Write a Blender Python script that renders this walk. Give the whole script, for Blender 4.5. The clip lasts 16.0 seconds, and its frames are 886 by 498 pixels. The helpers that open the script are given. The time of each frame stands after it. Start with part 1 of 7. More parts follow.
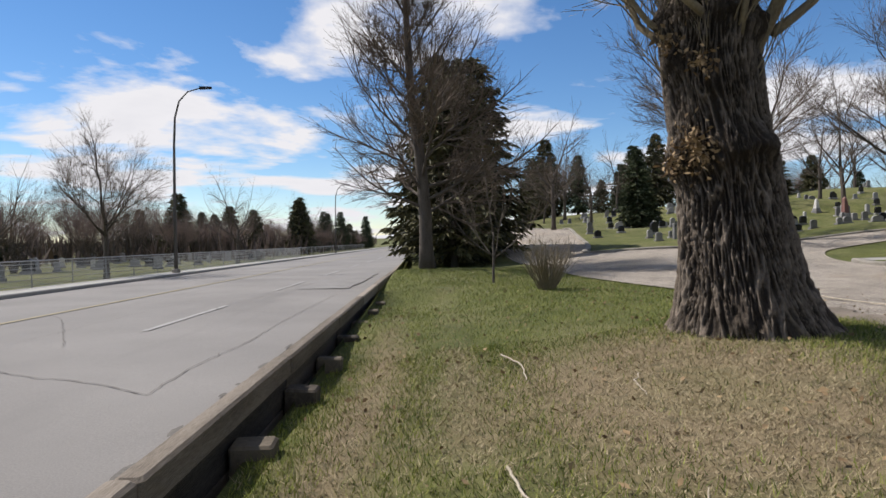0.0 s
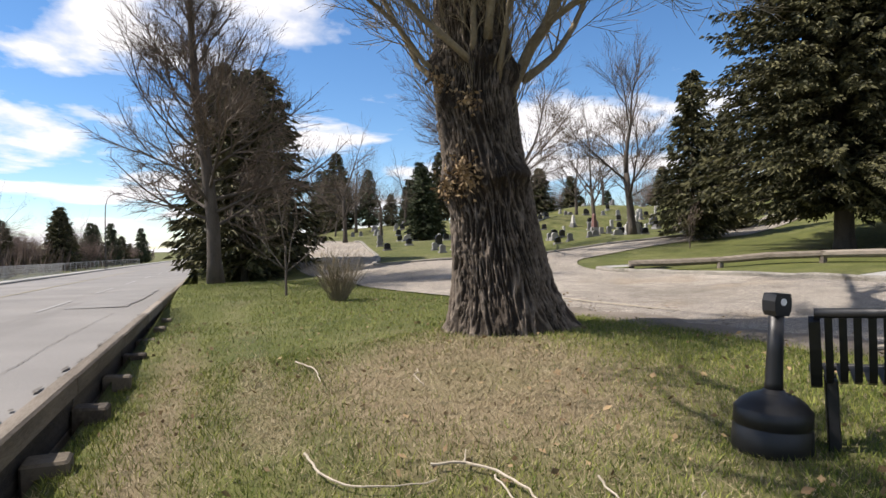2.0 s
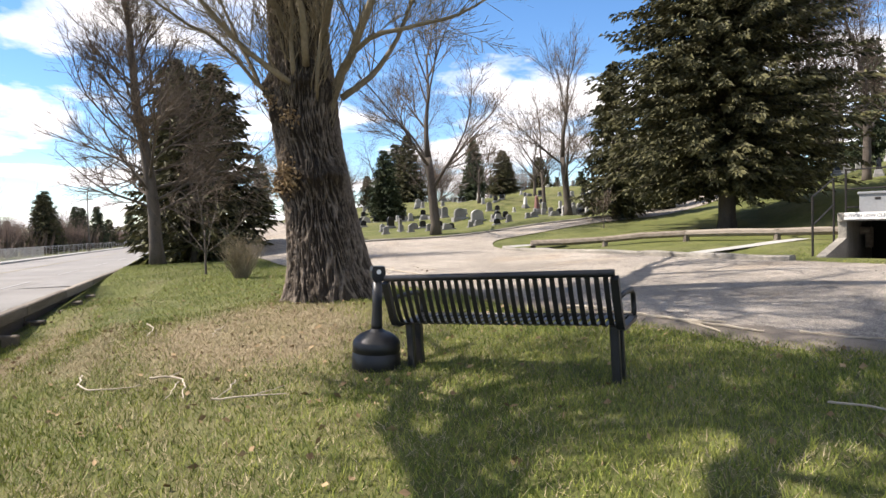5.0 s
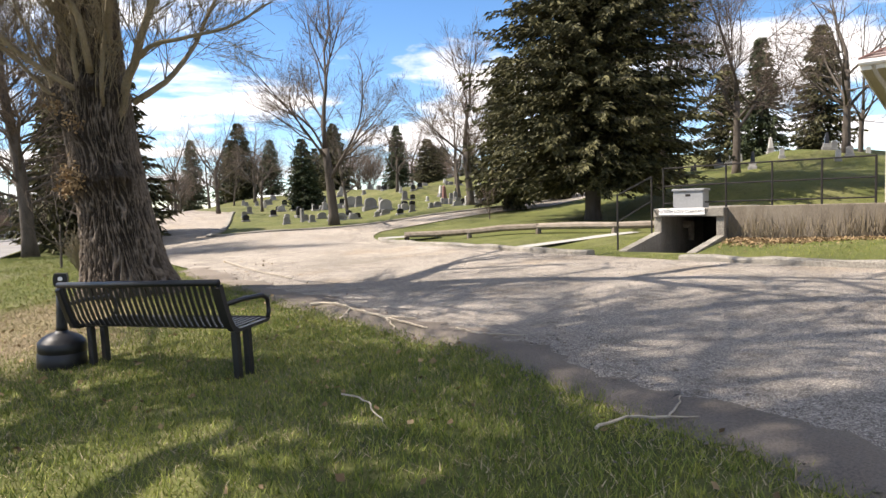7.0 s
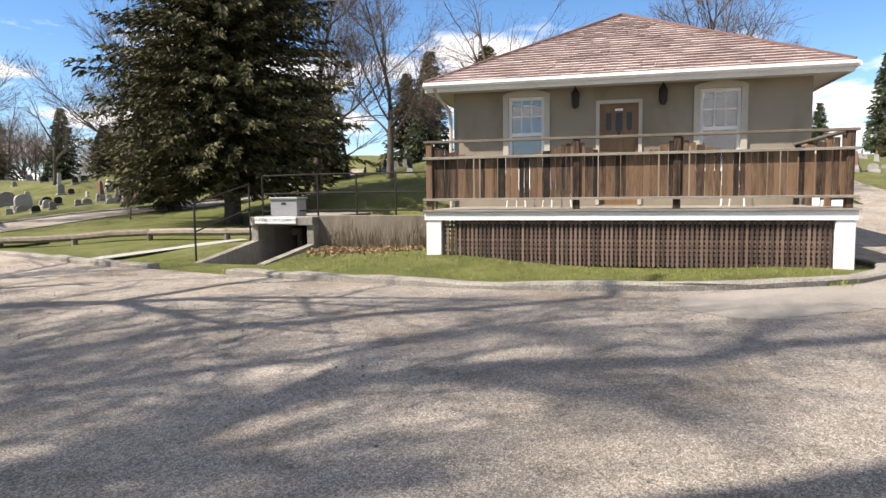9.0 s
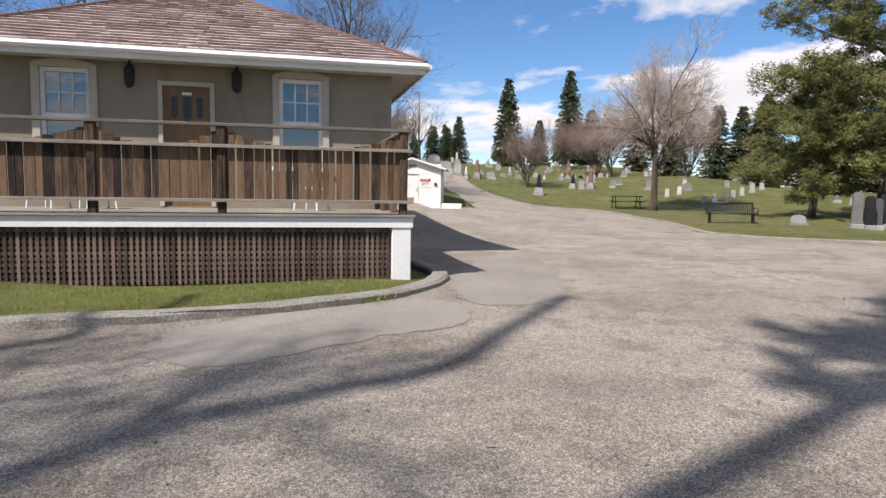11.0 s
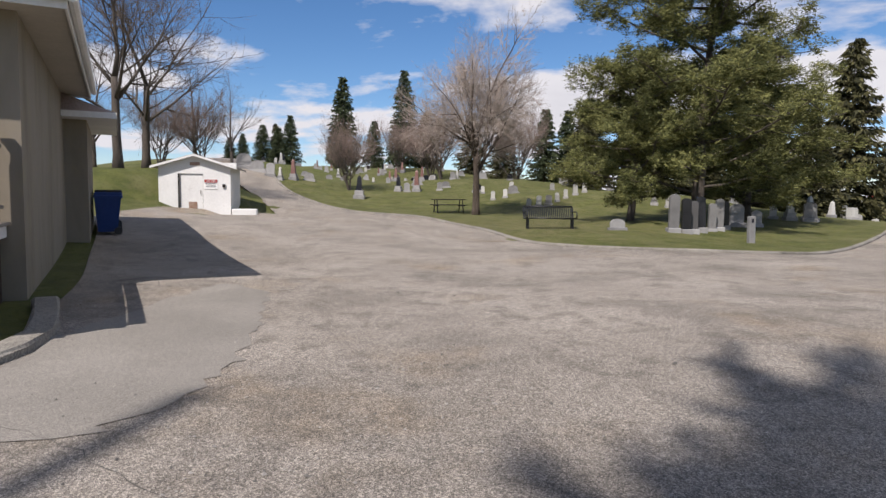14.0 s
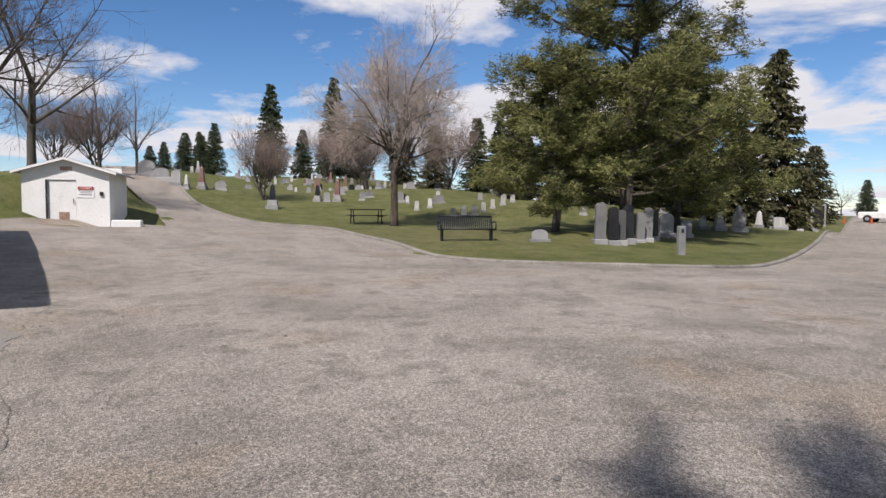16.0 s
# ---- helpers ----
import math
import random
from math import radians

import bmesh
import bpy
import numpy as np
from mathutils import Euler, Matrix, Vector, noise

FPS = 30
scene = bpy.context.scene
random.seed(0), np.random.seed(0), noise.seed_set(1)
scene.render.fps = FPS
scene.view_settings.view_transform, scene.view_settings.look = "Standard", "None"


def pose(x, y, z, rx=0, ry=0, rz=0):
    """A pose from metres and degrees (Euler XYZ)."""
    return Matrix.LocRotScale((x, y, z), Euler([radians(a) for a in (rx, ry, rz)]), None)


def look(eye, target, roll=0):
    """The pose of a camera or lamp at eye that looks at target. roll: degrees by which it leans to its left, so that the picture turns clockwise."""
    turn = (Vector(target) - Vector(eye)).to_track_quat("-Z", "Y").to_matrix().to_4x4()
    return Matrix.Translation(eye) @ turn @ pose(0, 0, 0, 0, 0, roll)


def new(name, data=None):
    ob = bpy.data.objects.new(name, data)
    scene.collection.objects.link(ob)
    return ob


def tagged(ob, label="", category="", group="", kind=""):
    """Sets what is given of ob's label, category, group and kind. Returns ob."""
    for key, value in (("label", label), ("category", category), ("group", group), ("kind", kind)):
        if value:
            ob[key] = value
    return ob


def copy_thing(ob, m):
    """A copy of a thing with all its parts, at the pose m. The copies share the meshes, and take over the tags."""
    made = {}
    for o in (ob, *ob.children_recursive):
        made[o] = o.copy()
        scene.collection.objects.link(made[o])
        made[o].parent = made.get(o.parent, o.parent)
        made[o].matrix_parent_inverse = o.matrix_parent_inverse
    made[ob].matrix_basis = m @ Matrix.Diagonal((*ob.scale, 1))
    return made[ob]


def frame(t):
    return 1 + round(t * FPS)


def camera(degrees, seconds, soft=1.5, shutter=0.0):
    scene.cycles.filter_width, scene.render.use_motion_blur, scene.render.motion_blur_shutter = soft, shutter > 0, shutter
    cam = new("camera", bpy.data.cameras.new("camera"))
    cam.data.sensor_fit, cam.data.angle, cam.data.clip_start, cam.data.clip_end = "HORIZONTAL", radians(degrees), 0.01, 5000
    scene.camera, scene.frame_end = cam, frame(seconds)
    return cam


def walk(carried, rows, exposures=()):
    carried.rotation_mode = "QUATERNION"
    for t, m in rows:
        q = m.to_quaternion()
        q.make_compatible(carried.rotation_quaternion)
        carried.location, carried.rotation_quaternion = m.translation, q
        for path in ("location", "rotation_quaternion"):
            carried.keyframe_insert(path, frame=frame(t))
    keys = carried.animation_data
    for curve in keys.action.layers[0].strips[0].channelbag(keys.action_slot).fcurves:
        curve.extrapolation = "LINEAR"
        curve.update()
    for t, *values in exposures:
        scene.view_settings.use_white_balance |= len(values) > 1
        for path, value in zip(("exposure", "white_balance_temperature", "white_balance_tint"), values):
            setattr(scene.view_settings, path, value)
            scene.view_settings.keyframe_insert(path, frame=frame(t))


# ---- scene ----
cam = camera(68.6, 16.0)
PATH = [
    (0, (-0.925, 1.208, 1.262), (-0.900, 3.568, 1.212), -0.9),
    (0.5, (-0.968, 1.015, 1.284), (-0.725, 3.362, 1.233), -1.2),
    (1, (-1.016, 0.899, 1.289), (-0.596, 3.221, 1.249), -1.1),
    (1.5, (-1.029, 0.765, 1.286), (-0.402, 3.040, 1.252), -1.2),
    (2, (-1.021, 0.562, 1.288), (-0.260, 2.795, 1.269), -1.2),
    (2.5, (-0.883, 0.212, 1.281), (-0.091, 2.436, 1.278), -1.4),
    (3, (-0.664, -0.074, 1.263), (0.153, 2.139, 1.258), -1.4),
    (3.2, (-0.560, -0.215, 1.258), (0.264, 1.997, 1.251), -1.4),
    (5.3, (1.126, -2.575, 1.331), (1.893, -0.346, 1.233), -1.7),
    (5.5, (1.375, -2.744, 1.311), (2.148, -0.516, 1.214), -1.8),
    (6, (1.953, -3.190, 1.340), (2.766, -0.977, 1.222), -1.9),
    (6.5, (2.587, -3.522, 1.396), (3.416, -1.318, 1.260), -1.9),
    (7, (3.231, -3.948, 1.506), (4.142, -1.776, 1.353), -1.7),
    (7.5, (3.924, -4.707, 1.681), (5.017, -2.622, 1.508), -1.8),
    (8, (4.817, -4.973, 1.675), (6.122, -3.015, 1.496), -1.3),
    (8.5, (5.672, -5.338, 1.721), (7.156, -3.512, 1.540), -1.0),
    (9, (6.354, -5.512, 1.773), (8.031, -3.863, 1.579), -0.6),
    (9.5, (7.093, -5.836, 1.812), (8.983, -4.438, 1.604), -0.2),
    (10, (7.774, -6.006, 1.825), (9.834, -4.873, 1.618), 0.1),
    (10.2, (8.006, -6.064, 1.850), (10.124, -5.043, 1.646), 0.2),
    (12.3, (11.277, -6.621, 1.756), (13.595, -6.214, 1.566), 1.0),
    (12.5, (11.559, -6.712, 1.774), (13.880, -6.327, 1.586), 0.8),
    (13, (12.254, -6.940, 1.819), (14.586, -6.628, 1.633), 0.7),
    (13.5, (12.940, -7.095, 1.839), (15.281, -6.861, 1.656), 0.7),
    (14, (13.605, -7.336, 1.843), (15.955, -7.202, 1.665), 0.6),
    (14.5, (14.293, -7.560, 1.796), (16.646, -7.471, 1.638), 0.5),
    (15, (14.847, -7.807, 1.771), (17.201, -7.784, 1.619), 0.5),
    (15.5, (15.487, -8.078, 1.782), (17.843, -8.111, 1.642), 0.3),
    (16, (16.088, -8.336, 1.762), (18.442, -8.418, 1.629), 0.5),
]
walk(cam, [(t, look(eye, target, roll)) for t, eye, target, roll in PATH],
     [(0, 0.32, 6450, 13), (1.5, 0.56, 6600, 13), (3, 0.92, 6650, 14), (5.3, 1.18, 6800, 14), (6.5, 1.22, 6950, 14), (9, 1.04, 6900, 14), (10.2, 0.70, 6600, 15), (12.4, 0.30, 6480, 16), (16, 0.18, 6350, 16)])

# ---------------------------------------------------------------- world, sun
SUN_AZ, SUN_EL = radians(-25.5), radians(50.5)
toward = Vector((math.cos(SUN_AZ) * math.cos(SUN_EL), math.sin(SUN_AZ) * math.cos(SUN_EL), -math.sin(SUN_EL)))
sun = new("sun", bpy.data.lights.new("sun", "SUN"))
sun.data.energy, sun.data.angle, sun.data.color = 5.0, radians(0.5), (1.0, 0.95, 0.87)
sun.matrix_world = look((0, 0, 40), Vector((0, 0, 40)) + toward)

world = bpy.data.worlds.new("sky")
scene.world = world
world.use_nodes = True
wn, wl = world.node_tree.nodes, world.node_tree.links
wn.clear()
sky = wn.new("ShaderNodeTexSky")
sky.sky_type, sky.sun_disc = "NISHITA", False
sky.sun_elevation = SUN_EL
sky.sun_rotation = math.atan2(-toward.x, -toward.y)
sky.altitude, sky.air_density, sky.dust_density, sky.ozone_density = 1100, 1.0, 0.05, 3.5
coord = wn.new("ShaderNodeTexCoord")
sep = wn.new("ShaderNodeSeparateXYZ")
wl.new(coord.outputs["Generated"], sep.inputs[0])


def wmath(op, a, b):
    nd = wn.new("ShaderNodeMath")
    nd.operation = op
    for i, v in enumerate((a, b)):
        if isinstance(v, (int, float)):
            nd.inputs[i].default_value = v
        else:
            wl.new(v, nd.inputs[i])
    return nd.outputs[0]


# clouds lie on a flat layer seen in perspective
lift = wmath("ADD", wmath("MAXIMUM", sep.outputs["Z"], 0.0), 0.12)
comb = wn.new("ShaderNodeCombineXYZ")
wl.new(wmath("DIVIDE", sep.outputs["X"], lift), comb.inputs[0])
wl.new(wmath("DIVIDE", sep.outputs["Y"], lift), comb.inputs[1])
puffs = wn.new("ShaderNodeTexNoise")
puffs.inputs["Scale"].default_value, puffs.inputs["Detail"].default_value, puffs.inputs["Roughness"].default_value = 0.8, 10, 0.55
puffs.inputs["Distortion"].default_value = 0.25
wl.new(comb.outputs[0], puffs.inputs["Vector"])
cover = wn.new("ShaderNodeMapRange")
cover.inputs["From Min"].default_value, cover.inputs["From Max"].default_value = 0.485, 0.56
wl.new(puffs.outputs["Fac"], cover.inputs["Value"])
shade = wn.new("ShaderNodeMapRange")
shade.inputs["From Min"].default_value, shade.inputs["From Max"].default_value = 0.58, 0.82
shade.inputs["To Min"].default_value, shade.inputs["To Max"].default_value = 1.0, 0.62
wl.new(puffs.outputs["Fac"], shade.inputs["Value"])
grey = wn.new("ShaderNodeMix")
grey.data_type = "RGBA"
grey.inputs[6].default_value, grey.inputs[7].default_value = (4.6, 4.9, 5.5, 1), (8.9, 8.9, 9.05, 1)
wl.new(shade.outputs[0], grey.inputs[0])
blend = wn.new("ShaderNodeMix")
blend.data_type = "RGBA"
wl.new(cover.outputs[0], blend.inputs[0])
vivid = wn.new("ShaderNodeHueSaturation")
vivid.inputs["Saturation"].default_value, vivid.inputs["Value"].default_value = 1.18, 1.27
wl.new(sky.outputs[0], vivid.inputs["Color"])
wl.new(vivid.outputs[0], blend.inputs[6])
wl.new(grey.outputs[2], blend.inputs[7])
back = wn.new("ShaderNodeBackground")
back.inputs["Strength"].default_value = 0.077
wl.new(blend.outputs[2], back.inputs["Color"])
wout = wn.new("ShaderNodeOutputWorld")
wl.new(back.outputs[0], wout.inputs["Surface"])


# ---------------------------------------------------------------- materials
def material(name, low, high, rough=0.8, grain=40.0, patch=1.5, bump=0.3, depth=0.01, metal=0.0, spread=0.0, stretch=(1, 1, 1), extra=None, spec=0.3):
    """A surface between two colours: fine grain over broad patches, with relief. spread: how far one piece differs from the next."""
    m = bpy.data.materials.new(name)
    m.use_nodes = True
    nd, ln = m.node_tree.nodes, m.node_tree.links
    shader = nd["Principled BSDF"]
    shader.inputs["Roughness"].default_value, shader.inputs["Metallic"].default_value = rough, metal
    shader.inputs["Specular IOR Level"].default_value = spec
    tc = nd.new("ShaderNodeTexCoord")
    mp = nd.new("ShaderNodeMapping")
    mp.inputs["Scale"].default_value = stretch
    ln.new(tc.outputs["Object"], mp.inputs[0])
    fine, broad = nd.new("ShaderNodeTexNoise"), nd.new("ShaderNodeTexNoise")
    fine.inputs["Scale"].default_value, fine.inputs["Detail"].default_value, fine.inputs["Roughness"].default_value = grain, 5, 0.65
    broad.inputs["Scale"].default_value, broad.inputs["Detail"].default_value = patch, 4
    ln.new(mp.outputs[0], fine.inputs["Vector"])
    ln.new(mp.outputs[0], broad.inputs["Vector"])
    mixed = nd.new("ShaderNodeMath")
    mixed.operation = "MULTIPLY_ADD"
    mixed.inputs[1].default_value = 0.55
    ln.new(fine.outputs["Fac"], mixed.inputs[0])
    half = nd.new("ShaderNodeMath")
    half.operation = "MULTIPLY"
    half.inputs[1].default_value = 0.45
    ln.new(broad.outputs["Fac"], half.inputs[0])
    ln.new(half.outputs[0], mixed.inputs[2])
    value = mixed.outputs[0]
    if spread:
        info, geo = nd.new("ShaderNodeObjectInfo"), nd.new("ShaderNodeNewGeometry")
        both = nd.new("ShaderNodeMath")
        both.operation = "ADD"
        ln.new(info.outputs["Random"], both.inputs[0])
        ln.new(geo.outputs["Random Per Island"], both.inputs[1])
        frac = nd.new("ShaderNodeMath")
        frac.operation = "FRACT"
        ln.new(both.outputs[0], frac.inputs[0])
        off = nd.new("ShaderNodeMath")
        off.operation = "MULTIPLY_ADD"
        off.inputs[1].default_value, off.inputs[2].default_value = spread, -spread / 2
        ln.new(frac.outputs[0], off.inputs[0])
        tot = nd.new("ShaderNodeMath")
        tot.operation = "ADD"
        ln.new(value, tot.inputs[0])
        ln.new(off.outputs[0], tot.inputs[1])
        value = tot.outputs[0]
    ramp = nd.new("ShaderNodeValToRGB")
    ramp.color_ramp.elements[0].position, ramp.color_ramp.elements[1].position = 0.33, 0.67
    ramp.color_ramp.elements[0].color, ramp.color_ramp.elements[1].color = (*low, 1), (*high, 1)
    ln.new(value, ramp.inputs[0])
    colour = ramp.outputs[0]
    if extra:
        colour = extra(nd, ln, tc, colour)
    ln.new(colour, shader.inputs["Base Color"])
    if bump:
        bp = nd.new("ShaderNodeBump")
        bp.inputs["Strength"].default_value, bp.inputs["Distance"].default_value = bump, depth
        ln.new(fine.outputs["Fac"], bp.inputs["Height"])
        ln.new(bp.outputs[0], shader.inputs["Normal"])
    return m


def patches(scale, lo, hi, colour, detail=4.0, stretch=(1, 1, 1), amount=1.0):
    """Stains with a shape of their own, laid over a surface."""
    def add(nd, ln, tc, under):
        mp = nd.new("ShaderNodeMapping")
        mp.inputs["Scale"].default_value = stretch
        mp.inputs["Location"].default_value = (7.3 * scale, 3.1, 1.7)
        ln.new(tc.outputs["Object"], mp.inputs[0])
        ns = nd.new("ShaderNodeTexNoise")
        ns.inputs["Scale"].default_value, ns.inputs["Detail"].default_value, ns.inputs["Roughness"].default_value = scale, detail, 0.6
        ln.new(mp.outputs[0], ns.inputs["Vector"])
        mr = nd.new("ShaderNodeMapRange")
        mr.inputs["From Min"].default_value, mr.inputs["From Max"].default_value, mr.inputs["To Max"].default_value = lo, hi, amount
        ln.new(ns.outputs["Fac"], mr.inputs["Value"])
        mx = nd.new("ShaderNodeMix")
        mx.data_type = "RGBA"
        ln.new(mr.outputs[0], mx.inputs[0])
        ln.new(under, mx.inputs[6])
        mx.inputs[7].default_value = (*colour, 1)
        return mx.outputs[2]
    return add


def by_attribute(name, colour, scale):
    """Mixes a colour in where the mesh says so, broken up by noise."""
    def add(nd, ln, tc, under):
        at = nd.new("ShaderNodeAttribute")
        at.attribute_name = name
        ns = nd.new("ShaderNodeTexNoise")
        ns.inputs["Scale"].default_value, ns.inputs["Detail"].default_value, ns.inputs["Roughness"].default_value = scale, 8, 0.7
        ln.new(tc.outputs["Object"], ns.inputs["Vector"])
        ad = nd.new("ShaderNodeMath")
        ad.operation = "ADD"
        ln.new(at.outputs["Fac"], ad.inputs[0])
        ln.new(ns.outputs["Fac"], ad.inputs[1])
        mr = nd.new("ShaderNodeMapRange")
        mr.inputs["From Min"].default_value, mr.inputs["From Max"].default_value = 0.66, 1.25
        ln.new(ad.outputs[0], mr.inputs["Value"])
        mx = nd.new("ShaderNodeMix")
        mx.data_type = "RGBA"
        ln.new(mr.outputs[0], mx.inputs[0])
        ln.new(under, mx.inputs[6])
        mx.inputs[7].default_value = (*colour, 1)
        return mx.outputs[2]
    return add


def chips(scale, light, dark):
    """Loose stone chips of different tones."""
    def add(nd, ln, tc, under):
        vo = nd.new("ShaderNodeTexVoronoi")
        vo.inputs["Scale"].default_value = scale
        ln.new(tc.outputs["Object"], vo.inputs["Vector"])
        rp = nd.new("ShaderNodeValToRGB")
        rp.color_ramp.elements[0].color, rp.color_ramp.elements[1].color = (*dark, 1), (*light, 1)
        rp.color_ramp.elements[0].position, rp.color_ramp.elements[1].position = 0.25, 0.8
        sp = nd.new("ShaderNodeSeparateColor")
        ln.new(vo.outputs["Color"], sp.inputs[0])
        ln.new(sp.outputs[0], rp.inputs[0])
        mx = nd.new("ShaderNodeMix")
        mx.data_type, mx.blend_type = "RGBA", "MULTIPLY"
        mx.inputs[0].default_value = 1.0
        ln.new(under, mx.inputs[6])
        ln.new(rp.outputs[0], mx.inputs[7])
        return mx.outputs[2]
    return add


def chain(*steps):
    def add(nd, ln, tc, under):
        for s in steps:
            under = s(nd, ln, tc, under)
        return under
    return add


M_turf = material("turf", (0.037, 0.05, 0.009), (0.126, 0.132, 0.033), 0.95, 60, 1.1, 0.8, 0.02,
                  extra=chain(by_attribute("dry", (0.178, 0.137, 0.081), 2.2), patches(0.5, 0.5, 0.68, (0.148, 0.141, 0.059), 6, amount=.6), patches(9.0, 0.52, 0.66, (0.026, 0.03, 0.009), 6, amount=0.55)))
M_blade = material("grass_blade", (0.067, 0.102, 0.01), (0.259, 0.274, 0.056), 0.7, 3, 0.5, 0, spread=0.45)
M_dry = material("dry_blade", (0.222, 0.178, 0.096), (0.37, 0.311, 0.192), 0.8, 3, 0.5, 0, spread=0.4)
M_asphalt = material("worn_gravelly_asphalt", (0.2, 0.183, 0.161), (0.365, 0.338, 0.306), 0.95, 80, 0.35, 1.0, 0.012, spec=0.15,
                     extra=chain(patches(0.25, 0.5, 0.68, (0.274, 0.255, 0.233), 5, amount=0.7), patches(0.7, 0.5, 0.64, (0.122, 0.112, 0.101), 9, amount=0.38), patches(0.45, 0.55, 0.7, (0.229, 0.181, 0.126), 6, amount=0.6), patches(2.6, 0.52, 0.64, (0.111, 0.102, 0.09), 9, amount=0.45), chips(38, (1.1, 1.09, 1.08), (.88, .87, .86)), chips(100, (1.34, 1.31, 1.27), (.68, .67, .65)), chips(210, (1.4, 1.38, 1.35), (.6, .6, .6))))
M_patch = material("asphalt_patch", (0.185, 0.172, 0.152), (0.289, 0.268, 0.24), 0.95, 90, 0.6, 0.5, 0.004, spec=0.15, extra=chain(patches(1.1, 0.5, 0.7, (0.2, 0.185, 0.163), 6, amount=.6), chips(110, (1.12, 1.11, 1.1), (.86, .85, .84)), chips(210, (1.2, 1.2, 1.18), (.78, .78, .78))))
M_road = material("road_asphalt", (0.141, 0.134, 0.127), (0.24, 0.229, 0.216), 0.9, 70, 0.3, 0.4, 0.005, spec=0.2,
                  extra=patches(0.5, 0.58, 0.7, (0.148, 0.141, 0.133), 6, (1, 0.12, 1), 0.6))
M_crack = material("tar_crack", (0.074, 0.067, 0.059), (0.148, 0.137, 0.122), 0.9, 30, 3, 0.3)
M_soil = material("bare_soil", (0.095, 0.08, 0.066), (0.235, 0.198, 0.162), 0.95, 60, 1.2, 0.9, 0.02)
M_concrete = material("old_concrete", (0.163, 0.152, 0.133), (0.311, 0.292, 0.259), 0.9, 35, 1.3, 0.6, 0.008,
                      extra=chain(patches(1.2, 0.52, 0.72, (0.089, 0.081, 0.07), 6, (1, 1, 0.3), 0.7), chips(70, (1.2, 1.18, 1.15), (.7, .69, .67))))
M_stained = material("stained_concrete", (0.096, 0.078, 0.059), (0.222, 0.192, 0.152), 0.95, 18, 1.5, 0.6, 0.01, stretch=(3, 3, .8))
M_paleconc = material("pale_concrete", (0.22, 0.215, 0.2), (0.37, 0.36, 0.335), 0.85, 35, 1.3, 0.4, 0.005)
M_timber = material("weathered_timber", (0.096, 0.078, 0.059), (0.252, 0.215, 0.174), 0.85, 22, 1.5, 0.7, 0.006, spread=0.25, stretch=(6, 0.5, 6))
# Weathered timber darkened: the shade on the guard's lawn face is in the colour.
M_shadetimber = material("shade_darkened_timber", (0.018, 0.015, 0.012), (0.096, 0.078, 0.059), 0.9, 22, 1.5, 0.7, 0.006, spread=0.25, stretch=(6, 0.5, 6))
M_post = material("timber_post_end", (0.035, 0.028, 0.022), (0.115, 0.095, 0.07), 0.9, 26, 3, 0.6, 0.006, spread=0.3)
M_board = material("fence_board", (0.012, 0.0085, 0.0065), (0.17, 0.103, 0.06), 0.8, 11, 2.2, 0.6, 0.004, spread=0.38, stretch=(6, 6, 0.5))
M_rail = material("grey_rail_timber", (0.111, 0.095, 0.08), (0.311, 0.281, 0.24), 0.8, 14, 2, 0.4, 0.003, stretch=(0.8, 9, 9))
M_toprail = material("dark_grey_rail_timber", (0.055, 0.045, 0.036), (0.2, 0.17, 0.14), 0.85, 14, 2, 0.4, 0.003, stretch=(0.8, 9, 9))
M_slat = material("lattice_slat", (0.052, 0.035, 0.027), (0.2, 0.137, 0.107), 0.8, 20, 2, 0.3, 0.003, spread=0.4)
M_white = material("white_paint", (0.62, 0.61, 0.585), (0.76, 0.75, 0.725), 0.6, 12, 1.2, 0.15, 0.003,
                   extra=patches(4.0, 0.66, 0.78, (0.311, 0.281, 0.237), 5, amount=0.6))
M_stucco = material("beige_stucco", (0.222, 0.189, 0.144), (0.281, 0.244, 0.192), 0.95, 120, 0.8, 0.5, 0.006,
                    extra=chain(patches(0.9, 0.48, 0.72, (0.163, 0.137, 0.092), 6, (1, 1, 0.3), 0.8), patches(2.3, 0.52, 0.7, (0.266, 0.233, 0.148), 6, amount=.6)))
M_shingle = material("red_brown_shingle", (0.2, 0.145, 0.13), (0.43, 0.355, 0.33), 0.85, 30, 1.2, 0.5, 0.004, spread=0.12)
M_hip = material("dark_red_hip_tile", (0.081, 0.044, 0.037), (0.178, 0.104, 0.089), 0.85, 12, 0.6, 0.3)
M_shedroof = material("shed_roofing", (0.259, 0.244, 0.229), (0.37, 0.355, 0.333), 0.85, 30, 1.2, 0.4)
M_soffit = material("cream_soffit", (0.37, 0.34, 0.281), (0.459, 0.422, 0.355), 0.7, 10, 1, 0.1)
M_oak = material("varnished_door_wood", (0.118, 0.063, 0.03), (0.244, 0.148, 0.074), 0.5, 12, 1.2, 0.2, 0.002, stretch=(8, 8, 0.8))
M_black = material("black_powder_coat", (0.007, 0.007, 0.008), (0.015, 0.015, 0.016), 0.42, 60, 3, 0.1, 0.001, spec=0.5)
M_plastic = material("black_plastic", (0.006, 0.006, 0.007), (0.012, 0.012, 0.013), 0.45, 90, 3, 0.15, 0.001, spec=0.5)
M_iron = material("black_iron", (0.009, 0.008, 0.007), (0.026, 0.022, 0.02), 0.6, 50, 3, 0.2, 0.001)
M_steel = material("grey_painted_steel", (0.222, 0.229, 0.237), (0.311, 0.318, 0.326), 0.5, 20, 1.5, 0.1, 0.001, metal=0.2)
M_lamp = material("weathered_lamp_pole", (0.067, 0.063, 0.059), (0.126, 0.118, 0.111), 0.6, 20, 0.6, 0.1, metal=0.4)
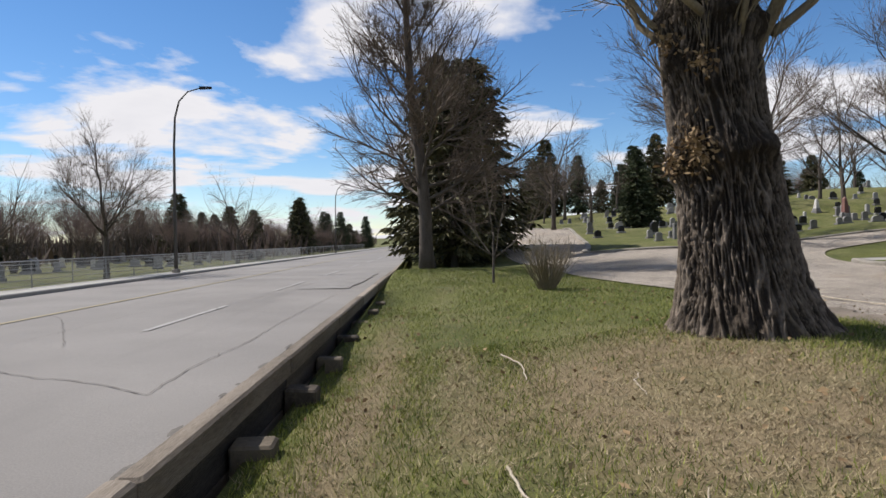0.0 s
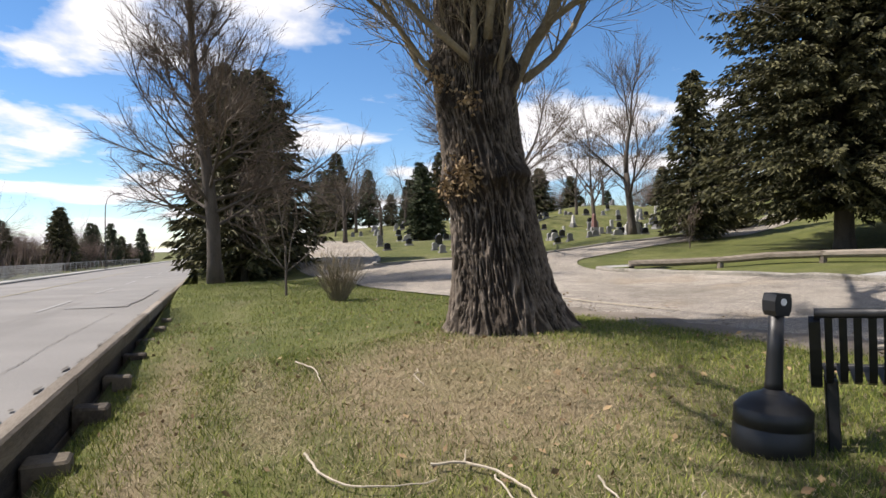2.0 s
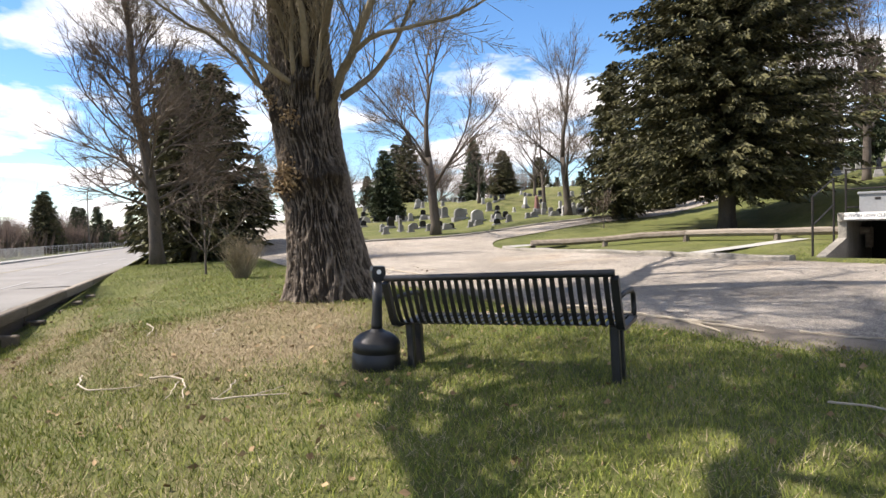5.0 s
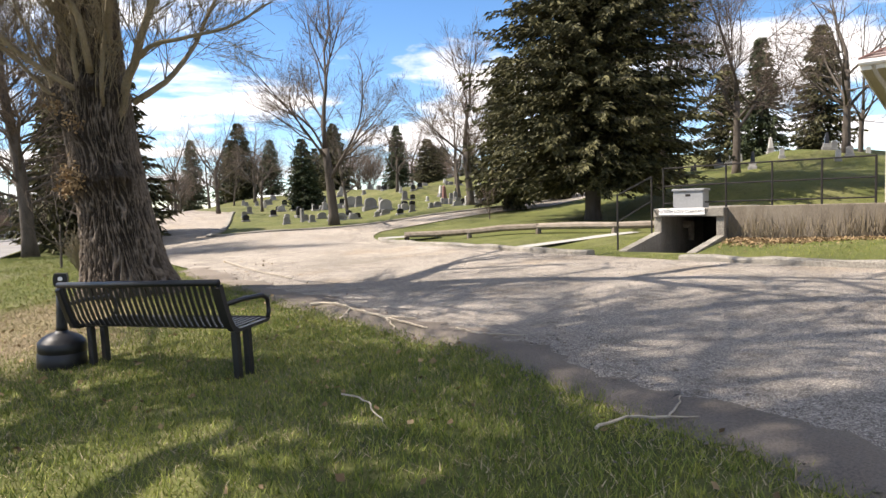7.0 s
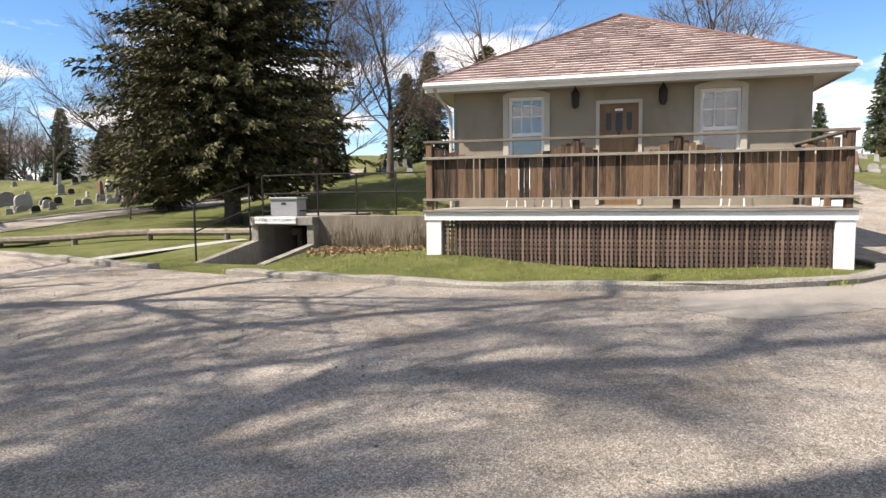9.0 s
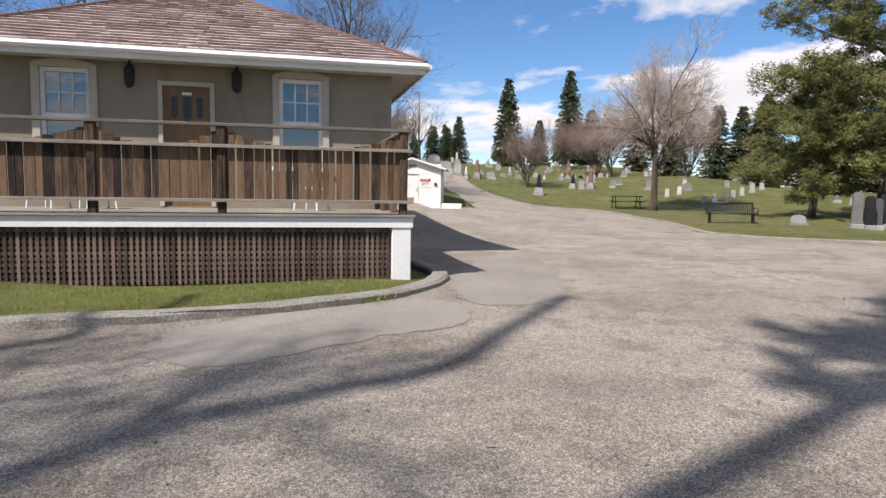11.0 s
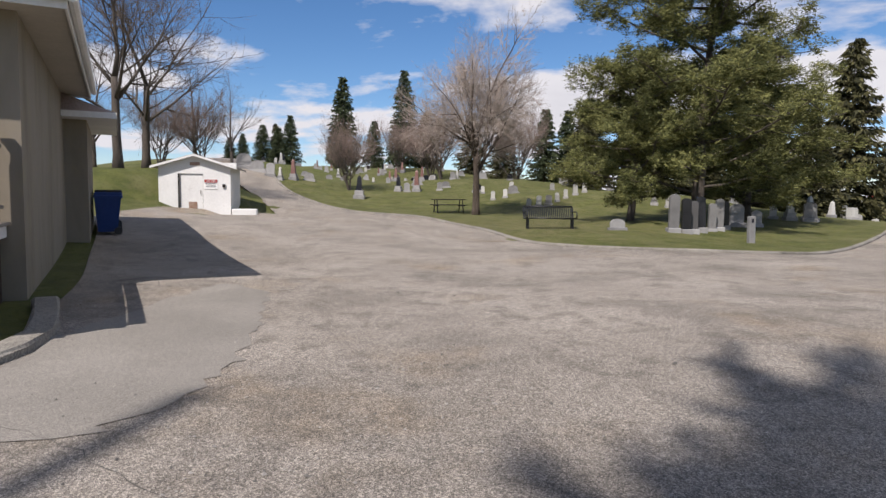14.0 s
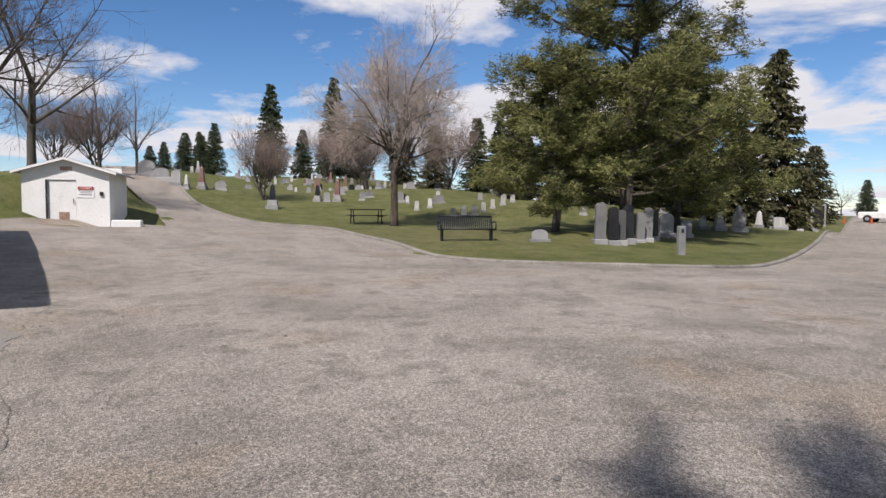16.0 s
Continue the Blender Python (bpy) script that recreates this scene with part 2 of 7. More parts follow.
M_wire = material("galvanised_wire", (0.259, 0.259, 0.259), (0.37, 0.37, 0.37), 0.5, 30, 2, 0, metal=0.6)
# Furrows darkened and ridge tops lightened in the colour itself, by relief height.
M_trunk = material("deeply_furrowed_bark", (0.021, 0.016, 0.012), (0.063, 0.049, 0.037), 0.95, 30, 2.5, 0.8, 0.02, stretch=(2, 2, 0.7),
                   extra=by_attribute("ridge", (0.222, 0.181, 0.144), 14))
M_bark = material("furrowed_bark", (0.024, 0.018, 0.015), (0.155, 0.122, 0.095), 0.95, 22, 2.5, 1.0, 0.03, stretch=(3, 3, 0.6))
M_bark2 = material("grey_bark", (0.041, 0.033, 0.027), (0.126, 0.107, 0.089), 0.95, 25, 2.0, 0.6, 0.008, stretch=(3, 3, 0.7))
M_limb = material("pale_limb_bark", (0.126, 0.1, 0.063), (0.266, 0.222, 0.148), 0.9, 20, 1.2, 0.4, 0.004)
M_twig = material("bare_twig", (0.07, 0.052, 0.038), (0.167, 0.13, 0.1), 0.9, 9, 0.4, 0)
M_redtwig = material("reddish_twig", (0.14, 0.1, 0.085), (0.29, 0.22, 0.185), 0.9, 9, 0.4, 0)
M_paletwig = material("pale_budding_twig", (0.24, 0.195, 0.165), (0.46, 0.39, 0.34), 0.9, 9, 0.4, 0)
M_bud = material("pale_bud", (0.192, 0.141, 0.074), (0.34, 0.252, 0.148), 0.9, 9, 0.4, 0, spread=0.4)
M_needle = material("spruce_needle", (0.018, 0.02, 0.008), (0.111, 0.104, 0.043), 0.75, 2.5, 0.4, 0, spread=0.35)
M_needle2 = material("blue_spruce_needle", (0.018, 0.028, 0.013), (0.081, 0.1, 0.044), 0.75, 2.5, 0.4, 0, spread=0.35)
M_pine = material("pine_needle", (0.045, 0.053, 0.016), (0.225, 0.225, 0.075), 0.7, 2.5, 0.4, 0, spread=0.4)
M_granite = material("grey_granite", (0.148, 0.144, 0.141), (0.326, 0.318, 0.307), 0.6, 90, 2, 0.1, 0.002, spread=0.35)
# Grey granite again, darkened: the pines' shade is put into the colour.
M_shadegranite = material("shade_darkened_granite", (0.07, 0.068, 0.066), (0.19, 0.185, 0.178), 0.6, 60, 2, 0.1, 0.002, spread=0.35)
M_marble = material("weathered_marble", (0.34, 0.333, 0.311), (0.533, 0.518, 0.488), 0.6, 20, 2, 0.2, 0.003, spread=0.3)
M_black_gr = material("black_granite", (0.011, 0.011, 0.013), (0.03, 0.03, 0.032), 0.2, 90, 2, 0)
M_red_gr = material("red_granite", (0.148, 0.074, 0.063), (0.252, 0.141, 0.118), 0.45, 90, 2, 0.05, spread=0.3)
M_blue = material("blue_plastic_bin", (0.006, 0.026, 0.118), (0.011, 0.041, 0.163), 0.45, 20, 2, 0.05)
M_leaf = material("dead_leaf", (0.126, 0.081, 0.041), (0.296, 0.207, 0.111), 0.85, 8, 2, 0, spread=0.5)
M_stick = material("barkless_stick", (0.266, 0.222, 0.163), (0.444, 0.392, 0.311), 0.85, 20, 3, 0.3, 0.002)
M_yellow = material("yellow_road_paint", (0.19, 0.165, 0.11), (0.28, 0.245, 0.16), 0.85, 30, 3, 0.1)
M_linewhite = material("worn_white_paint", (0.2, 0.195, 0.185), (0.34, 0.335, 0.325), 0.85, 30, 3, 0.1)
M_sign = material("white_sign_face", (0.72, 0.71, 0.69), (0.8, 0.79, 0.77), 0.5, 20, 2, 0)
M_redpaint = material("red_paint", (0.259, 0.022, 0.018), (0.333, 0.037, 0.03), 0.5, 20, 2, 0)
M_rust = material("rusty_paint", (0.185, 0.081, 0.037), (0.407, 0.311, 0.252), 0.8, 20, 6, 0.3)
M_ink = material("dark_ink", (0.015, 0.015, 0.022), (0.03, 0.03, 0.037), 0.6, 20, 2, 0)
M_far = material("far_scrub", (0.052, 0.041, 0.033), (0.126, 0.092, 0.074), 0.95, 3, 0.3, 0, spread=0.5)
# Near-black whose colour stands in for the shade of rooms and hollows.
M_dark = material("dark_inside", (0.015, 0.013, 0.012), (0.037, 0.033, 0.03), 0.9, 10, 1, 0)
M_curtain = material("pale_blind", (0.237, 0.244, 0.252), (0.333, 0.34, 0.348), 0.9, 10, 1, 0, stretch=(1, 1, 12))

M_glass = bpy.data.materials.new("window_glass")
M_glass.use_nodes = True
_p = M_glass.node_tree.nodes["Principled BSDF"]
_p.inputs["Base Color"].default_value = (0.9, 0.95, 1, 1)
_p.inputs["Roughness"].default_value, _p.inputs["Transmission Weight"].default_value, _p.inputs["IOR"].default_value = 0.02, 1.0, 1.8


# ---------------------------------------------------------------- mesh tools
class Shape:
    """Vertices and faces that are gathered and made into one mesh."""

    def __init__(self):
        self.v, self.f = [], []

    def box(self, x0, y0, z0, x1, y1, z1, m=None):
        self.hexa([(x0, y0, z0), (x1, y0, z0), (x1, y1, z0), (x0, y1, z0)], [(x0, y0, z1), (x1, y0, z1), (x1, y1, z1), (x0, y1, z1)], m)
        return self

    def hexa(self, low, high, m=None):
        b = len(self.v)
        pts = [Vector(p) for p in (*low, *high)]
        self.v += [tuple(m @ p) if m else tuple(p) for p in pts]
        self.f += [(b + 3, b + 2, b + 1, b), (b + 4, b + 5, b + 6, b + 7), (b, b + 1, b + 5, b + 4), (b + 1, b + 2, b + 6, b + 5), (b + 2, b + 3, b + 7, b + 6), (b + 3, b, b + 4, b + 7)]
        return self

    def bevelled(self, x0, y0, z0, x1, y1, z1, c=0.01, m=None):
        """A box whose upright and top edges are cut off."""
        b = len(self.v)
        ring = [(x0 + c, y0), (x1 - c, y0), (x1, y0 + c), (x1, y1 - c), (x1 - c, y1), (x0 + c, y1), (x0, y1 - c), (x0, y0 + c)]
        cx, cy = (x0 + x1) / 2, (y0 + y1) / 2
        kx, ky = 1 - 2 * c / max(x1 - x0, 1e-6), 1 - 2 * c / max(y1 - y0, 1e-6)
        for z, sx, sy in ((z0, 1, 1), (z1 - c, 1, 1), (z1, kx, ky)):
            for x, y in ring:
                p = Vector((cx + (x - cx) * sx, cy + (y - cy) * sy, z))
                self.v.append(tuple(m @ p) if m else tuple(p))
        for k in range(2):
            for i in range(8):
                j = (i + 1) % 8
                self.f.append((b + k * 8 + i, b + k * 8 + j, b + k * 8 + 8 + j, b + k * 8 + 8 + i))
        self.f += [tuple(b + 16 + i for i in range(8)), tuple(b + i for i in reversed(range(8)))]
        return self

    def tube(self, path, radii, sides=6, cap=True):
        b = len(self.v)
        path = [Vector(p) for p in path]
        side = None
        for i, p in enumerate(path):
            d = (path[min(i + 1, len(path) - 1)] - path[max(i - 1, 0)])
            d = d.normalized() if d.length > 1e-9 else Vector((0, 0, 1))
            if side is None:
                side = d.cross(Vector((0, 1, 0.1)) if abs(d.y) < 0.9 else Vector((1, 0, 0.1))).normalized()
            side = (side - d * side.dot(d)).normalized()
            up = d.cross(side)
            r = radii[i] if isinstance(radii, (list, tuple)) else radii
            for k in range(sides):
                a = 2 * math.pi * k / sides
                self.v.append(tuple(p + (side * math.cos(a) + up * math.sin(a)) * r))
        for i in range(len(path) - 1):
            for k in range(sides):
                l = (k + 1) % sides
                self.f.append((b + i * sides + k, b + i * sides + l, b + (i + 1) * sides + l, b + (i + 1) * sides + k))
        if cap:
            e = b + (len(path) - 1) * sides
            self.f += [tuple(b + k for k in reversed(range(sides))), tuple(e + k for k in range(sides))]
        return self

    def ribbon(self, path, widths):
        """A twig too thin to need sides: a narrow twisted strip."""
        b = len(self.v)
        d = (path[-1] - path[0])
        side = d.orthogonal().normalized()
        side = Matrix.Rotation(b * 1.7, 3, d.normalized()) @ side if d.length > 1e-6 else side
        for p, w in zip(path, widths):
            self.v += [tuple(p - side * w), tuple(p + side * w)]
        self.f += [(b + 2 * i, b + 2 * i + 1, b + 2 * i + 3, b + 2 * i + 2) for i in range(len(path) - 1)]
        return self

    def lathe(self, rows, sides=24, at=(0, 0, 0)):
        """rows: radius, height from the foot up."""
        b = len(self.v)
        for r, z in rows:
            for k in range(sides):
                a = 2 * math.pi * k / sides
                self.v.append((at[0] + r * math.cos(a), at[1] + r * math.sin(a), at[2] + z))
        for i in range(len(rows) - 1):
            for k in range(sides):
                l = (k + 1) % sides
                self.f.append((b + i * sides + k, b + i * sides + l, b + (i + 1) * sides + l, b + (i + 1) * sides + k))
        e = b + (len(rows) - 1) * sides
        self.f += [tuple(b + k for k in reversed(range(sides))), tuple(e + k for k in range(sides))]
        return self

    def mesh(self, name, mat, smooth=False):
        me = bpy.data.meshes.new(name)
        me.from_pydata(self.v, [], self.f)
        me.materials.append(mat)
        if smooth:
            me.polygons.foreach_set("use_smooth", [True] * len(me.polygons))
        me.update()
        return me


def part(name, shape, mat, parent, label="", smooth=False):
    """Links a shape as one mesh object under a thing or a part."""
    ob = new(name, shape if isinstance(shape, bpy.types.Mesh) else shape.mesh(name, mat, smooth))
    ob.parent = parent
    if label:
        tagged(ob, label)
    return ob


def thing(name, label, category, at=None, group="", kind=""):
    ob = new(name)
    ob.empty_display_size = 0.2
    if at is not None:
        ob.matrix_world = at
    return tagged(ob, label, category, group, kind)


def lone(name, shape, mat, label, category, group="", kind="", smooth=False, at=None):
    ob = new(name, shape.mesh(name, mat, smooth))
    if at is not None:
        ob.matrix_world = at
    return tagged(ob, label, category, group, kind)


# ---------------------------------------------------------------- the lie of the land
HEIGHTS = [(-2, 3, -.32), (-2, 8, -.32), (-2, 14, -.22), (-2, 25, -.12), (-2, 60, -.4), (0, 2, -.05), (-.2, 8, -.05), (2.4, 8.3, .2), (3.3, 2.2, .0),
           (2, 3.7, -.02), (1.4, -2.7, 0), (.4, 16.6, .12), (1.3, 14.2, .15), (-1.2, 22, .2), (5.5, 4, .12), (5.5, 12, .22), (6, 0, .2), (8, -6, .42),
           (12.5, -7, .45), (16, -8, .42), (10, 16.7, .33)]
HEIGHTS += [(12, 5.5, .35), (15, -1, .38), (18.7, -3.3, .42), (20.6, -2.7, .42), (18.5, -2.5, .55), (15.2, 3.5, .68), (17.06, 15.1, 0.85), (14.8, 9.6, .62),
            (25, -3, .5), (32, -9, .55), (37, -10, .85), (41, 3, 1.06), (45, -5, 1.1), (40.5, -13.5, 1.1), (36.5, -16.5, .55), (33, -18, .45),
            (60, -37, .2), (8.61, 23.75, 0.63), (11.69, 30.65, 0.96)]
HEIGHTS += [(19.04, 28.45, 1.55), (22.7, 43.1, 3.2), (19, 34.3, 1.9), (10, 41.7, 1.5), (30, 50, 4.3), (18, 55, 3.3), (9, 55, 2.0), (33.4, 20.8, 3.95), (25.8, 15.5, 2.6), (31, 23.7, 3.0), (22.53, 13.95, 2.08), (43.5, 10, 3.2), (62, 14, 4.2), (84, 22, 6.0), (108, 4, 6.2), (125, 16, 7.3), (70, -8, 3.7), (60, -15, 2.6),
            (15.4, 65, 3.2), (44.76, 43.15, 5.52), (-10, 60, -.6), (-14, 20, -.1), (-12, 0, 0), (5, -15, .3), (20, -25, .3), (-2, -10, -.2), (48, 32, 5.0),
            (11, 9, .36), (12, 5.6, .36), (12.4, 3.2, .36), (13.3, 1, .37), (14.5, -1.2, .39), (16.4, -3.1, .41)]
HPTS = np.array(HEIGHTS)


def gz(x, y):
    """The height of the ground, also for arrays."""
    x, y = np.asarray(x, float), np.asarray(y, float)
    d2 = (x[..., None] - HPTS[:, 0]) ** 2 + (y[..., None] - HPTS[:, 1]) ** 2
    w = 1 / (d2 + 1.2) ** 1.6
    z = (w * HPTS[:, 2]).sum(-1) / w.sum(-1)
    far = np.clip((np.hypot(x - 15, y - 5) - 150) / 200, 0, 1)
    return z * (1 - far)


def gzf(x, y):
    return float(gz(np.array([x]), np.array([y]))[0])


def road_z(y):
    return -0.30 - 0.0085 * (np.asarray(y, float) - 8)


def beam_z(y):
    return 0.15 - 0.003 * (np.asarray(y, float) - 5)


from mathutils.geometry import delaunay_2d_cdt


def inside(px, py, poly):
    """Which of the points lie within the outline."""
    res = np.zeros(len(px), bool)
    n = len(poly)
    for i in range(n):
        (x0, y0), (x1, y1) = poly[i], poly[(i + 1) % n]
        if y0 == y1:
            continue
        c = ((y0 > py) != (y1 > py)) & (px < (x1 - x0) * (py - y0) / (y1 - y0) + x0)
        res ^= c
    return res


def smooth_line(pts, step=0.5):
    """A smooth curve through the points."""
    out = []
    p = [np.array(q, float) for q in pts]
    for i in range(len(p) - 1):
        a, b, c, d = p[max(i - 1, 0)], p[i], p[i + 1], p[min(i + 2, len(p) - 1)]
        n = max(1, int(np.linalg.norm(c - b) / step))
        for k in range(n):
            t = k / n
            out.append(tuple(0.5 * (2 * b + (c - a) * t + (2 * a - 5 * b + 4 * c - d) * t * t + (3 * b - a - 3 * c + d) * t ** 3)))
    out.append(tuple(p[-1]))
    return out


def sheet(outline, step, height, lift):
    """A shape that fills an outline, draped over the land."""
    xs, ys = [q[0] for q in outline], [q[1] for q in outline]
    gx, gy = np.meshgrid(np.arange(min(xs), max(xs), step), np.arange(min(ys), max(ys), step))
    gx, gy = gx.ravel(), gy.ravel()
    ok = inside(gx, gy, outline)
    pts = [Vector(q) for q in outline] + [Vector((a, b)) for a, b in zip(gx[ok], gy[ok])]
    n = len(outline)
    v, _, f, *_ = delaunay_2d_cdt(pts, [(i, (i + 1) % n) for i in range(n)], [], 1, 1e-4)
    s = Shape()
    arr = np.array([tuple(q) for q in v])
    zz = height(arr[:, 0], arr[:, 1]) + lift
    s.v = [(a, b, c) for (a, b), c in zip(arr.tolist(), zz.tolist())]
    s.f = [tuple(q) for q in f]
    return s


def sweep(line, w0, w1, h0, h1, height, wobble=0.0):
    """A kerb: a rounded block from w0 to w1 across the line (to its right), from h0 to h1 over the land."""
    s = Shape()
    c = min(0.03, (h1 - h0) / 3)
    prof = [(w0, h0), (w0, h1 - c), (w0 + c, h1), (w1 - c, h1), (w1, h1 - c), (w1, h0)]
    L = [np.array(q) for q in line]
    for i, p in enumerate(L):
        d = L[min(i + 1, len(L) - 1)] - L[max(i - 1, 0)]
        d = d / (np.linalg.norm(d) + 1e-9)
        r = np.array((d[1], -d[0]))
        g = float(height(np.array([p[0]]), np.array([p[1]]))[0]) + random.uniform(-wobble, wobble)
        for w, h in prof:
            q = p + r * (w + random.uniform(-wobble, wobble))
            s.v.append((q[0], q[1], g + h))
    m = len(prof)
    for i in range(len(L) - 1):
        for k in range(m - 1):
            s.f.append((i * m + k, i * m + k + 1, (i + 1) * m + k + 1, (i + 1) * m + k))
    s.f += [tuple(range(m)), tuple((len(L) - 1) * m + k for k in reversed(range(m)))]
    return s


HX = Matrix(((0.498, 0.867, 0, 15.06), (-0.867, 0.498, 0, 3.49), (0, 0, 1, 0), (0, 0, 0, 1)))


def hxy(u, n):
    """From along and behind the deck's front to the plan."""
    p = HX @ Vector((u, n, 0))
    return p.x, p.y


WEST = [(5.4, -7.2), (5.7, -5.6), (5.9, -4.2), (6.15, -1.8), (5.9, -.2), (6, 1.5), (5.7, 2.8), (5.15, 5.2), (4.5, 7.9), (3.9, 10.5), (3.4, 14), (2.6, 18.5), (2.2, 24), (2, 34), (2.2, 50), (3, 60)]
GRAVE = [(7.28, 43.15), (5.66, 29.92), (4.67, 26.05), (5.07, 24.72), (6.94, 24.34), (9.53, 25.06), (11.84, 25.2), (14.54, 24.99), (17.07, 24.13), (20.51, 24.62), (27.12, 28.45), (37.41, 37.27)]
EAST = [(38.88, 35.06), (28.59, 26.24), (20.88, 22.27), (18.75, 22.12), (16.11, 22.76), (13.56, 22.47), (11.59, 21.54), (10.43, 20.01), (10.05, 18.25), (9.85, 16.6), (10.2, 13), (10.9, 9), (11.5, 7), (12.2, 4.3), (13.1, 1.4), (14.4, -.9), (16.5, -3.0), (18.2, -3.5), (19.6, -3.2), (20.5, -2.65), (21.6, -1.9)]
SIDE = [(21.6, -1.9), (23.6, -.95), (27, 1.0), (30.9, 3.2), (33, 4.7)]
FARK = [(86, 20), (66, 11), (52, 3.6), (44.2, -2.6), (39.4, -5.8), (35.2, -7.7), (32.6, -9.0), (31, -10.6), (30.1, -12.8), (30.5, -15.4), (33, -17.9), (40, -23.3), (59, -36.5), (120, -80)]
S_west, S_grave, S_east, S_side, S_far = (smooth_line(q) for q in (WEST, GRAVE, EAST, SIDE, FARK))
DRIVE = S_west + S_grave + S_east + S_side[1:] + [(40, 6.0), (42.6, 1.9), (46, 3.6), (58, 11), (82, 24)] + S_far + [(115, -96), (55, -50), (30, -27), (20, -16), (13, -11), (8.5, -9.2)]
RAMP = [hxy(-4.95, -0.1), hxy(-3.6, -0.1), hxy(-3.6, 6), hxy(-4.95, 6)]

# ground: one sheet, finer near the walk
rng = np.random.default_rng(3)
pts = []
for x0, x1, y0, y1, st in ((-2.2, 26, -12, 34, 0.6), (-70, 150, -90, 130, 4.0), (-2.2, 60, -30, 60, 1.6), (-900, 900, -900, 900, 60.0)):
    gx, gy = np.meshgrid(np.arange(x0, x1, st), np.arange(y0, y1, st))
    pts.append(np.stack([gx.ravel(), gy.ravel()], 1))
a = np.concatenate([pts[0], pts[2][~((pts[2][:, 0] < 26) & (pts[2][:, 1] > -12) & (pts[2][:, 1] < 34))],
                    pts[1][~((pts[1][:, 0] > -2.2) & (pts[1][:, 0] < 60) & (pts[1][:, 1] > -30) & (pts[1][:, 1] < 60))],
                    pts[3][~((pts[3][:, 0] > -70) & (pts[3][:, 0] < 150) & (pts[3][:, 1] > -90) & (pts[3][:, 1] < 130))]])
a = a[~inside(a[:, 0], a[:, 1], RAMP)]
a = a + 0.003 * rng.random(a.shape)
cons = RAMP + [(-2.32, -900), (-2.32, 900)]
v2, _, f2, *_ = delaunay_2d_cdt([Vector(q) for q in cons] + [Vector(q) for q in a.tolist()], [(0, 1), (1, 2), (2, 3), (3, 0), (4, 5)], [], 0, 1e-5)
va = np.array([tuple(q) for q in v2])
zz = gz(va[:, 0], va[:, 1])
west = va[:, 0] < -2.3
zz = np.where(west, np.where(va[:, 0] > -14.5, road_z(va[:, 1]) - 0.4, np.maximum(road_z(va[:, 1]), -1.6) - 0.03), zz)
fa = np.array([tuple(q) for q in f2 if len(q) == 3])
cen = va[fa].mean(1)
fa = fa[~inside(cen[:, 0], cen[:, 1], RAMP)]
g = Shape()
g.v, g.f = [(x, y, z) for (x, y), z in zip(va.tolist(), zz.tolist())], [tuple(q) for q in fa.tolist()]
ground = lone("ground", g, M_turf, "patchy spring turf, part green and part straw dry", "ground", kind="structure", smooth=True)
def dryness(x, y):
    """How straw-dry the lawn is: most under the poplar and in two worn tracks."""
    x, y = np.asarray(x, float), np.asarray(y, float)
    d = np.exp(-((x - 1.2) / 1.5) ** 2 - ((y - 6.3) / 2.2) ** 2) * 1.1
    d = d + .75 * np.exp(-((x + .75) / .24) ** 2) * ((y > 5) & (y < 16)) + .8 * np.exp(-((x + 1.55) / .22) ** 2) * ((y > 3) & (y < 13))
    d = d + .15 * np.exp(-((x - .2) / 1.6) ** 2 - ((y - 1.5) / 2.5) ** 2) - .35 * np.exp(-((y - 12) / 2.5) ** 2)
    d = d - .22 * np.exp(-((x + 2.2) / 1.3) ** 2) * (y > 0)
    d = d + .15 * np.exp(-((x - 38) / 6) ** 2 - ((y + 9) / 4) ** 2)
    d = d + .1 * np.clip((np.hypot(x - 5, y - 5) - 22) / 20, 0, 1)
    return np.clip(d + .12, 0, 1)


vx = np.array(g.v)
at_ = ground.data.attributes.new("dry", "FLOAT", "POINT")
at_.data.foreach_set("value", dryness(vx[:, 0], vx[:, 1]).astype(np.float32))
lone("drive", sheet(DRIVE, 1.0, gz, 0.03), M_asphalt, "pale worn gravelly asphalt cemetery drive", "drive", kind="structure", smooth=True)

# ---------------------------------------------------------------- road, timber wall, kerbs
ROADL = [(-2.42, y) for y in (-40, -10, 10, 30, 60, 100, 200, 500)]
s = Shape()
ys = list(np.arange(-40, 60, 2.0)) + list(np.arange(60, 620, 20.0))
for y in ys:
    for x in (-13.6, -9.2, -2.44):
        s.v.append((x, y, float(road_z(y)) + (0.05 if x == -9.2 else 0)))
for i in range(len(ys) - 1):
    for k in range(2):
        b = i * 3 + k
        s.f.append((b, b + 1, b + 4, b + 3))
lone("road", s, M_road, "four-lane grey asphalt road with faded markings", "road", kind="structure")
flat = lambda x, y: road_z(y)
lone("far_kerb", sweep([(-13.6, y) for y in np.arange(-40, 300, 4.0)], -0.15, 0.1, -0.1, 0.13, flat), M_paleconc, "pale concrete road kerb", "kerb", kind="structure")
lone("pavement", sweep([(-13.75, y) for y in np.arange(-40, 300, 4.0)], -1.3, 0.0, -0.1, 0.1, flat), M_paleconc, "narrow concrete pavement beside the road", "pavement", kind="structure")
lone("road_gutter", sweep([(-2.45, y) for y in np.arange(-40, 300, 2.0)], -0.42, 0.0, -0.05, 0.02, flat, 0.002), M_paleconc, "cracked concrete gutter along the road", "gutter", kind="structure")


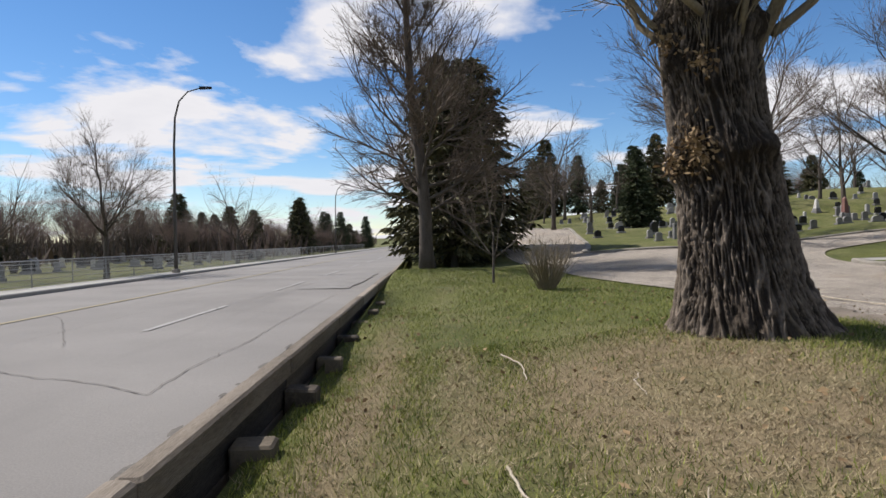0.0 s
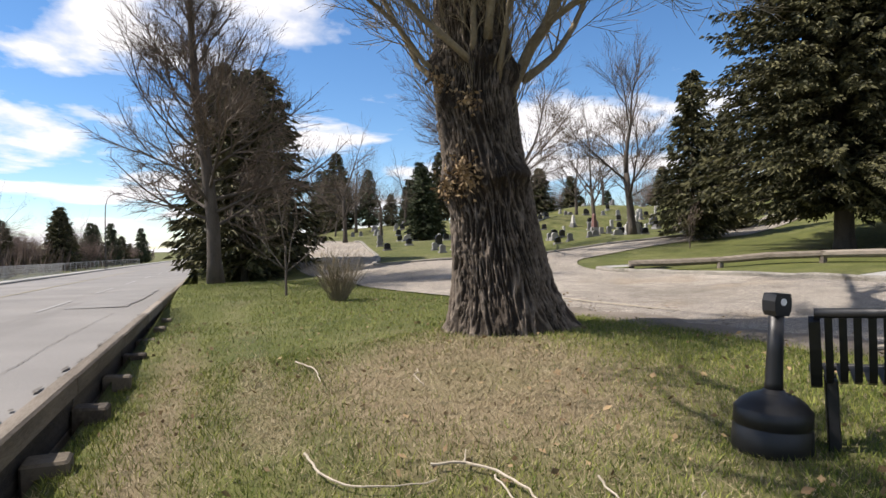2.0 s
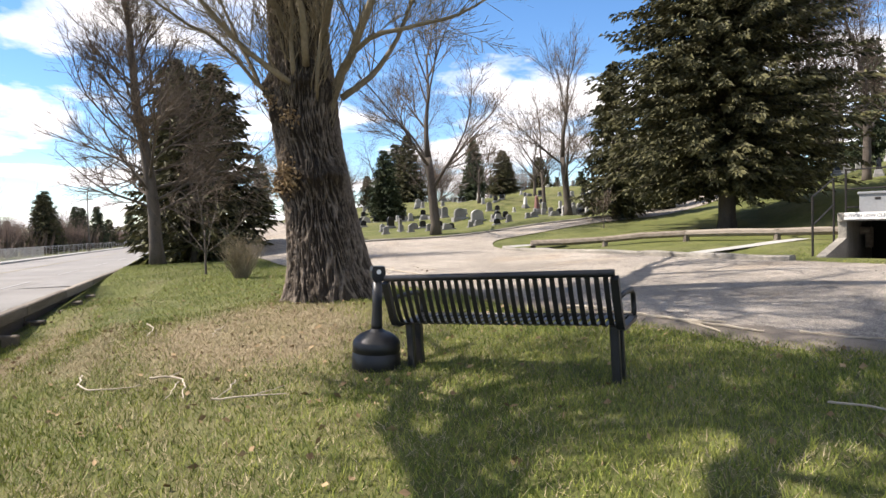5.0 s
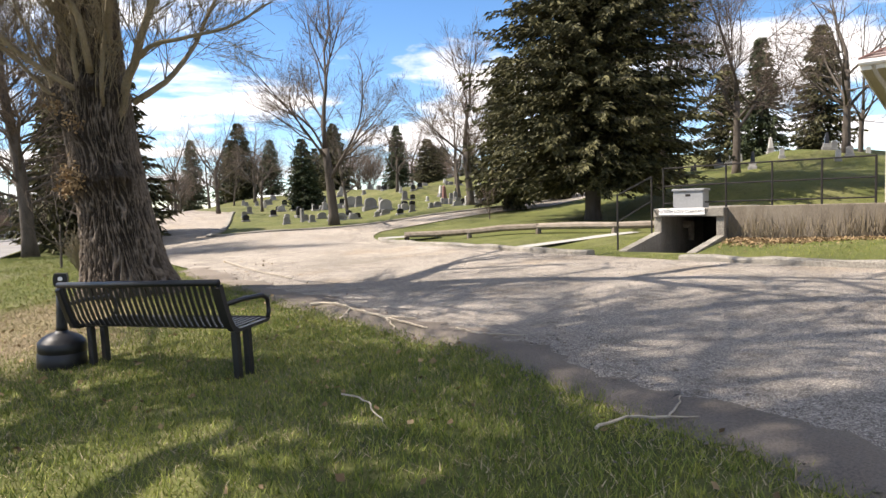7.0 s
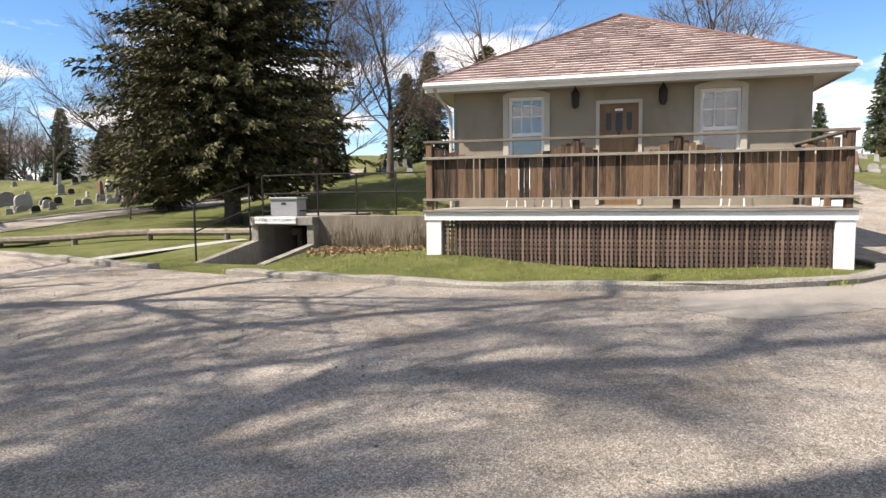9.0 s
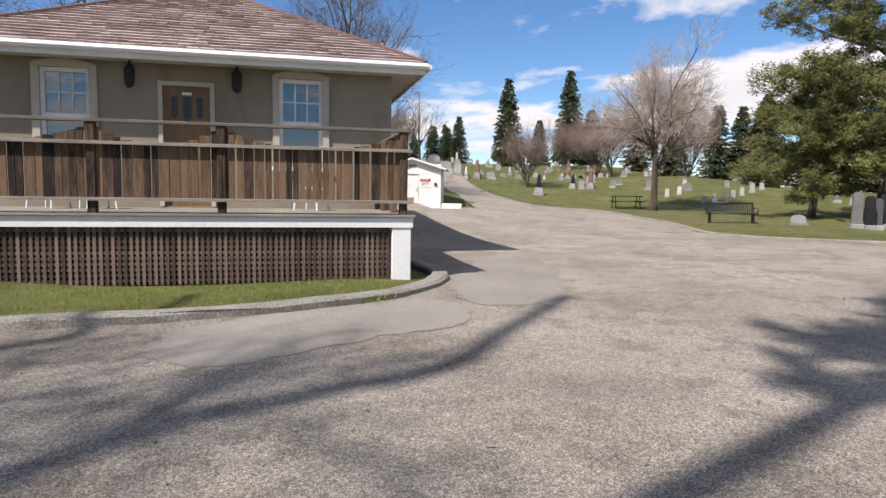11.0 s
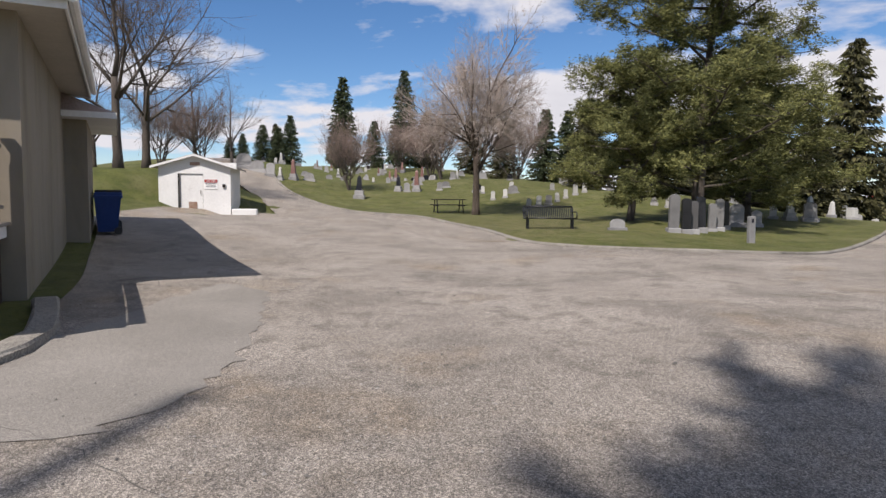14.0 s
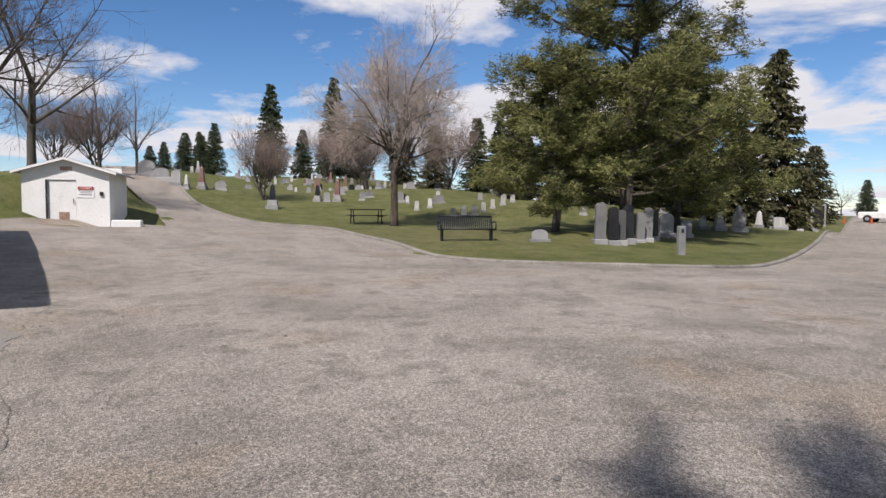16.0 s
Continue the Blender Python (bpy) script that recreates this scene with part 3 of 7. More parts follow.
def strip(x0, x1, y0, y1, lift):
    t = Shape()
    n = max(2, int((y1 - y0) / 4) + 1)
    rows = np.linspace(y0, y1, n)
    for y in rows:
        for x in (x0, x1):
            t.v.append((x, y, float(road_z(y)) + 0.05 * (1 - abs(x + 9.2) / 6.8) + lift))
    t.f = [(2 * i, 2 * i + 1, 2 * i + 3, 2 * i + 2) for i in range(n - 1)]
    return t


centre = lone("centre_line", strip(-9.28, -9.14, -40, 200, 0.012), M_yellow, "faded yellow centre line on the road", "road marking", kind="structure")
for k in range(14):
    lone("lane_dash", strip(-6.02, -5.9, 3.4 + k * 9.0, 6.6 + k * 9.0 + 1.2, 0.012), M_linewhite, "worn white lane dash on the road", "road marking", group="lane dashes on the road", kind="structure")


def crack(line, width, height, lift):
    """A wandering crack: a narrow strip with an uneven width."""
    t = Shape()
    L = [np.array(q, float) for q in smooth_line(line, 0.12)]
    for i, p in enumerate(L):
        d = L[min(i + 1, len(L) - 1)] - L[max(i - 1, 0)]
        d = d / (np.linalg.norm(d) + 1e-9)
        r = np.array((d[1], -d[0]))
        p = p + r * random.gauss(0, 0.015)
        w = width * random.uniform(0.3, 1.2)
        for e in (-w, w):
            q = p + r * e
            t.v.append((q[0], q[1], float(height(np.array([q[0]]), np.array([q[1]]))[0]) + lift))
    t.f = [(2 * i, 2 * i + 1, 2 * i + 3, 2 * i + 2) for i in range(len(L) - 1)]
    return t


road_top = lambda x, y: road_z(y) + 0.05 * (1 - np.abs(np.asarray(x) + 9.2) / 6.8)
for ln, w in (([(-2.9, 5.6), (-3.5, 6.0), (-4.2, 6.3), (-5.2, 6.9), (-6.2, 7.0)], .02), ([(-2.9, 5.6), (-2.95, 6.6), (-2.88, 8), (-2.93, 10), (-2.88, 14)], .015),
              ([(-4.6, 7.6), (-5.4, 9.0), (-6.4, 10.5), (-7.6, 11)], .012), ([(-2.9, 10.6), (-3.8, 10.9), (-4.4, 11.5), (-4.2, 13.6)], .014), ([(-5.2, 5), (-5.3, 9), (-5.25, 18)], .01)):
    ln = [(-.925 + (a + .925) * 1.47, 1.2 + (b - 1.2) * 1.47) for a, b in ln]
    lone("road_crack", crack(ln, w * .5, road_top, 0.014), M_crack, "dark crack in the road asphalt", "crack", group="cracks in the road", kind="structure")
# broken edge where the gutter meets the asphalt
s, rb = Shape(), random.Random(17)
y = 2.0
while y < 40:
    n, x, lg = 7, -3.02 + rb.gauss(0, .03), rb.uniform(.06, .26)
    b = len(s.v)
    for k in range(n):
        a = 2 * math.pi * k / n
        px, py = x + rb.uniform(.3, 1.2) * .045 * math.cos(a), y + rb.uniform(.6, 1.2) * lg * math.sin(a)
        s.v.append((px, py, float(road_top(px, py)) + .022))
    s.f.append(tuple(range(b, b + n)))
    y += lg * 2 + rb.choice((.02, .1, .3, .9, 1.4))
lone("gutter_breaks", s, M_crack, "dark broken spots along the gutter's edge", "crack", kind="stuff")
s = Shape()
for i in range(10):
    for j in range(2):
        s.v.append((-5.4 + j * 1.7 + random.uniform(-.1, .1), 22 + i * 1.1, float(road_z(22 + i * 1.1)) + 0.036))
s.f = [(2 * i, 2 * i + 1, 2 * i + 3, 2 * i + 2) for i in range(9)]
lone("road_patch", s, material("dark_road_patch", (0.14, 0.135, 0.13), (0.22, 0.21, 0.2), 0.9, 60, 1, 0.4), "darker asphalt repair on the road", "road patch", kind="structure")

# timber wall that holds the road: beam, planks and stub posts
wall = thing("timber_guard", "low weathered timber guard with stub posts beside the road", "guard")
y = -8.0
while y < 70:
    z = float(beam_z(y + 1.5))
    b = Shape().bevelled(-0.075, 0, -0.14, 0.075, 3.02, 0.03, 0.02, Matrix.Translation((-2.36 + random.uniform(-.008, .008), y, z + random.uniform(-.01, .008))))
    part("beam", b, M_timber, wall)
    # The upper plank gets the timber with shade put into its colour.
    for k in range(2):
        part("plank", Shape().bevelled(-0.03, 0, 0, 0.03, 3.0, 0.26, 0.008, Matrix.Translation((-2.355, y + .01, z - 0.42 - 0.27 * k))), M_soil if k else M_shadetimber, wall)
    y += 3.04
y = 5.46 - 1.55 * 8
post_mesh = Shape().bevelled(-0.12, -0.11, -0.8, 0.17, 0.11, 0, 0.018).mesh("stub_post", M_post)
while y < 68:
    p = part("stub_post", post_mesh, None, wall)
    p.matrix_world = pose(-2.18, y, float(beam_z(y)) - 0.24 + random.uniform(-.02, .015), random.uniform(-3, 3), random.uniform(-2, 4), random.uniform(-5, 5))
    y += 1.55 + random.uniform(-.04, .04)

E_ = [q for q in S_east if q[1] < 18.3 and not inside(np.array([q[0]]), np.array([q[1]]), [hxy(-5.1, -2.5), hxy(-3.5, -2.5), hxy(-3.5, 1), hxy(-5.1, 1)])[0]]
cutat = max(range(len(E_) - 1), key=lambda i: math.dist(E_[i], E_[i + 1]))
for seg in (E_[:cutat + 1], E_[cutat + 1:]):
    lone("drive_kerb", sweep(seg, -0.26, 0.02, -0.1, 0.13, gz, 0.022), M_concrete, "worn rounded concrete kerb along the drive", "kerb", kind="structure")
lone("grave_kerb", sweep(S_grave[:-30], -0.2, 0.0, -0.1, 0.11, gz, 0.008), M_concrete, "low concrete kerb round the graves", "kerb", kind="structure")
lone("lot_kerb", sweep(S_far, -0.16, 0.0, -0.1, 0.1, gz, 0.008), M_concrete, "grey concrete kerb round the far graves", "kerb", kind="structure")
lone("kerb_end_slab", sheet([(9.95, 17.4), (10.2, 18.3), (12.2, 17.9), (12.0, 17.2)], 0.3, gz, 0.13), M_paleconc, "pale concrete slab at the kerb end", "slab", kind="structure")
lone("footpath", sheet([hxy(-8.2, -.2), hxy(-7.7, -.25), hxy(-5.9, 3.4), hxy(-6.3, 3.6)], 0.4, gz, 0.05), M_paleconc, "narrow concrete path through the lawn", "path", kind="structure")

# cracks and patches in the drive
for ln, w in (([(21.6, -3.4), (21.9, -4.2), (20.4, -5.6), (18.6, -6.6)], .008), ([(22.6, -4.6), (24.4, -4.7), (26, -4.4)], .012), ([(17.3, -3.1), (17.2, -4.6), (16.2, -6.2)], .009),
              ([(29.5, -4.5), (30.2, -3.4), (30.0, -1.6)], .012), ([(4.6, 11.4), (5.2, 9.2), (6.0, 8.0)], .02)):
    lone("drive_crack", crack(ln, w * .5, gz, 0.037), M_crack, "dark crack in the drive asphalt", "crack", group="cracks in the drive", kind="structure")
for poly in ([(17.3, -4.1), (16.9, -4.5), (17.2, -5.05), (18.3, -5.35), (20.3, -4.95), (22.4, -4.4), (23.2, -3.3), (19.8, -3.25)],
             [(16.25, -4.5), (15.6, -4.45), (14.6, -3.75), (13.4, -3.0), (14.2, -1.9), (15.6, -2.35), (16.85, -3.25), (17.0, -3.95)]):
    ring = smooth_line(poly + poly[:1], .16)
    ring = [(a + random.gauss(0, .03), b + random.gauss(0, .055)) for a, b in ring[:-1]]
    lone("asphalt_patch", sheet(ring, .35, gz, 0.036), M_patch, "smoother grey asphalt repair in the drive", "asphalt patch", group="repairs in the drive", kind="structure", smooth=True)
# ---------------------------------------------------------------- the house
FLOOR, EAVE, FRONT = 1.5, 4.28, 3.5
house = thing("house", "small beige stucco house with a red-brown hip roof", "house", HX)


def walling(u0, u1, z0, z1, n0, n1, holes):
    """A wall along u with openings right through it: u0, u1, z0, z1 each."""
    s = Shape()
    us = sorted({u0, u1, *[h[0] for h in holes], *[h[1] for h in holes]})
    zs = sorted({z0, z1, *[h[2] for h in holes], *[h[3] for h in holes]})
    key = {}

    def vert(a, b, c):
        if (a, b, c) not in key:
            key[a, b, c] = len(s.v)
            s.v.append((us[a], (n0, n1)[b], zs[c]))
        return key[a, b, c]

    def solid(a, c):
        if not (0 <= a < len(us) - 1 and 0 <= c < len(zs) - 1):
            return False
        return not any(h[0] <= us[a] and us[a + 1] <= h[1] and h[2] <= zs[c] and zs[c + 1] <= h[3] for h in holes)

    for a in range(len(us) - 1):
        for c in range(len(zs) - 1):
            if not solid(a, c):
                continue
            s.f.append((vert(a, 0, c), vert(a + 1, 0, c), vert(a + 1, 0, c + 1), vert(a, 0, c + 1)))
            s.f.append((vert(a, 1, c), vert(a, 1, c + 1), vert(a + 1, 1, c + 1), vert(a + 1, 1, c)))
            if not solid(a - 1, c):
                s.f.append((vert(a, 0, c), vert(a, 0, c + 1), vert(a, 1, c + 1), vert(a, 1, c)))
            if not solid(a + 1, c):
                s.f.append((vert(a + 1, 0, c), vert(a + 1, 1, c), vert(a + 1, 1, c + 1), vert(a + 1, 0, c + 1)))
            if not solid(a, c - 1):
                s.f.append((vert(a, 0, c), vert(a, 1, c), vert(a + 1, 1, c), vert(a + 1, 0, c)))
            if not solid(a, c + 1):
                s.f.append((vert(a, 0, c + 1), vert(a + 1, 0, c + 1), vert(a + 1, 1, c + 1), vert(a, 1, c + 1)))
    return s


WL, WR, DOOR = (1.06, 1.90, 2.42, 4.06), (5.32, 6.16, 2.42, 4.06), (3.16, 4.02, FLOOR + 0.02, 3.82)
part("front_wall", walling(-0.28, 7.56, 0.3, EAVE, FRONT, FRONT + 0.25, [WL, WR, DOOR]), M_stucco, house)
part("side_wall", Shape().box(7.31, FRONT + 0.25, 0.2, 7.56, 11.2, EAVE), M_stucco, house)
part("side_wall", Shape().box(-0.28, FRONT + 0.25, 0.2, -0.03, 11.2, EAVE), M_stucco, house)
part("back_wall", Shape().box(-0.03, 10.95, 0.2, 7.31, 11.2, EAVE), M_stucco, house)
part("inner_floor", Shape().box(-0.03, 3.75, 1.3, 7.31, 10.95, 1.5), M_oak, house)
# The rooms' shade is put into the colour of partition and ceiling.
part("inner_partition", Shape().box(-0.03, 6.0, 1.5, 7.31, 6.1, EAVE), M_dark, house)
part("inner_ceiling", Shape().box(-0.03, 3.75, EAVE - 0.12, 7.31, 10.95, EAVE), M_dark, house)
# wider lower wing at the back
part("wing_wall", Shape().box(1.0, 11.2, 0.2, 8.05, 14.6, 3.8), M_stucco, house)
part("wing_roof", Shape().hexa([(0.4, 10.6, 3.8), (8.65, 10.6, 3.8), (8.65, 15.2, 3.8), (0.4, 15.2, 3.8)], [(3.4, 11.4, 5.0), (5.6, 11.4, 5.0), (5.6, 12.6, 5.0), (3.4, 12.6, 5.0)]), M_shingle, house)
part("wing_fascia", Shape().box(0.35, 10.6, 3.66, 8.7, 15.25, 3.8), M_white, house, "white eave board")

# hip roof: deck, fascia, soffit, gutter and courses of shingles
U0, U1, N0, N1, AP = -0.84, 8.16, 2.92, 11.3, (3.66, 7.11, 6.67)
s = Shape()
s.v = [(U0, N0, EAVE + .1), (U1, N0, EAVE + .1), (U1, N1, EAVE + .1), (U0, N1, EAVE + .1), AP]
s.f = [(0, 1, 4), (1, 2, 4), (2, 3, 4), (3, 0, 4), (3, 2, 1, 0)]
part("roof", s, M_shingle, house)
part("soffit", Shape().box(U0 + .03, N0 + .03, EAVE - .06, U1 - .03, N1 - .03, EAVE - .02), M_soffit, house, "cream soffit boards")
for q in ((U0, N0, U1, N0 + .03), (U0, N1 - .03, U1, N1), (U0, N0 + .03, U0 + .03, N1 - .03), (U1 - .03, N0 + .03, U1, N1 - .03)):
    part("fascia", Shape().box(q[0], q[1], EAVE - .1, q[2], q[3], EAVE + .1), M_white, house)
part("gutter", Shape().tube([(U0 - .02, N0 - .06, EAVE + .05), (U1 + .02, N0 - .06, EAVE + .05)], 0.065, 8), M_white, house, "white metal gutter")
part("gutter", Shape().tube([(U1 + .06, N0 - .02, EAVE + .05), (U1 + .06, N1, EAVE + .05)], 0.065, 8), M_white, house, "white metal gutter")
part("downpipe", Shape().tube([(-.6, N0 - .03, EAVE), (-.55, N0 + .1, EAVE - .18), (-.36, FRONT - .1, EAVE - .5), (-.34, FRONT - .07, EAVE - .7), (-.34, FRONT - .07, 0.7)], 0.045, 8), M_soffit, house, "cream downpipe")
ap = Vector(AP)
for a, b in (((U0, N0), (U1, N0)), ((U1, N0), (U1, N1)), ((U0, N1), (U0, N0)), ((U1, N1), (U0, N1))):
    a, b = Vector((*a, EAVE + .1)), Vector((*b, EAVE + .1))
    nrm = (b - a).cross(ap - a).normalized()
    s = Shape()
    rows = 26
    for r in range(rows):
        t0, t1 = r / rows, min(1, (r + 1.25) / rows)
        l0, r0, l1, r1 = a.lerp(ap, t0), b.lerp(ap, t0), a.lerp(ap, t1), b.lerp(ap, t1)
        ln = (r0 - l0).length
        cuts, x = [0.0], random.uniform(.1, .3)
        while x < ln:
            cuts.append(x / ln)
            x += random.uniform(.2, .34)
        cuts.append(1.0)
        for c, d in zip(cuts, cuts[1:]):
            g = 0.006 / max(ln, .1)
            lo = 0.058 + random.uniform(-.008, .012)
            p = [l0.lerp(r0, c + g), l0.lerp(r0, d - g), l1.lerp(r1, d - g), l1.lerp(r1, c + g)]
            s.hexa([q + nrm * 0.004 for q in p], [p[0] + nrm * lo, p[1] + nrm * lo, p[2] + nrm * .012, p[3] + nrm * .012])
    o = part("shingles", s, M_shingle, house, "red-brown shingles in courses")
    tagged(o, kind="stuff")
    part("hip_cap", Shape().tube([a + Vector((0, 0, .03)), ap + Vector((0, 0, .04))], 0.055, 6), M_hip, house)


def window(hole, blind):
    """A white hung window in a moulded surround."""
    u0, u1, z0, z1 = hole
    w = part("window", Shape().box(u0 - .13, FRONT - .05, z0 - .1, u0, FRONT + .03, z1).box(u1, FRONT - .05, z0 - .1, u1 + .13, FRONT + .03, z1), M_soffit, house, "cream moulded window surround")
    head, n = Shape(), 12
    arc = [(u0 - .13 + (u1 - u0 + .26) * k / n, z1 + .05 + .11 * math.sin(math.pi * k / n) ** .7) for k in range(n + 1)]
    ring = [(u0 - .13, z1), (u1 + .13, z1)] + arc[::-1]
    m = len(ring)
    head.v = [(a, FRONT - .055, b) for a, b in ring] + [(a, FRONT + .03, b) for a, b in ring]
    head.f = [tuple(range(m)), tuple(reversed(range(m, 2 * m)))] + [(k, k + m, (k + 1) % m + m, (k + 1) % m) for k in range(m)]
    part("arched_head", head, M_soffit, w)
    part("sill", Shape().bevelled(u0 - .15, FRONT - .1, z0 - .17, u1 + .15, FRONT + .02, z0 - .1, .01), M_white, w)
    mid = z0 + (z1 - z0) * .47
    f = Shape()
    for a, b, c, d in ((u0, u0 + .07, z0 - .1, z1), (u1 - .07, u1, z0 - .1, z1), (u0 + .07, u1 - .07, z1 - .08, z1), (u0 + .07, u1 - .07, z0 - .1, z0), (u0 + .07, u1 - .07, mid - .04, mid + .04)):
        f.box(a, FRONT + .03, c, b, FRONT + .11, d)
    part("window_frame", f, M_white, w, "white window frame")
    um = (u0 + u1) / 2
    for a in (u0 + .07 + (u1 - u0 - .14) / 3, u0 + .07 + (u1 - u0 - .14) * 2 / 3):
        part("glazing_bar", Shape().box(a - .012, FRONT + .05, mid + .04, a + .012, FRONT + .075, z1 - .08), M_white, w)
    part("glazing_bar", Shape().box(u0 + .07, FRONT + .052, (mid + z1) / 2 - .03, u1 - .07, FRONT + .073, (mid + z1) / 2 - .006), M_white, w)
    for c, d in ((mid + .04, z1 - .08), (z0, mid - .04)):
        pane = part("pane", Shape().box(u0 + .07, FRONT + .08, c, u1 - .07, FRONT + .086, d), M_glass, w)
        pane.visible_shadow = False
    part("blind", Shape().box(u0 + .05, FRONT + .2, z1 - .16 if blind else z1 - .1, u1 - .05, FRONT + .22, z1), M_curtain, w, "pale pulled-down blind")


window(WL, True)
window(WR, False)
door = part("door", Shape().box(3.21, FRONT + .06, FLOOR + .02, 3.97, FRONT + .11, 3.77), M_oak, house, "varnished wooden front door")
part("door_frame", Shape().box(3.08, FRONT - .03, FLOOR + .02, 3.16, FRONT + .1, 3.9).box(4.02, FRONT - .03, FLOOR + .02, 4.10, FRONT + .1, 3.9).box(3.16, FRONT - .03, 3.82, 4.02, FRONT + .1, 3.9), M_soffit, door)
part("door_stop", Shape().box(3.16, FRONT + .03, FLOOR + .02, 3.21, FRONT + .12, 3.82).box(3.97, FRONT + .03, FLOOR + .02, 4.02, FRONT + .12, 3.82).box(3.21, FRONT + .03, 3.77, 3.97, FRONT + .12, 3.82), M_oak, door)
for c, w in ((3.36, .06), (3.59, .075), (3.82, .06)):
    s = Shape()
    top = [(c - w, 3.62), (c + w, 3.62), (c + w, 3.25), (c, 3.08 if w > .07 else 3.2), (c - w, 3.25)]
    s.v = [(a, FRONT + .052, z) for a, z in top] + [(a, FRONT + .06, z) for a, z in top]
    s.f = [(0, 4, 3, 2, 1), (5, 6, 7, 8, 9)] + [(i, (i + 1) % 5, 5 + (i + 1) % 5, 5 + i) for i in range(5)]
    part("door_glass", s, M_black_gr, door, "small dark shaped glass light")
part("door_plate", Shape().box(3.5, FRONT + .05, 3.66, 3.68, FRONT + .06, 3.71), M_sign, door)
part("knob", Shape().tube([(3.9, FRONT + .06, 2.55), (3.9, FRONT, 2.55)], [.02, .035], 10), M_iron, door)


def lantern(u):
    l = part("lantern", Shape().lathe([(.02, 0), (.06, .03), (.085, .08), (.095, .32), (.10, .34), (.05, .42), (.015, .47)], 8, (u, FRONT - .16, 3.72)), M_iron, house, "black iron wall lantern")
    part("bracket", Shape().tube([(u, FRONT, 4.02), (u, FRONT - .1, 4.26), (u, FRONT - .16, 4.27), (u, FRONT - .16, 4.17)], .014, 6), M_iron, l)
    part("backplate", Shape().bevelled(u - .05, FRONT - .02, 3.86, u + .05, FRONT, 4.12, .01), M_iron, l)


lantern(2.62)
lantern(4.53)

# ---------------------------------------------------------------- the deck
deck = thing("deck", "raised wooden deck with white corner posts and lattice skirt", "deck", HX)
part("corner_post", Shape().bevelled(0, 0, 0.55, .3, .3, 1.3, .01), M_white, deck, "white corner post")
part("corner_post", Shape().bevelled(7.05, 0, 0.3, 7.35, .3, 1.3, .01), M_white, deck, "white corner post")
part("front_beam", Shape().bevelled(-.03, -.02, 1.3, 7.38, .12, 1.455, .008), M_white, deck, "white front beam")
part("side_beam", Shape().bevelled(7.22, .12, 1.3, 7.36, 3.48, 1.455, .008), M_white, deck, "white side beam")
part("side_beam", Shape().bevelled(-.01, .12, 1.3, .13, 3.48, 1.455, .008), M_white, deck, "white side beam")
bm_ = Shape().bevelled(0, 0, 0, 7.46, .135, .035, .005).mesh("floor_board", M_rail)
for k in range(25):
    o = part("floor_board", bm_, None, deck)
    o.location = (-.05, -.06 + k * .142, 1.46)
vs, hs = Shape().box(0, 0, 0, .042, .012, .84).mesh("slat", M_slat), Shape().box(0, 0, 0, 6.72, .012, .046).mesh("slat", M_slat)
for k in range(84):
    o = part("slat", vs, None, deck)
    o.location = (.31 + k * .0803, .05, .46 if k > 20 else .50)
for k in range(10):
    o = part("slat", hs, None, deck)
    o.location = (.31, .064, .5 + k * .0803)
side_v = Shape().box(0, 0, 0, .012, .038, .84).mesh("slat", M_slat)
for k in range(38):
    o = part("slat", side_v, None, deck)
    o.location = (7.28, .34 + k * .082, .42)
# Near-black sheet added in place of the shade behind the lattice.
part("skirt_back", Shape().box(.3, 1.2, .3, 7.1, 1.25, 1.3), M_dark, deck, "added dark sheet standing in for the shade under the deck")
POSTS = (0.08, 2.83, 4.55, 7.22)
for k, u in enumerate(POSTS):
    part("rail_post", Shape().bevelled(u - .06, -.05, 1.5, u + .06, .07, 2.76, .01), M_board, deck)
for n in (1.2, 2.4, 3.3):
    part("rail_post", Shape().bevelled(7.2, n - .05, 1.5, 7.31, n + .05, 2.76, .01), M_board, deck)
part("top_rail", Shape().bevelled(-.02, -.07, 2.76, 7.34, .09, 2.80, .006), M_toprail, deck, "dark grey weathered top rail")
part("top_rail", Shape().bevelled(7.18, .09, 2.76, 7.34, 3.4, 2.80, .006), M_toprail, deck, "dark grey weathered top rail")
for z, nm in ((2.45, "cap_rail"), (1.67, "bottom_rail")):
    part(nm, Shape().bevelled(-.03, -.1, z, 7.35, -.015, z + .045, .005), M_rail, deck, "pale weathered rail")
    part(nm, Shape().bevelled(7.27, -.015, z, 7.35, 3.4, z + .045, .005), M_rail, deck, "pale weathered rail")
u = .02
while u < 7.26:
    w = random.choice((.085, .09, .14, .14))
    t = 0
    for a, b in zip(POSTS, POSTS[1:]):
        if a <= u <= b:
            t = abs((u + w / 2 - (a + b) / 2) / ((b - a) / 2))
    hi = 2.47 + .27 * min(1, t) ** 2.2
    part("board", Shape().bevelled(u, -.012, 1.69 + random.uniform(-.02, .01), min(u + w, 7.28), .012, hi, .004), M_board, deck)
    u += w + random.choice((.004, .006, .012, .026))
n = .1
while n < 3.3:
    part("board", Shape().bevelled(7.24, n, 1.69, 7.262, n + .135, 2.5, .004), M_board, deck)
    n += .15


def patio_chair(m):
    """A white plastic garden chair."""
    c = thing("garden_chair", "white plastic garden chair on the deck", "chair", m, "garden chairs on the deck")
    part("seat", Shape().bevelled(-.22, -.22, .38, .22, .22, .42, .02), M_white, c)
    part("backrest", Shape().bevelled(-.22, .2, .42, .22, .24, .85, .02), M_white, c)
    for x in (-.2, .2):
        for y in (-.2, .2):
            part("leg", Shape().tube([(x, y, .38), (x * 1.15, y * 1.15, 0)], .018, 6), M_white, c)
    return c


ch = patio_chair(HX @ pose(2.3, 2.3, 1.496, 0, 0, 30))
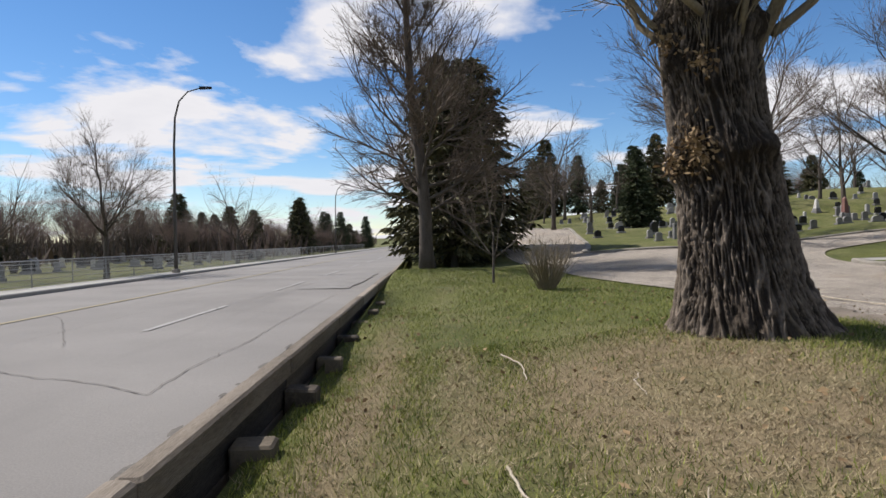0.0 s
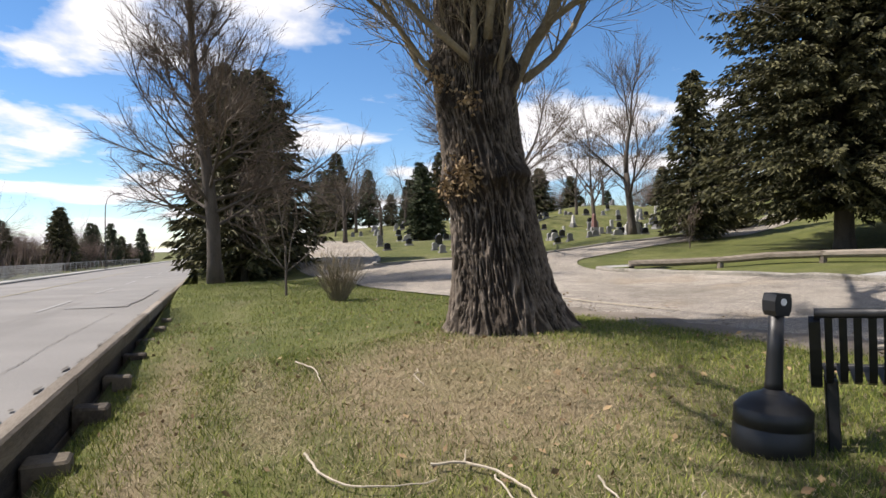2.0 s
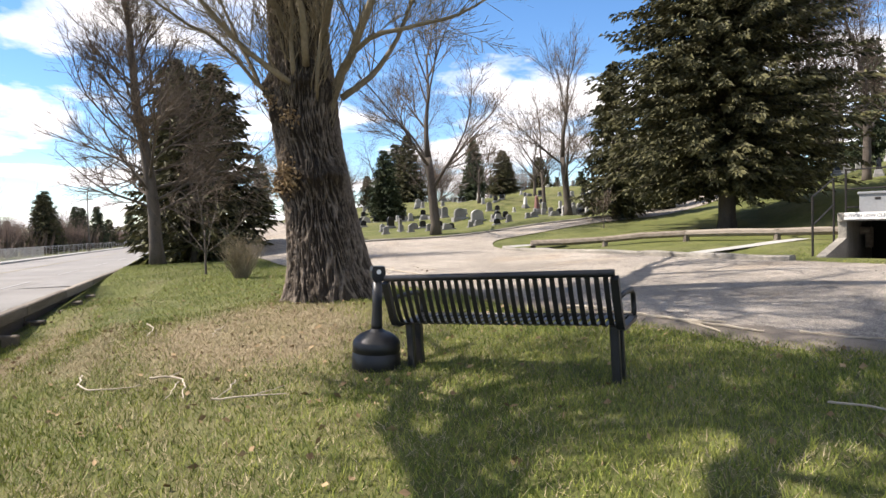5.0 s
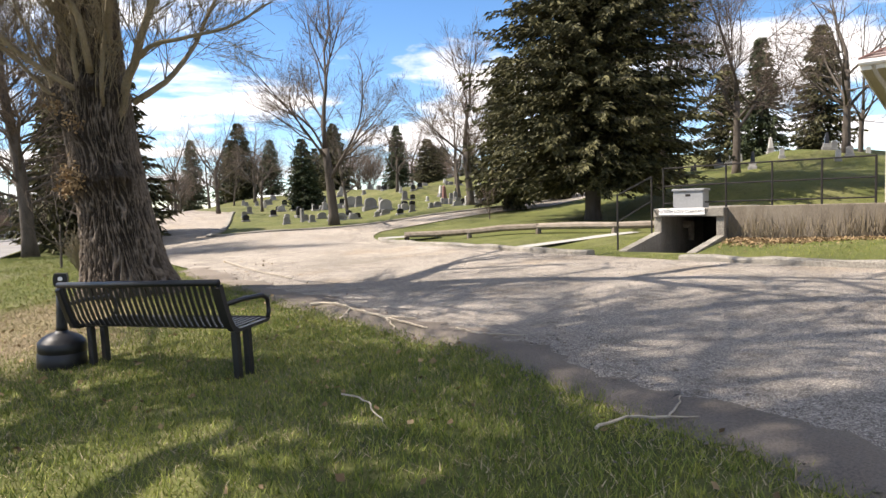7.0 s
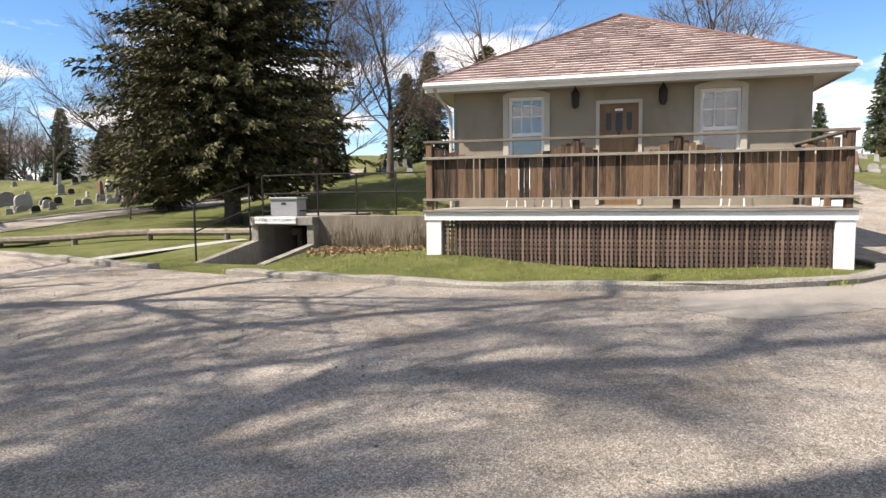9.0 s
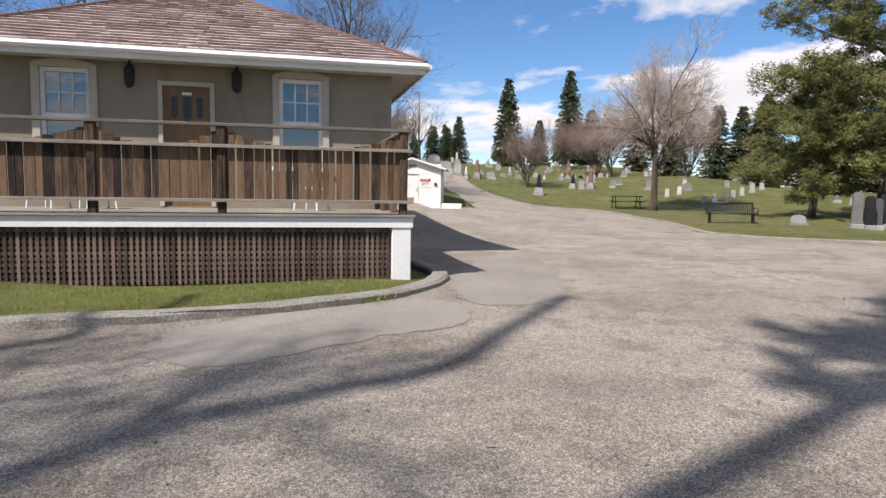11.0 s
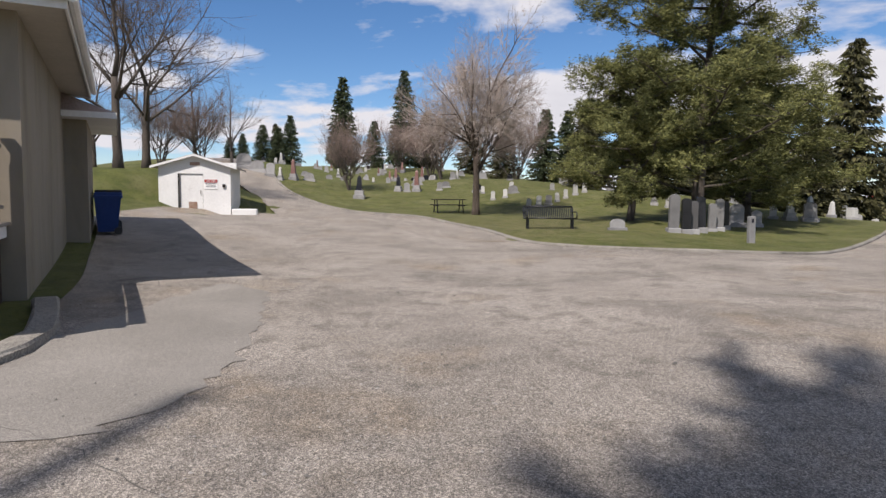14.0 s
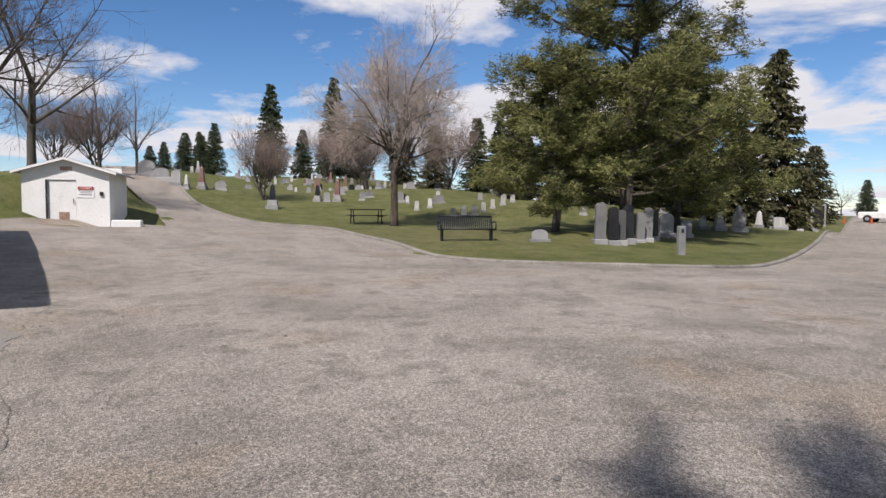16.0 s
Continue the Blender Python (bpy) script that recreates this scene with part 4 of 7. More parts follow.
copy_thing(ch, HX @ pose(1.5, 2.4, 1.496, 0, 0, -20))
copy_thing(ch, HX @ pose(5.9, 2.2, 1.496, 0, 0, 60))

# ---------------------------------------------------------------- low passage beside the house
under = thing("low_passage", "concrete passage mouth sinking under the lawn", "underpass", HX)
part("left_jamb", Shape().bevelled(-5.1, 2.2, -1.3, -4.92, 6.0, 1.28, .01), M_concrete, under)
part("right_jamb", Shape().bevelled(-3.62, 2.2, -1.3, -3.44, 6.0, 1.28, .01), M_concrete, under)
part("lintel", Shape().bevelled(-5.1, 2.14, 1.1, -3.44, 6.0, 1.3, .01), M_concrete, under)
part("ramp_floor", Shape().hexa([(-4.92, -.1, .1), (-3.62, -.1, .1), (-3.62, 6, -.75), (-4.92, 6, -1.2)], [(-4.92, -.1, .38), (-3.62, -.1, .38), (-3.62, 6, -1.0), (-4.92, 6, -1.0)]), M_concrete, under)
# Added near-black end wall stands in for the dark depth of the passage.
part("back_wall", Shape().box(-4.92, 5.8, -1.3, -3.62, 5.95, 1.1), M_dark, under)
part("wing_wall", Shape().hexa([(-5.1, -.1, -.4), (-4.92, -.1, -.4), (-4.92, 2.2, -.6), (-5.1, 2.2, -.6)], [(-5.1, -.1, .42), (-4.92, -.1, .42), (-4.92, 2.2, .72), (-5.1, 2.2, .72)]), M_concrete, under)
part("wing_wall", Shape().hexa([(-3.62, -.1, -.4), (-3.44, -.1, -.4), (-3.44, 2.2, -.6), (-3.62, 2.2, -.6)], [(-3.62, -.1, .40), (-3.44, -.1, .40), (-3.44, 2.2, .64), (-3.62, 2.2, .64)]), M_concrete, under)
part("side_wall", Shape().bevelled(-3.44, 2.5, .2, -.3, 2.7, 1.32, .012), M_stained, under, "brown-stained concrete wall")
sign = part("clearance_sign", Shape().bevelled(-4.96, 2.11, 1.14, -3.86, 2.135, 1.3, .003), M_sign, under, "white sign reading caution low clearance")
tx = bpy.data.curves.new("lettering", "FONT")
tx.body, tx.size, tx.align_x, tx.align_y, tx.extrude = "CAUTION LOW CLEARANCE", .098, "CENTER", "CENTER", .001
tx.materials.append(M_ink)
to = new("lettering", tx)
to.parent = sign
to.matrix_local = pose(-4.41, 2.107, 1.22, 90, 0, 0)
cab = thing("utility_cabinet", "pale grey painted steel utility cabinet on the lintel", "cabinet", HX @ pose(-4.35, 2.7, 1.3))
part("body", Shape().bevelled(-.36, -.25, 0, .36, .25, .42, .01), M_steel, cab)
part("lid", Shape().bevelled(-.39, -.28, .42, .39, .28, .47, .01), M_steel, cab)
part("plate", Shape().box(-.06, -.256, .28, .06, -.25, .34), M_iron, cab)


def railing(line, heights, name, label):
    """Iron railing through posts given by place and foot height."""
    r = thing(name, label, "railing", HX)
    for (a, b, z) in line:
        part("post", Shape().tube([(a, b, z - .3), (a, b, z + heights[-1] + .02)], .024, 6), M_iron, r)
    for (a, b, z), (c, d, e) in zip(line, line[1:]):
        for h in heights:
            part("rail", Shape().tube([(a, b, z + h), (c, d, e + h)], .018, 6), M_iron, r)
    return r


railing([(-5.2, .1, .4), (-5.2, 2.3, .85)], (.65, 1.25), "iron_handrail", "black iron handrail beside the passage ramp")
railing([(-5.0, 2.6, 1.3), (-3.5, 2.6, 1.32), (-2.5, 2.62, 1.32), (-1.5, 2.62, 1.32), (-.5, 2.62, 1.32)], (.12, .55, 1.0), "iron_fence", "black iron fence along the concrete wall")
# log rail along the lawn
logs = thing("log_rail", "low grey log rail on short posts in the lawn", "log rail")
LR = [(10.9, 17.6), (12.3, 15.4), (13.6, 13.2), (14.9, 11.2), (16.2, 9.6)]
for i, p in enumerate(LR):
    z = gzf(*p)
    part("post", Shape().tube([(p[0], p[1], z - .2), (p[0], p[1], z + .3)], .09, 8), M_timber, logs)
    if i:
        q = LR[i - 1]
        part("log", Shape().tube([(q[0], q[1], gzf(*q) + .22), ((p[0] + q[0]) / 2, (p[1] + q[1]) / 2, gzf((p[0] + q[0]) / 2, (p[1] + q[1]) / 2) + .23), (p[0], p[1], z + .22)], [.1, .11, .1], 8), M_timber, logs)

# ---------------------------------------------------------------- shed
shed = thing("shed", "small white painted masonry shed with a low gable roof", "shed", pose(40.5, 6.3, 1.0, 0, 0, -76))
SW, SD = 2.93, 3.4
part("front_wall", walling(0, SW, 0, 2.15, 0, .15, [(.85, 1.8, 0, 1.85)]), M_white, shed)
s = Shape()
s.v = [(0, 0, 2.15), (SW, 0, 2.15), (SW / 2, 0, 2.6), (0, .15, 2.15), (SW, .15, 2.15), (SW / 2, .15, 2.6)]
s.f = [(0, 1, 2), (5, 4, 3), (0, 2, 5, 3), (1, 4, 5, 2), (0, 3, 4, 1)]
part("gable", s, M_white, shed)
part("side_wall", Shape().box(0, .15, 0, .15, SD, 2.15), M_white, shed)
part("side_wall", Shape().box(SW - .15, .15, 0, SW, SD, 2.15), M_white, shed)
part("back_wall", Shape().box(.15, SD - .15, 0, SW - .15, SD, 2.5), M_white, shed)
for a, b in ((-.28, SW / 2), (SW + .28, SW / 2)):
    z0, z1 = 2.08, 2.62
    lo, hi = [(a, -.22, z0), (b, -.22, z1), (b, SD + .2, z1), (a, SD + .2, z0)], [(a, -.22, z0 + .07), (b, -.22, z1 + .07), (b, SD + .2, z1 + .07), (a, SD + .2, z0 + .07)]
    part("roof", Shape().hexa(lo, hi), M_shedroof, shed, "pale grey roof slope")
    part("barge_board", Shape().hexa([(a, -.25, z0 - .03), (b, -.25, z1 - .03), (b, -.221, z1 - .03), (a, -.221, z0 - .03)], [(a, -.25, z0 + .06), (b, -.25, z1 + .06), (b, -.221, z1 + .06), (a, -.221, z0 + .06)]), M_white, shed)
d = part("door", Shape().box(.87, .05, .03, 1.78, .1, 1.83), M_white, shed, "white steel door with a rusty kick area")
part("hinge_strip", Shape().box(.78, -.02, .05, .85, .0, 1.85), M_dark, d)
part("rust_panel", Shape().bevelled(1.2, .035, .35, 1.55, .05, .65, .004), M_rust, d)
part("rust_panel", Shape().bevelled(1.0, .04, .08, 1.7, .05, .3, .004), M_rust, d)
part("latch", Shape().tube([(1.7, .04, .95), (1.7, 0, .98), (1.7, 0, 1.12), (1.7, .04, 1.15)], .012, 6), M_iron, d)
sg = part("warning_sign", Shape().box(1.85, -.02, 1.2, 2.4, -.004, 1.62), M_sign, shed, "white warning sign with a red head")
part("sign_head", Shape().box(1.86, -.026, 1.48, 2.39, -.02, 1.61), M_redpaint, sg)
tx = bpy.data.curves.new("lettering", "FONT")
tx.body, tx.size, tx.align_x, tx.align_y, tx.extrude = "DANGER", .1, "CENTER", "CENTER", .001
tx.materials.append(M_sign)
to = new("lettering", tx)
to.parent = sg
to.matrix_local = pose(2.125, -.029, 1.545, 90, 0, 0)
for k, w in enumerate((.46, .4, .44)):
    part("text_bar", Shape().box(2.125 - w / 2, -.024, 1.43 - k * .07, 2.125 + w / 2, -.02, 1.455 - k * .07), M_ink, sg)
part("vent", Shape().box(1.28, -.02, 2.2, 1.68, 0, 2.34), M_rust, shed, "small rusty louvred vent")
part("switch_box", Shape().bevelled(2.6, -.07, 1.28, 2.72, 0, 1.42, .01), M_iron, shed)
lone("shed_slab", Shape().bevelled(-2.6, -1.15, -.35, SW + 1.4, -.05, -.02, .03), M_paleconc, "raised concrete slab before the shed", "slab", kind="structure", at=pose(40.5, 6.3, 1.0, 0, 0, -76))
lone("white_block", Shape().bevelled(SW + .05, -.1, -.2, SW + 1.1, .35, .36, .03), M_white, "low white painted concrete block beside the shed", "block", at=pose(40.5, 6.3, 1.0, 0, 0, -76))
lone("low_kerb_wall", Shape().bevelled(-4.5, -.4, -.3, -.3, -.1, .3, .03), M_concrete, "low concrete wall beside the shed", "low wall", kind="structure", at=pose(40.5, 6.3, 1.0, 0, 0, -76))


def wheelie_bin(m, mat, label):
    b = thing("wheelie_bin", label, "bin", m, "bins beside the house")
    part("body", Shape().hexa([(-.2, -.25, .08), (.2, -.25, .08), (.2, .2, .08), (-.2, .2, .08)], [(-.27, -.32, .95), (.27, -.32, .95), (.27, .3, .95), (-.27, .3, .95)]), mat, b)
    part("lid", Shape().bevelled(-.29, -.35, .95, .29, .34, 1.04, .03), mat, b)
    for x in (-.22, .22):
        part("wheel", Shape().tube([(x - .03, .22, .1), (x + .03, .22, .1)], .1, 12), M_plastic, b)


for k, (mt, lb) in enumerate(((M_blue, "blue plastic wheelie bin against the house wall"), (M_blue, "blue plastic wheelie bin beside another bin"), (M_plastic, "black plastic wheelie bin against the house wall"))):
    x, y = hxy(8.45, 12.5 + .75 * k)
    wheelie_bin(pose(x, y, gzf(x, y) + .03, 0, 0, -150), mt, lb)

# ---------------------------------------------------------------- bench and ash stand
def park_bench(m, length, label, group=""):
    """A black strap-steel bench: straps run up the back and along the seat."""
    b = thing("park_bench", label, "bench", m, group)
    h = length / 2
    part("top_tube", Shape().tube([(-h, -.1, .84), (h, -.1, .84)], .03, 10), M_black, b, smooth=True)
    part("seat_edge", Shape().tube([(-h, .5, .43), (h, .5, .43)], .025, 8), M_black, b, smooth=True)
    n = int(length / .072)
    st = Shape()
    prof = [(-.1, .82), (-.06, .66), (-.01, .5), (.03, .43), (.08, .41), (.25, .42), (.5, .44)]
    for p, q in zip(prof, prof[1:]):
        st.hexa([(-.02, p[0], p[1] - .005), (.02, p[0], p[1] - .005), (.02, p[0] + .004, p[1] + .005), (-.02, p[0] + .004, p[1] + .005)],
                [(-.02, q[0], q[1] - .005), (.02, q[0], q[1] - .005), (.02, q[0] + .004, q[1] + .005), (-.02, q[0] + .004, q[1] + .005)])
    sm = st.mesh("strap", M_black)
    for k in range(n):
        o = part("strap", sm, None, b)
        o.location = (-h + .07 + k * (length - .14) / (n - 1), 0, 0)
    for x in (-h, h):
        f = Shape()
        for p, q in zip(prof, prof[1:]):
            f.hexa([(x - .03, p[0] - .02, p[1] - .03), (x + .03, p[0] - .02, p[1] - .03), (x + .03, p[0] + .02, p[1] + .0), (x - .03, p[0] + .02, p[1] + .0)],
                   [(x - .03, q[0] - .02, q[1] - .03), (x + .03, q[0] - .02, q[1] - .03), (x + .03, q[0] + .02, q[1] + .0), (x - .03, q[0] + .02, q[1] + .0)])
        part("end_frame", f, M_black, b)
        part("armrest", Shape().tube([(x, -.05, .64), (x, .2, .66), (x, .44, .66), (x, .52, .62), (x, .53, .5), (x, .5, .42)], .022, 8), M_black, b, smooth=True)
        s_ = 1 if x > 0 else -1
        part("leg", Shape().bevelled(x - .035 - s_ * .08, .12, -.1, x + .035 - s_ * .08, .18, .42, .008), M_black, b)
        part("leg", Shape().bevelled(x - .035 - s_ * .08, .27, -.1, x + .035 - s_ * .08, .33, .42, .008), M_black, b)
    return b


A_ = math.degrees(math.atan2(-1.5, 1.402))
bench = park_bench(pose(2.908, 2.637, .04, 0, -1.95, A_) @ Matrix.Translation((0, .1, 0)), 2.05, "black slatted steel bench on the lawn facing the drive")
park_bench(pose(37.4, -9.8, gzf(37.4, -9.8) - .05, 0, 0, 99), 1.8, "black slatted steel bench on the lawn by the lot")
ash = thing("ash_stand", "black plastic smokers' ash stand beside the bench", "ash stand", pose(2.14, 3.68, -.02, 1.5, 2.5, 0))
part("base", Shape().lathe([(.222, 0), (.23, .02), (.226, .15), (.219, .158), (.219, .168), (.225, .176), (.222, .262), (.212, .272), (.19, .3), (.15, .33), (.1, .352), (.07, .362), (.056, .38)], 36), M_plastic, ash, smooth=True)
part("stem", Shape().lathe([(.056, .37), (.052, .42), (.047, .6), (.045, .84)], 18), M_plastic, ash, smooth=True)
s = Shape()
ring = [(.046, .0), (.062, .03), (.066, .09), (.054, .135), (-.054, .135), (-.066, .09), (-.062, .03), (-.046, .0)]
s.v = [(x, -.05, .83 + z) for x, z in ring] + [(x, .05, .83 + z) for x, z in ring]
s.f = [tuple(range(8)), tuple(reversed(range(8, 16)))] + [(i, i + 8, (i + 1) % 8 + 8, (i + 1) % 8) for i in range(8)]
part("head", s, M_plastic, ash)
# White disc painted in for light through the hole; the head is solid.
part("opening", Shape().tube([(0, -.054, .915), (0, -.049, .915)], .022, 12), M_sign, ash, "white disc standing in for light through a round hole")

# picnic table in the far graves
def picnic_table(m):
    t = thing("picnic_table", "dark iron-framed picnic table on the grass", "table", m)
    part("tabletop", Shape().bevelled(-.9, -.36, .7, .9, .36, .75, .01), M_iron, t)
    for y in (-.7, .7):
        part("seat", Shape().bevelled(-.9, y - .13, .42, .9, y + .13, .46, .01), M_iron, t)
    for x in (-.7, .7):
        part("frame", Shape().tube([(x, -.75, .4), (x, .75, .4)], .03, 6).tube([(x, -.3, .7), (x, -.55, 0)], .03, 6).tube([(x, .3, .7), (x, .55, 0)], .03, 6), M_iron, t)


picnic_table(pose(48.9, -5.6, gzf(48.9, -5.6), 0, 0, 105))

# ---------------------------------------------------------------- trees
def rot_about(v, axis, ang):
    return Matrix.Rotation(ang, 3, axis) @ v


def grow(rs, thick, thin, p, d, length, r, level, depth, spread, up, kids):
    """A limb and, from it, smaller limbs down to twigs."""
    n = 4 if level < 2 else (3 if level < 4 else 2)
    path, radii = [p.copy()], [r]
    tip = r * (0.42 if level == 1 else 0.55 if level < depth else 0.35)
    for i in range(n):
        d = (d + Vector((rs.gauss(0, .12), rs.gauss(0, .12), rs.gauss(0, .08) + up))).normalized()
        p = p + d * (length / n)
        path.append(p.copy())
        radii.append(r + (tip - r) * (i + 1) / n)
    if level >= 4:
        thin.ribbon(path, [max(q, .0035) for q in radii])
    else:
        (thick if level < 3 else thin).tube(path, radii, 8 if level == 0 else (6 if level == 1 else (4 if level == 2 else 3)), cap=level < 2)
    if level >= depth:
        return
    for k in range(kids[min(level, len(kids) - 1)]):
        f = rs.uniform(.3, 1.0) if level else rs.uniform(.35, 1.0)
        i = min(n - 1, int(f * n))
        q = path[i].lerp(path[i + 1], f * n - i)
        ax = d.orthogonal().normalized()
        ax = rot_about(ax, d, rs.uniform(0, 6.283))
        nd = rot_about(d, ax, radians(rs.uniform(*spread)))
        rr = radii[i] * rs.uniform(.42, .68)
        grow(rs, thick, thin, q, nd, length * rs.uniform(.5, .78) * (1.15 - .4 * f), max(rr, .004), level + 1, depth, spread, up, kids)
    if level > 0:
        grow(rs, thick, thin, path[-1], d, length * .6, radii[-1], level + 1, depth, spread, up, kids)


def bare_tree(seed, height, r, kids, spread, up, bark, twig, label, trunk_frac=.38, depth=5, lean=(0, 0), stems=1, minr=.004):
    rs = random.Random(seed)
    t = thing("bare_tree", label, "tree", pose(0, 0, -500))
    thick, thin = Shape(), Shape()
    for k in range(stems):
        a = rs.uniform(0, 6.28)
        tilt = .12 if stems == 1 else .32
        d = Vector((lean[0] + math.cos(a) * tilt * (stems > 1), lean[1] + math.sin(a) * tilt * (stems > 1), 1)).normalized()
        base = Vector((math.cos(a) * r * .8 * (stems > 1), math.sin(a) * r * .8 * (stems > 1), -.25))
        path, radii = [base], [r * 1.35]
        H = height * trunk_frac * rs.uniform(.9, 1.1)
        p = base.copy()
        for i in range(5):
            p = p + d * (H / 5)
            d = (d + Vector((rs.gauss(0, .04), rs.gauss(0, .04), .03))).normalized()
            path.append(p.copy())
            radii.append(r * (1.0 - .07 * (i + 1)))
        thick.tube(path, radii, 12)
        for j in range(kids[0]):
            f = rs.uniform(.55, 1)
            i = min(4, int(f * 5))
            q = path[i].lerp(path[i + 1], f * 5 - i)
            b = 6.283 * (j + rs.uniform(-.3, .3)) / kids[0]
            nd = Vector((math.cos(b), math.sin(b), rs.uniform(.45, 1.3))).normalized()
            grow(rs, thick, thin, q, nd, height * rs.uniform(.26, .36), radii[i] * rs.uniform(.4, .6), 1, depth, spread, up, kids[1:])
        grow(rs, thick, thin, path[-1], d, height * .36, radii[-1] * .85, 1, depth, spread, up, kids[1:])
    part("trunk", thick, bark, t, smooth=True)
    part("crown", thin, twig, t, "leafless crown of fine twigs")
    return t


def leader_tree(seed, height, r, limbs, reach, low, bark, twig, label):
    """A leafless tree whose trunk runs on to the top, with limbs all the way up."""
    rs = random.Random(seed)
    t = thing("bare_tree", label, "tree", pose(0, 0, -500))
    thick, thin = Shape(), Shape()
    path, radii, p, n = [Vector((0, 0, -.25))], [r * 1.4], Vector((0, 0, -.25)), 10
    d = Vector((0, 0, 1))
    for i in range(n):
        d = (d + Vector((rs.gauss(0, .05), rs.gauss(0, .05), .12))).normalized()
        p = p + d * (height * .8 / n)
        path.append(p.copy())
        radii.append(r * (1 - .075 * (i + .5)))
    thick.tube(path, radii, 12)
    for k in range(limbs):
        f = low + (1 - low) * (k + rs.random()) / limbs
        i = min(n - 1, int(f * n))
        a = k * 2.4 + rs.uniform(-.5, .5)
        g = (f - low) / (1 - low)
        nd = Vector((math.cos(a), math.sin(a), .15 + 1.5 * g + rs.uniform(-.15, .35))).normalized()
        L = reach * (.6 + .4 * math.sin(math.pi * min(1, g * 1.2 + .2))) * (1 - .3 * g) * rs.uniform(.6, 1.0)
        grow(rs, thick, thin, path[i].lerp(path[i + 1], f * n - i), nd, L * .62, max(.02, radii[i] * rs.uniform(.2, .38)), 2, 5, (20, 55), .06, (0, 0, 7, 6, 5))
    for k in range(3):
        nd = Vector((rs.gauss(0, .25), rs.gauss(0, .25), 1)).normalized()
        grow(rs, thick, thin, path[-1], nd, height * .16, radii[-1] * .7, 2, 5, (18, 45), .08, (0, 0, 7, 6, 5))
    part("trunk", thick, bark, t, smooth=True)
    part("crown", thin, twig, t, "leafless crown of fine twigs")
    return t


def sprays(rs, C, D, L, W, droop):
    """Many thin tapering needle sprays at places C along D."""
    n = len(C)
    side = np.cross(D, rs.normal(size=(n, 3)))
    side /= np.linalg.norm(side, axis=1)[:, None] + 1e-9
    a = C
    b = C + D * (L * .45)[:, None] + side * W[:, None]
    c = C + D * L[:, None] + np.array([0, 0, -1.0]) * (L * droop)[:, None]
    d = C + D * (L * .45)[:, None] - side * W[:, None]
    v = np.stack([a, b, c, d], 1).reshape(-1, 3)
    idx = np.arange(n) * 4
    f = np.stack([idx, idx + 1, idx + 2, idx + 3], 1)
    s = Shape()
    s.v, s.f = v.tolist(), f.tolist()
    return s


def spruce(seed, height, radius, level_step, arms, per_arm, size, mat, label, power=.85, clear=.06, ragged=.25):
    """A conifer: whorls of drooping arms, each hung with needle sprays."""
    rs = np.random.default_rng(seed)
    t = thing("spruce_tree", label, "tree", pose(0, 0, -500))
    part("trunk", Shape().tube([(0, 0, -.3), (0, 0, .4), (0, 0, height * .5), (0, 0, height * .97)], [height * .026, height * .019, height * .011, .015], 9), M_bark2, t, smooth=True)
    C, D = [], []
    armshape = Shape()
    z = height * clear
    while z < height * .985:
        f = (z / height - clear) / (1 - clear)
        R = radius * (1 - f) ** power * min(1, .55 + f * 4) + .08
        for k in range(max(4, int(arms * (.45 + .55 * (1 - f))))):
            a = rs.uniform(0, 6.283)
            L = R * (1 + rs.normal() * ragged * .6)
            if L < .05:
                continue
            ca, sa = math.cos(a), math.sin(a)
            rise = .22 * (f - .35) * L
            m = max(3, int(per_arm * L / radius) + 2)
            u = np.linspace(.12, 1, m)
            sag = rise * u - .22 * L * u ** 2 * (1 - f * .6) + .1 * L * u ** 4
            P = np.stack([ca * L * u, sa * L * u, z + sag + rs.normal(size=m) * .03], 1)
            if R > .5 and rs.random() < .5:
                armshape.tube([(0, 0, z), tuple(P[m // 2]), tuple(P[-1])], [.03, .02, .006], 3, False)
            for sgn in (-1.0, 0.0, 1.0):
                ang = a + sgn * (0.75 + rs.normal(size=m) * .25)
                dirs = np.stack([np.cos(ang), np.sin(ang), rs.normal(size=m) * .25 - .12], 1)
                C.append(P + rs.normal(size=(m, 3)) * .04)
                D.append(dirs / np.linalg.norm(dirs, axis=1)[:, None])
        z += level_step * (1.0 - .4 * f) * rs.uniform(.8, 1.2)
    C, D = np.concatenate(C), np.concatenate(D)
    n = len(C)
    part("crown", sprays(rs, C, D, size * rs.uniform(.6, 1.3, n), size * .16 * rs.uniform(.7, 1.4, n), .25), mat, t, "dense drooping needle branches")
    part("inner_wood", armshape, M_bark2, t)
    return t


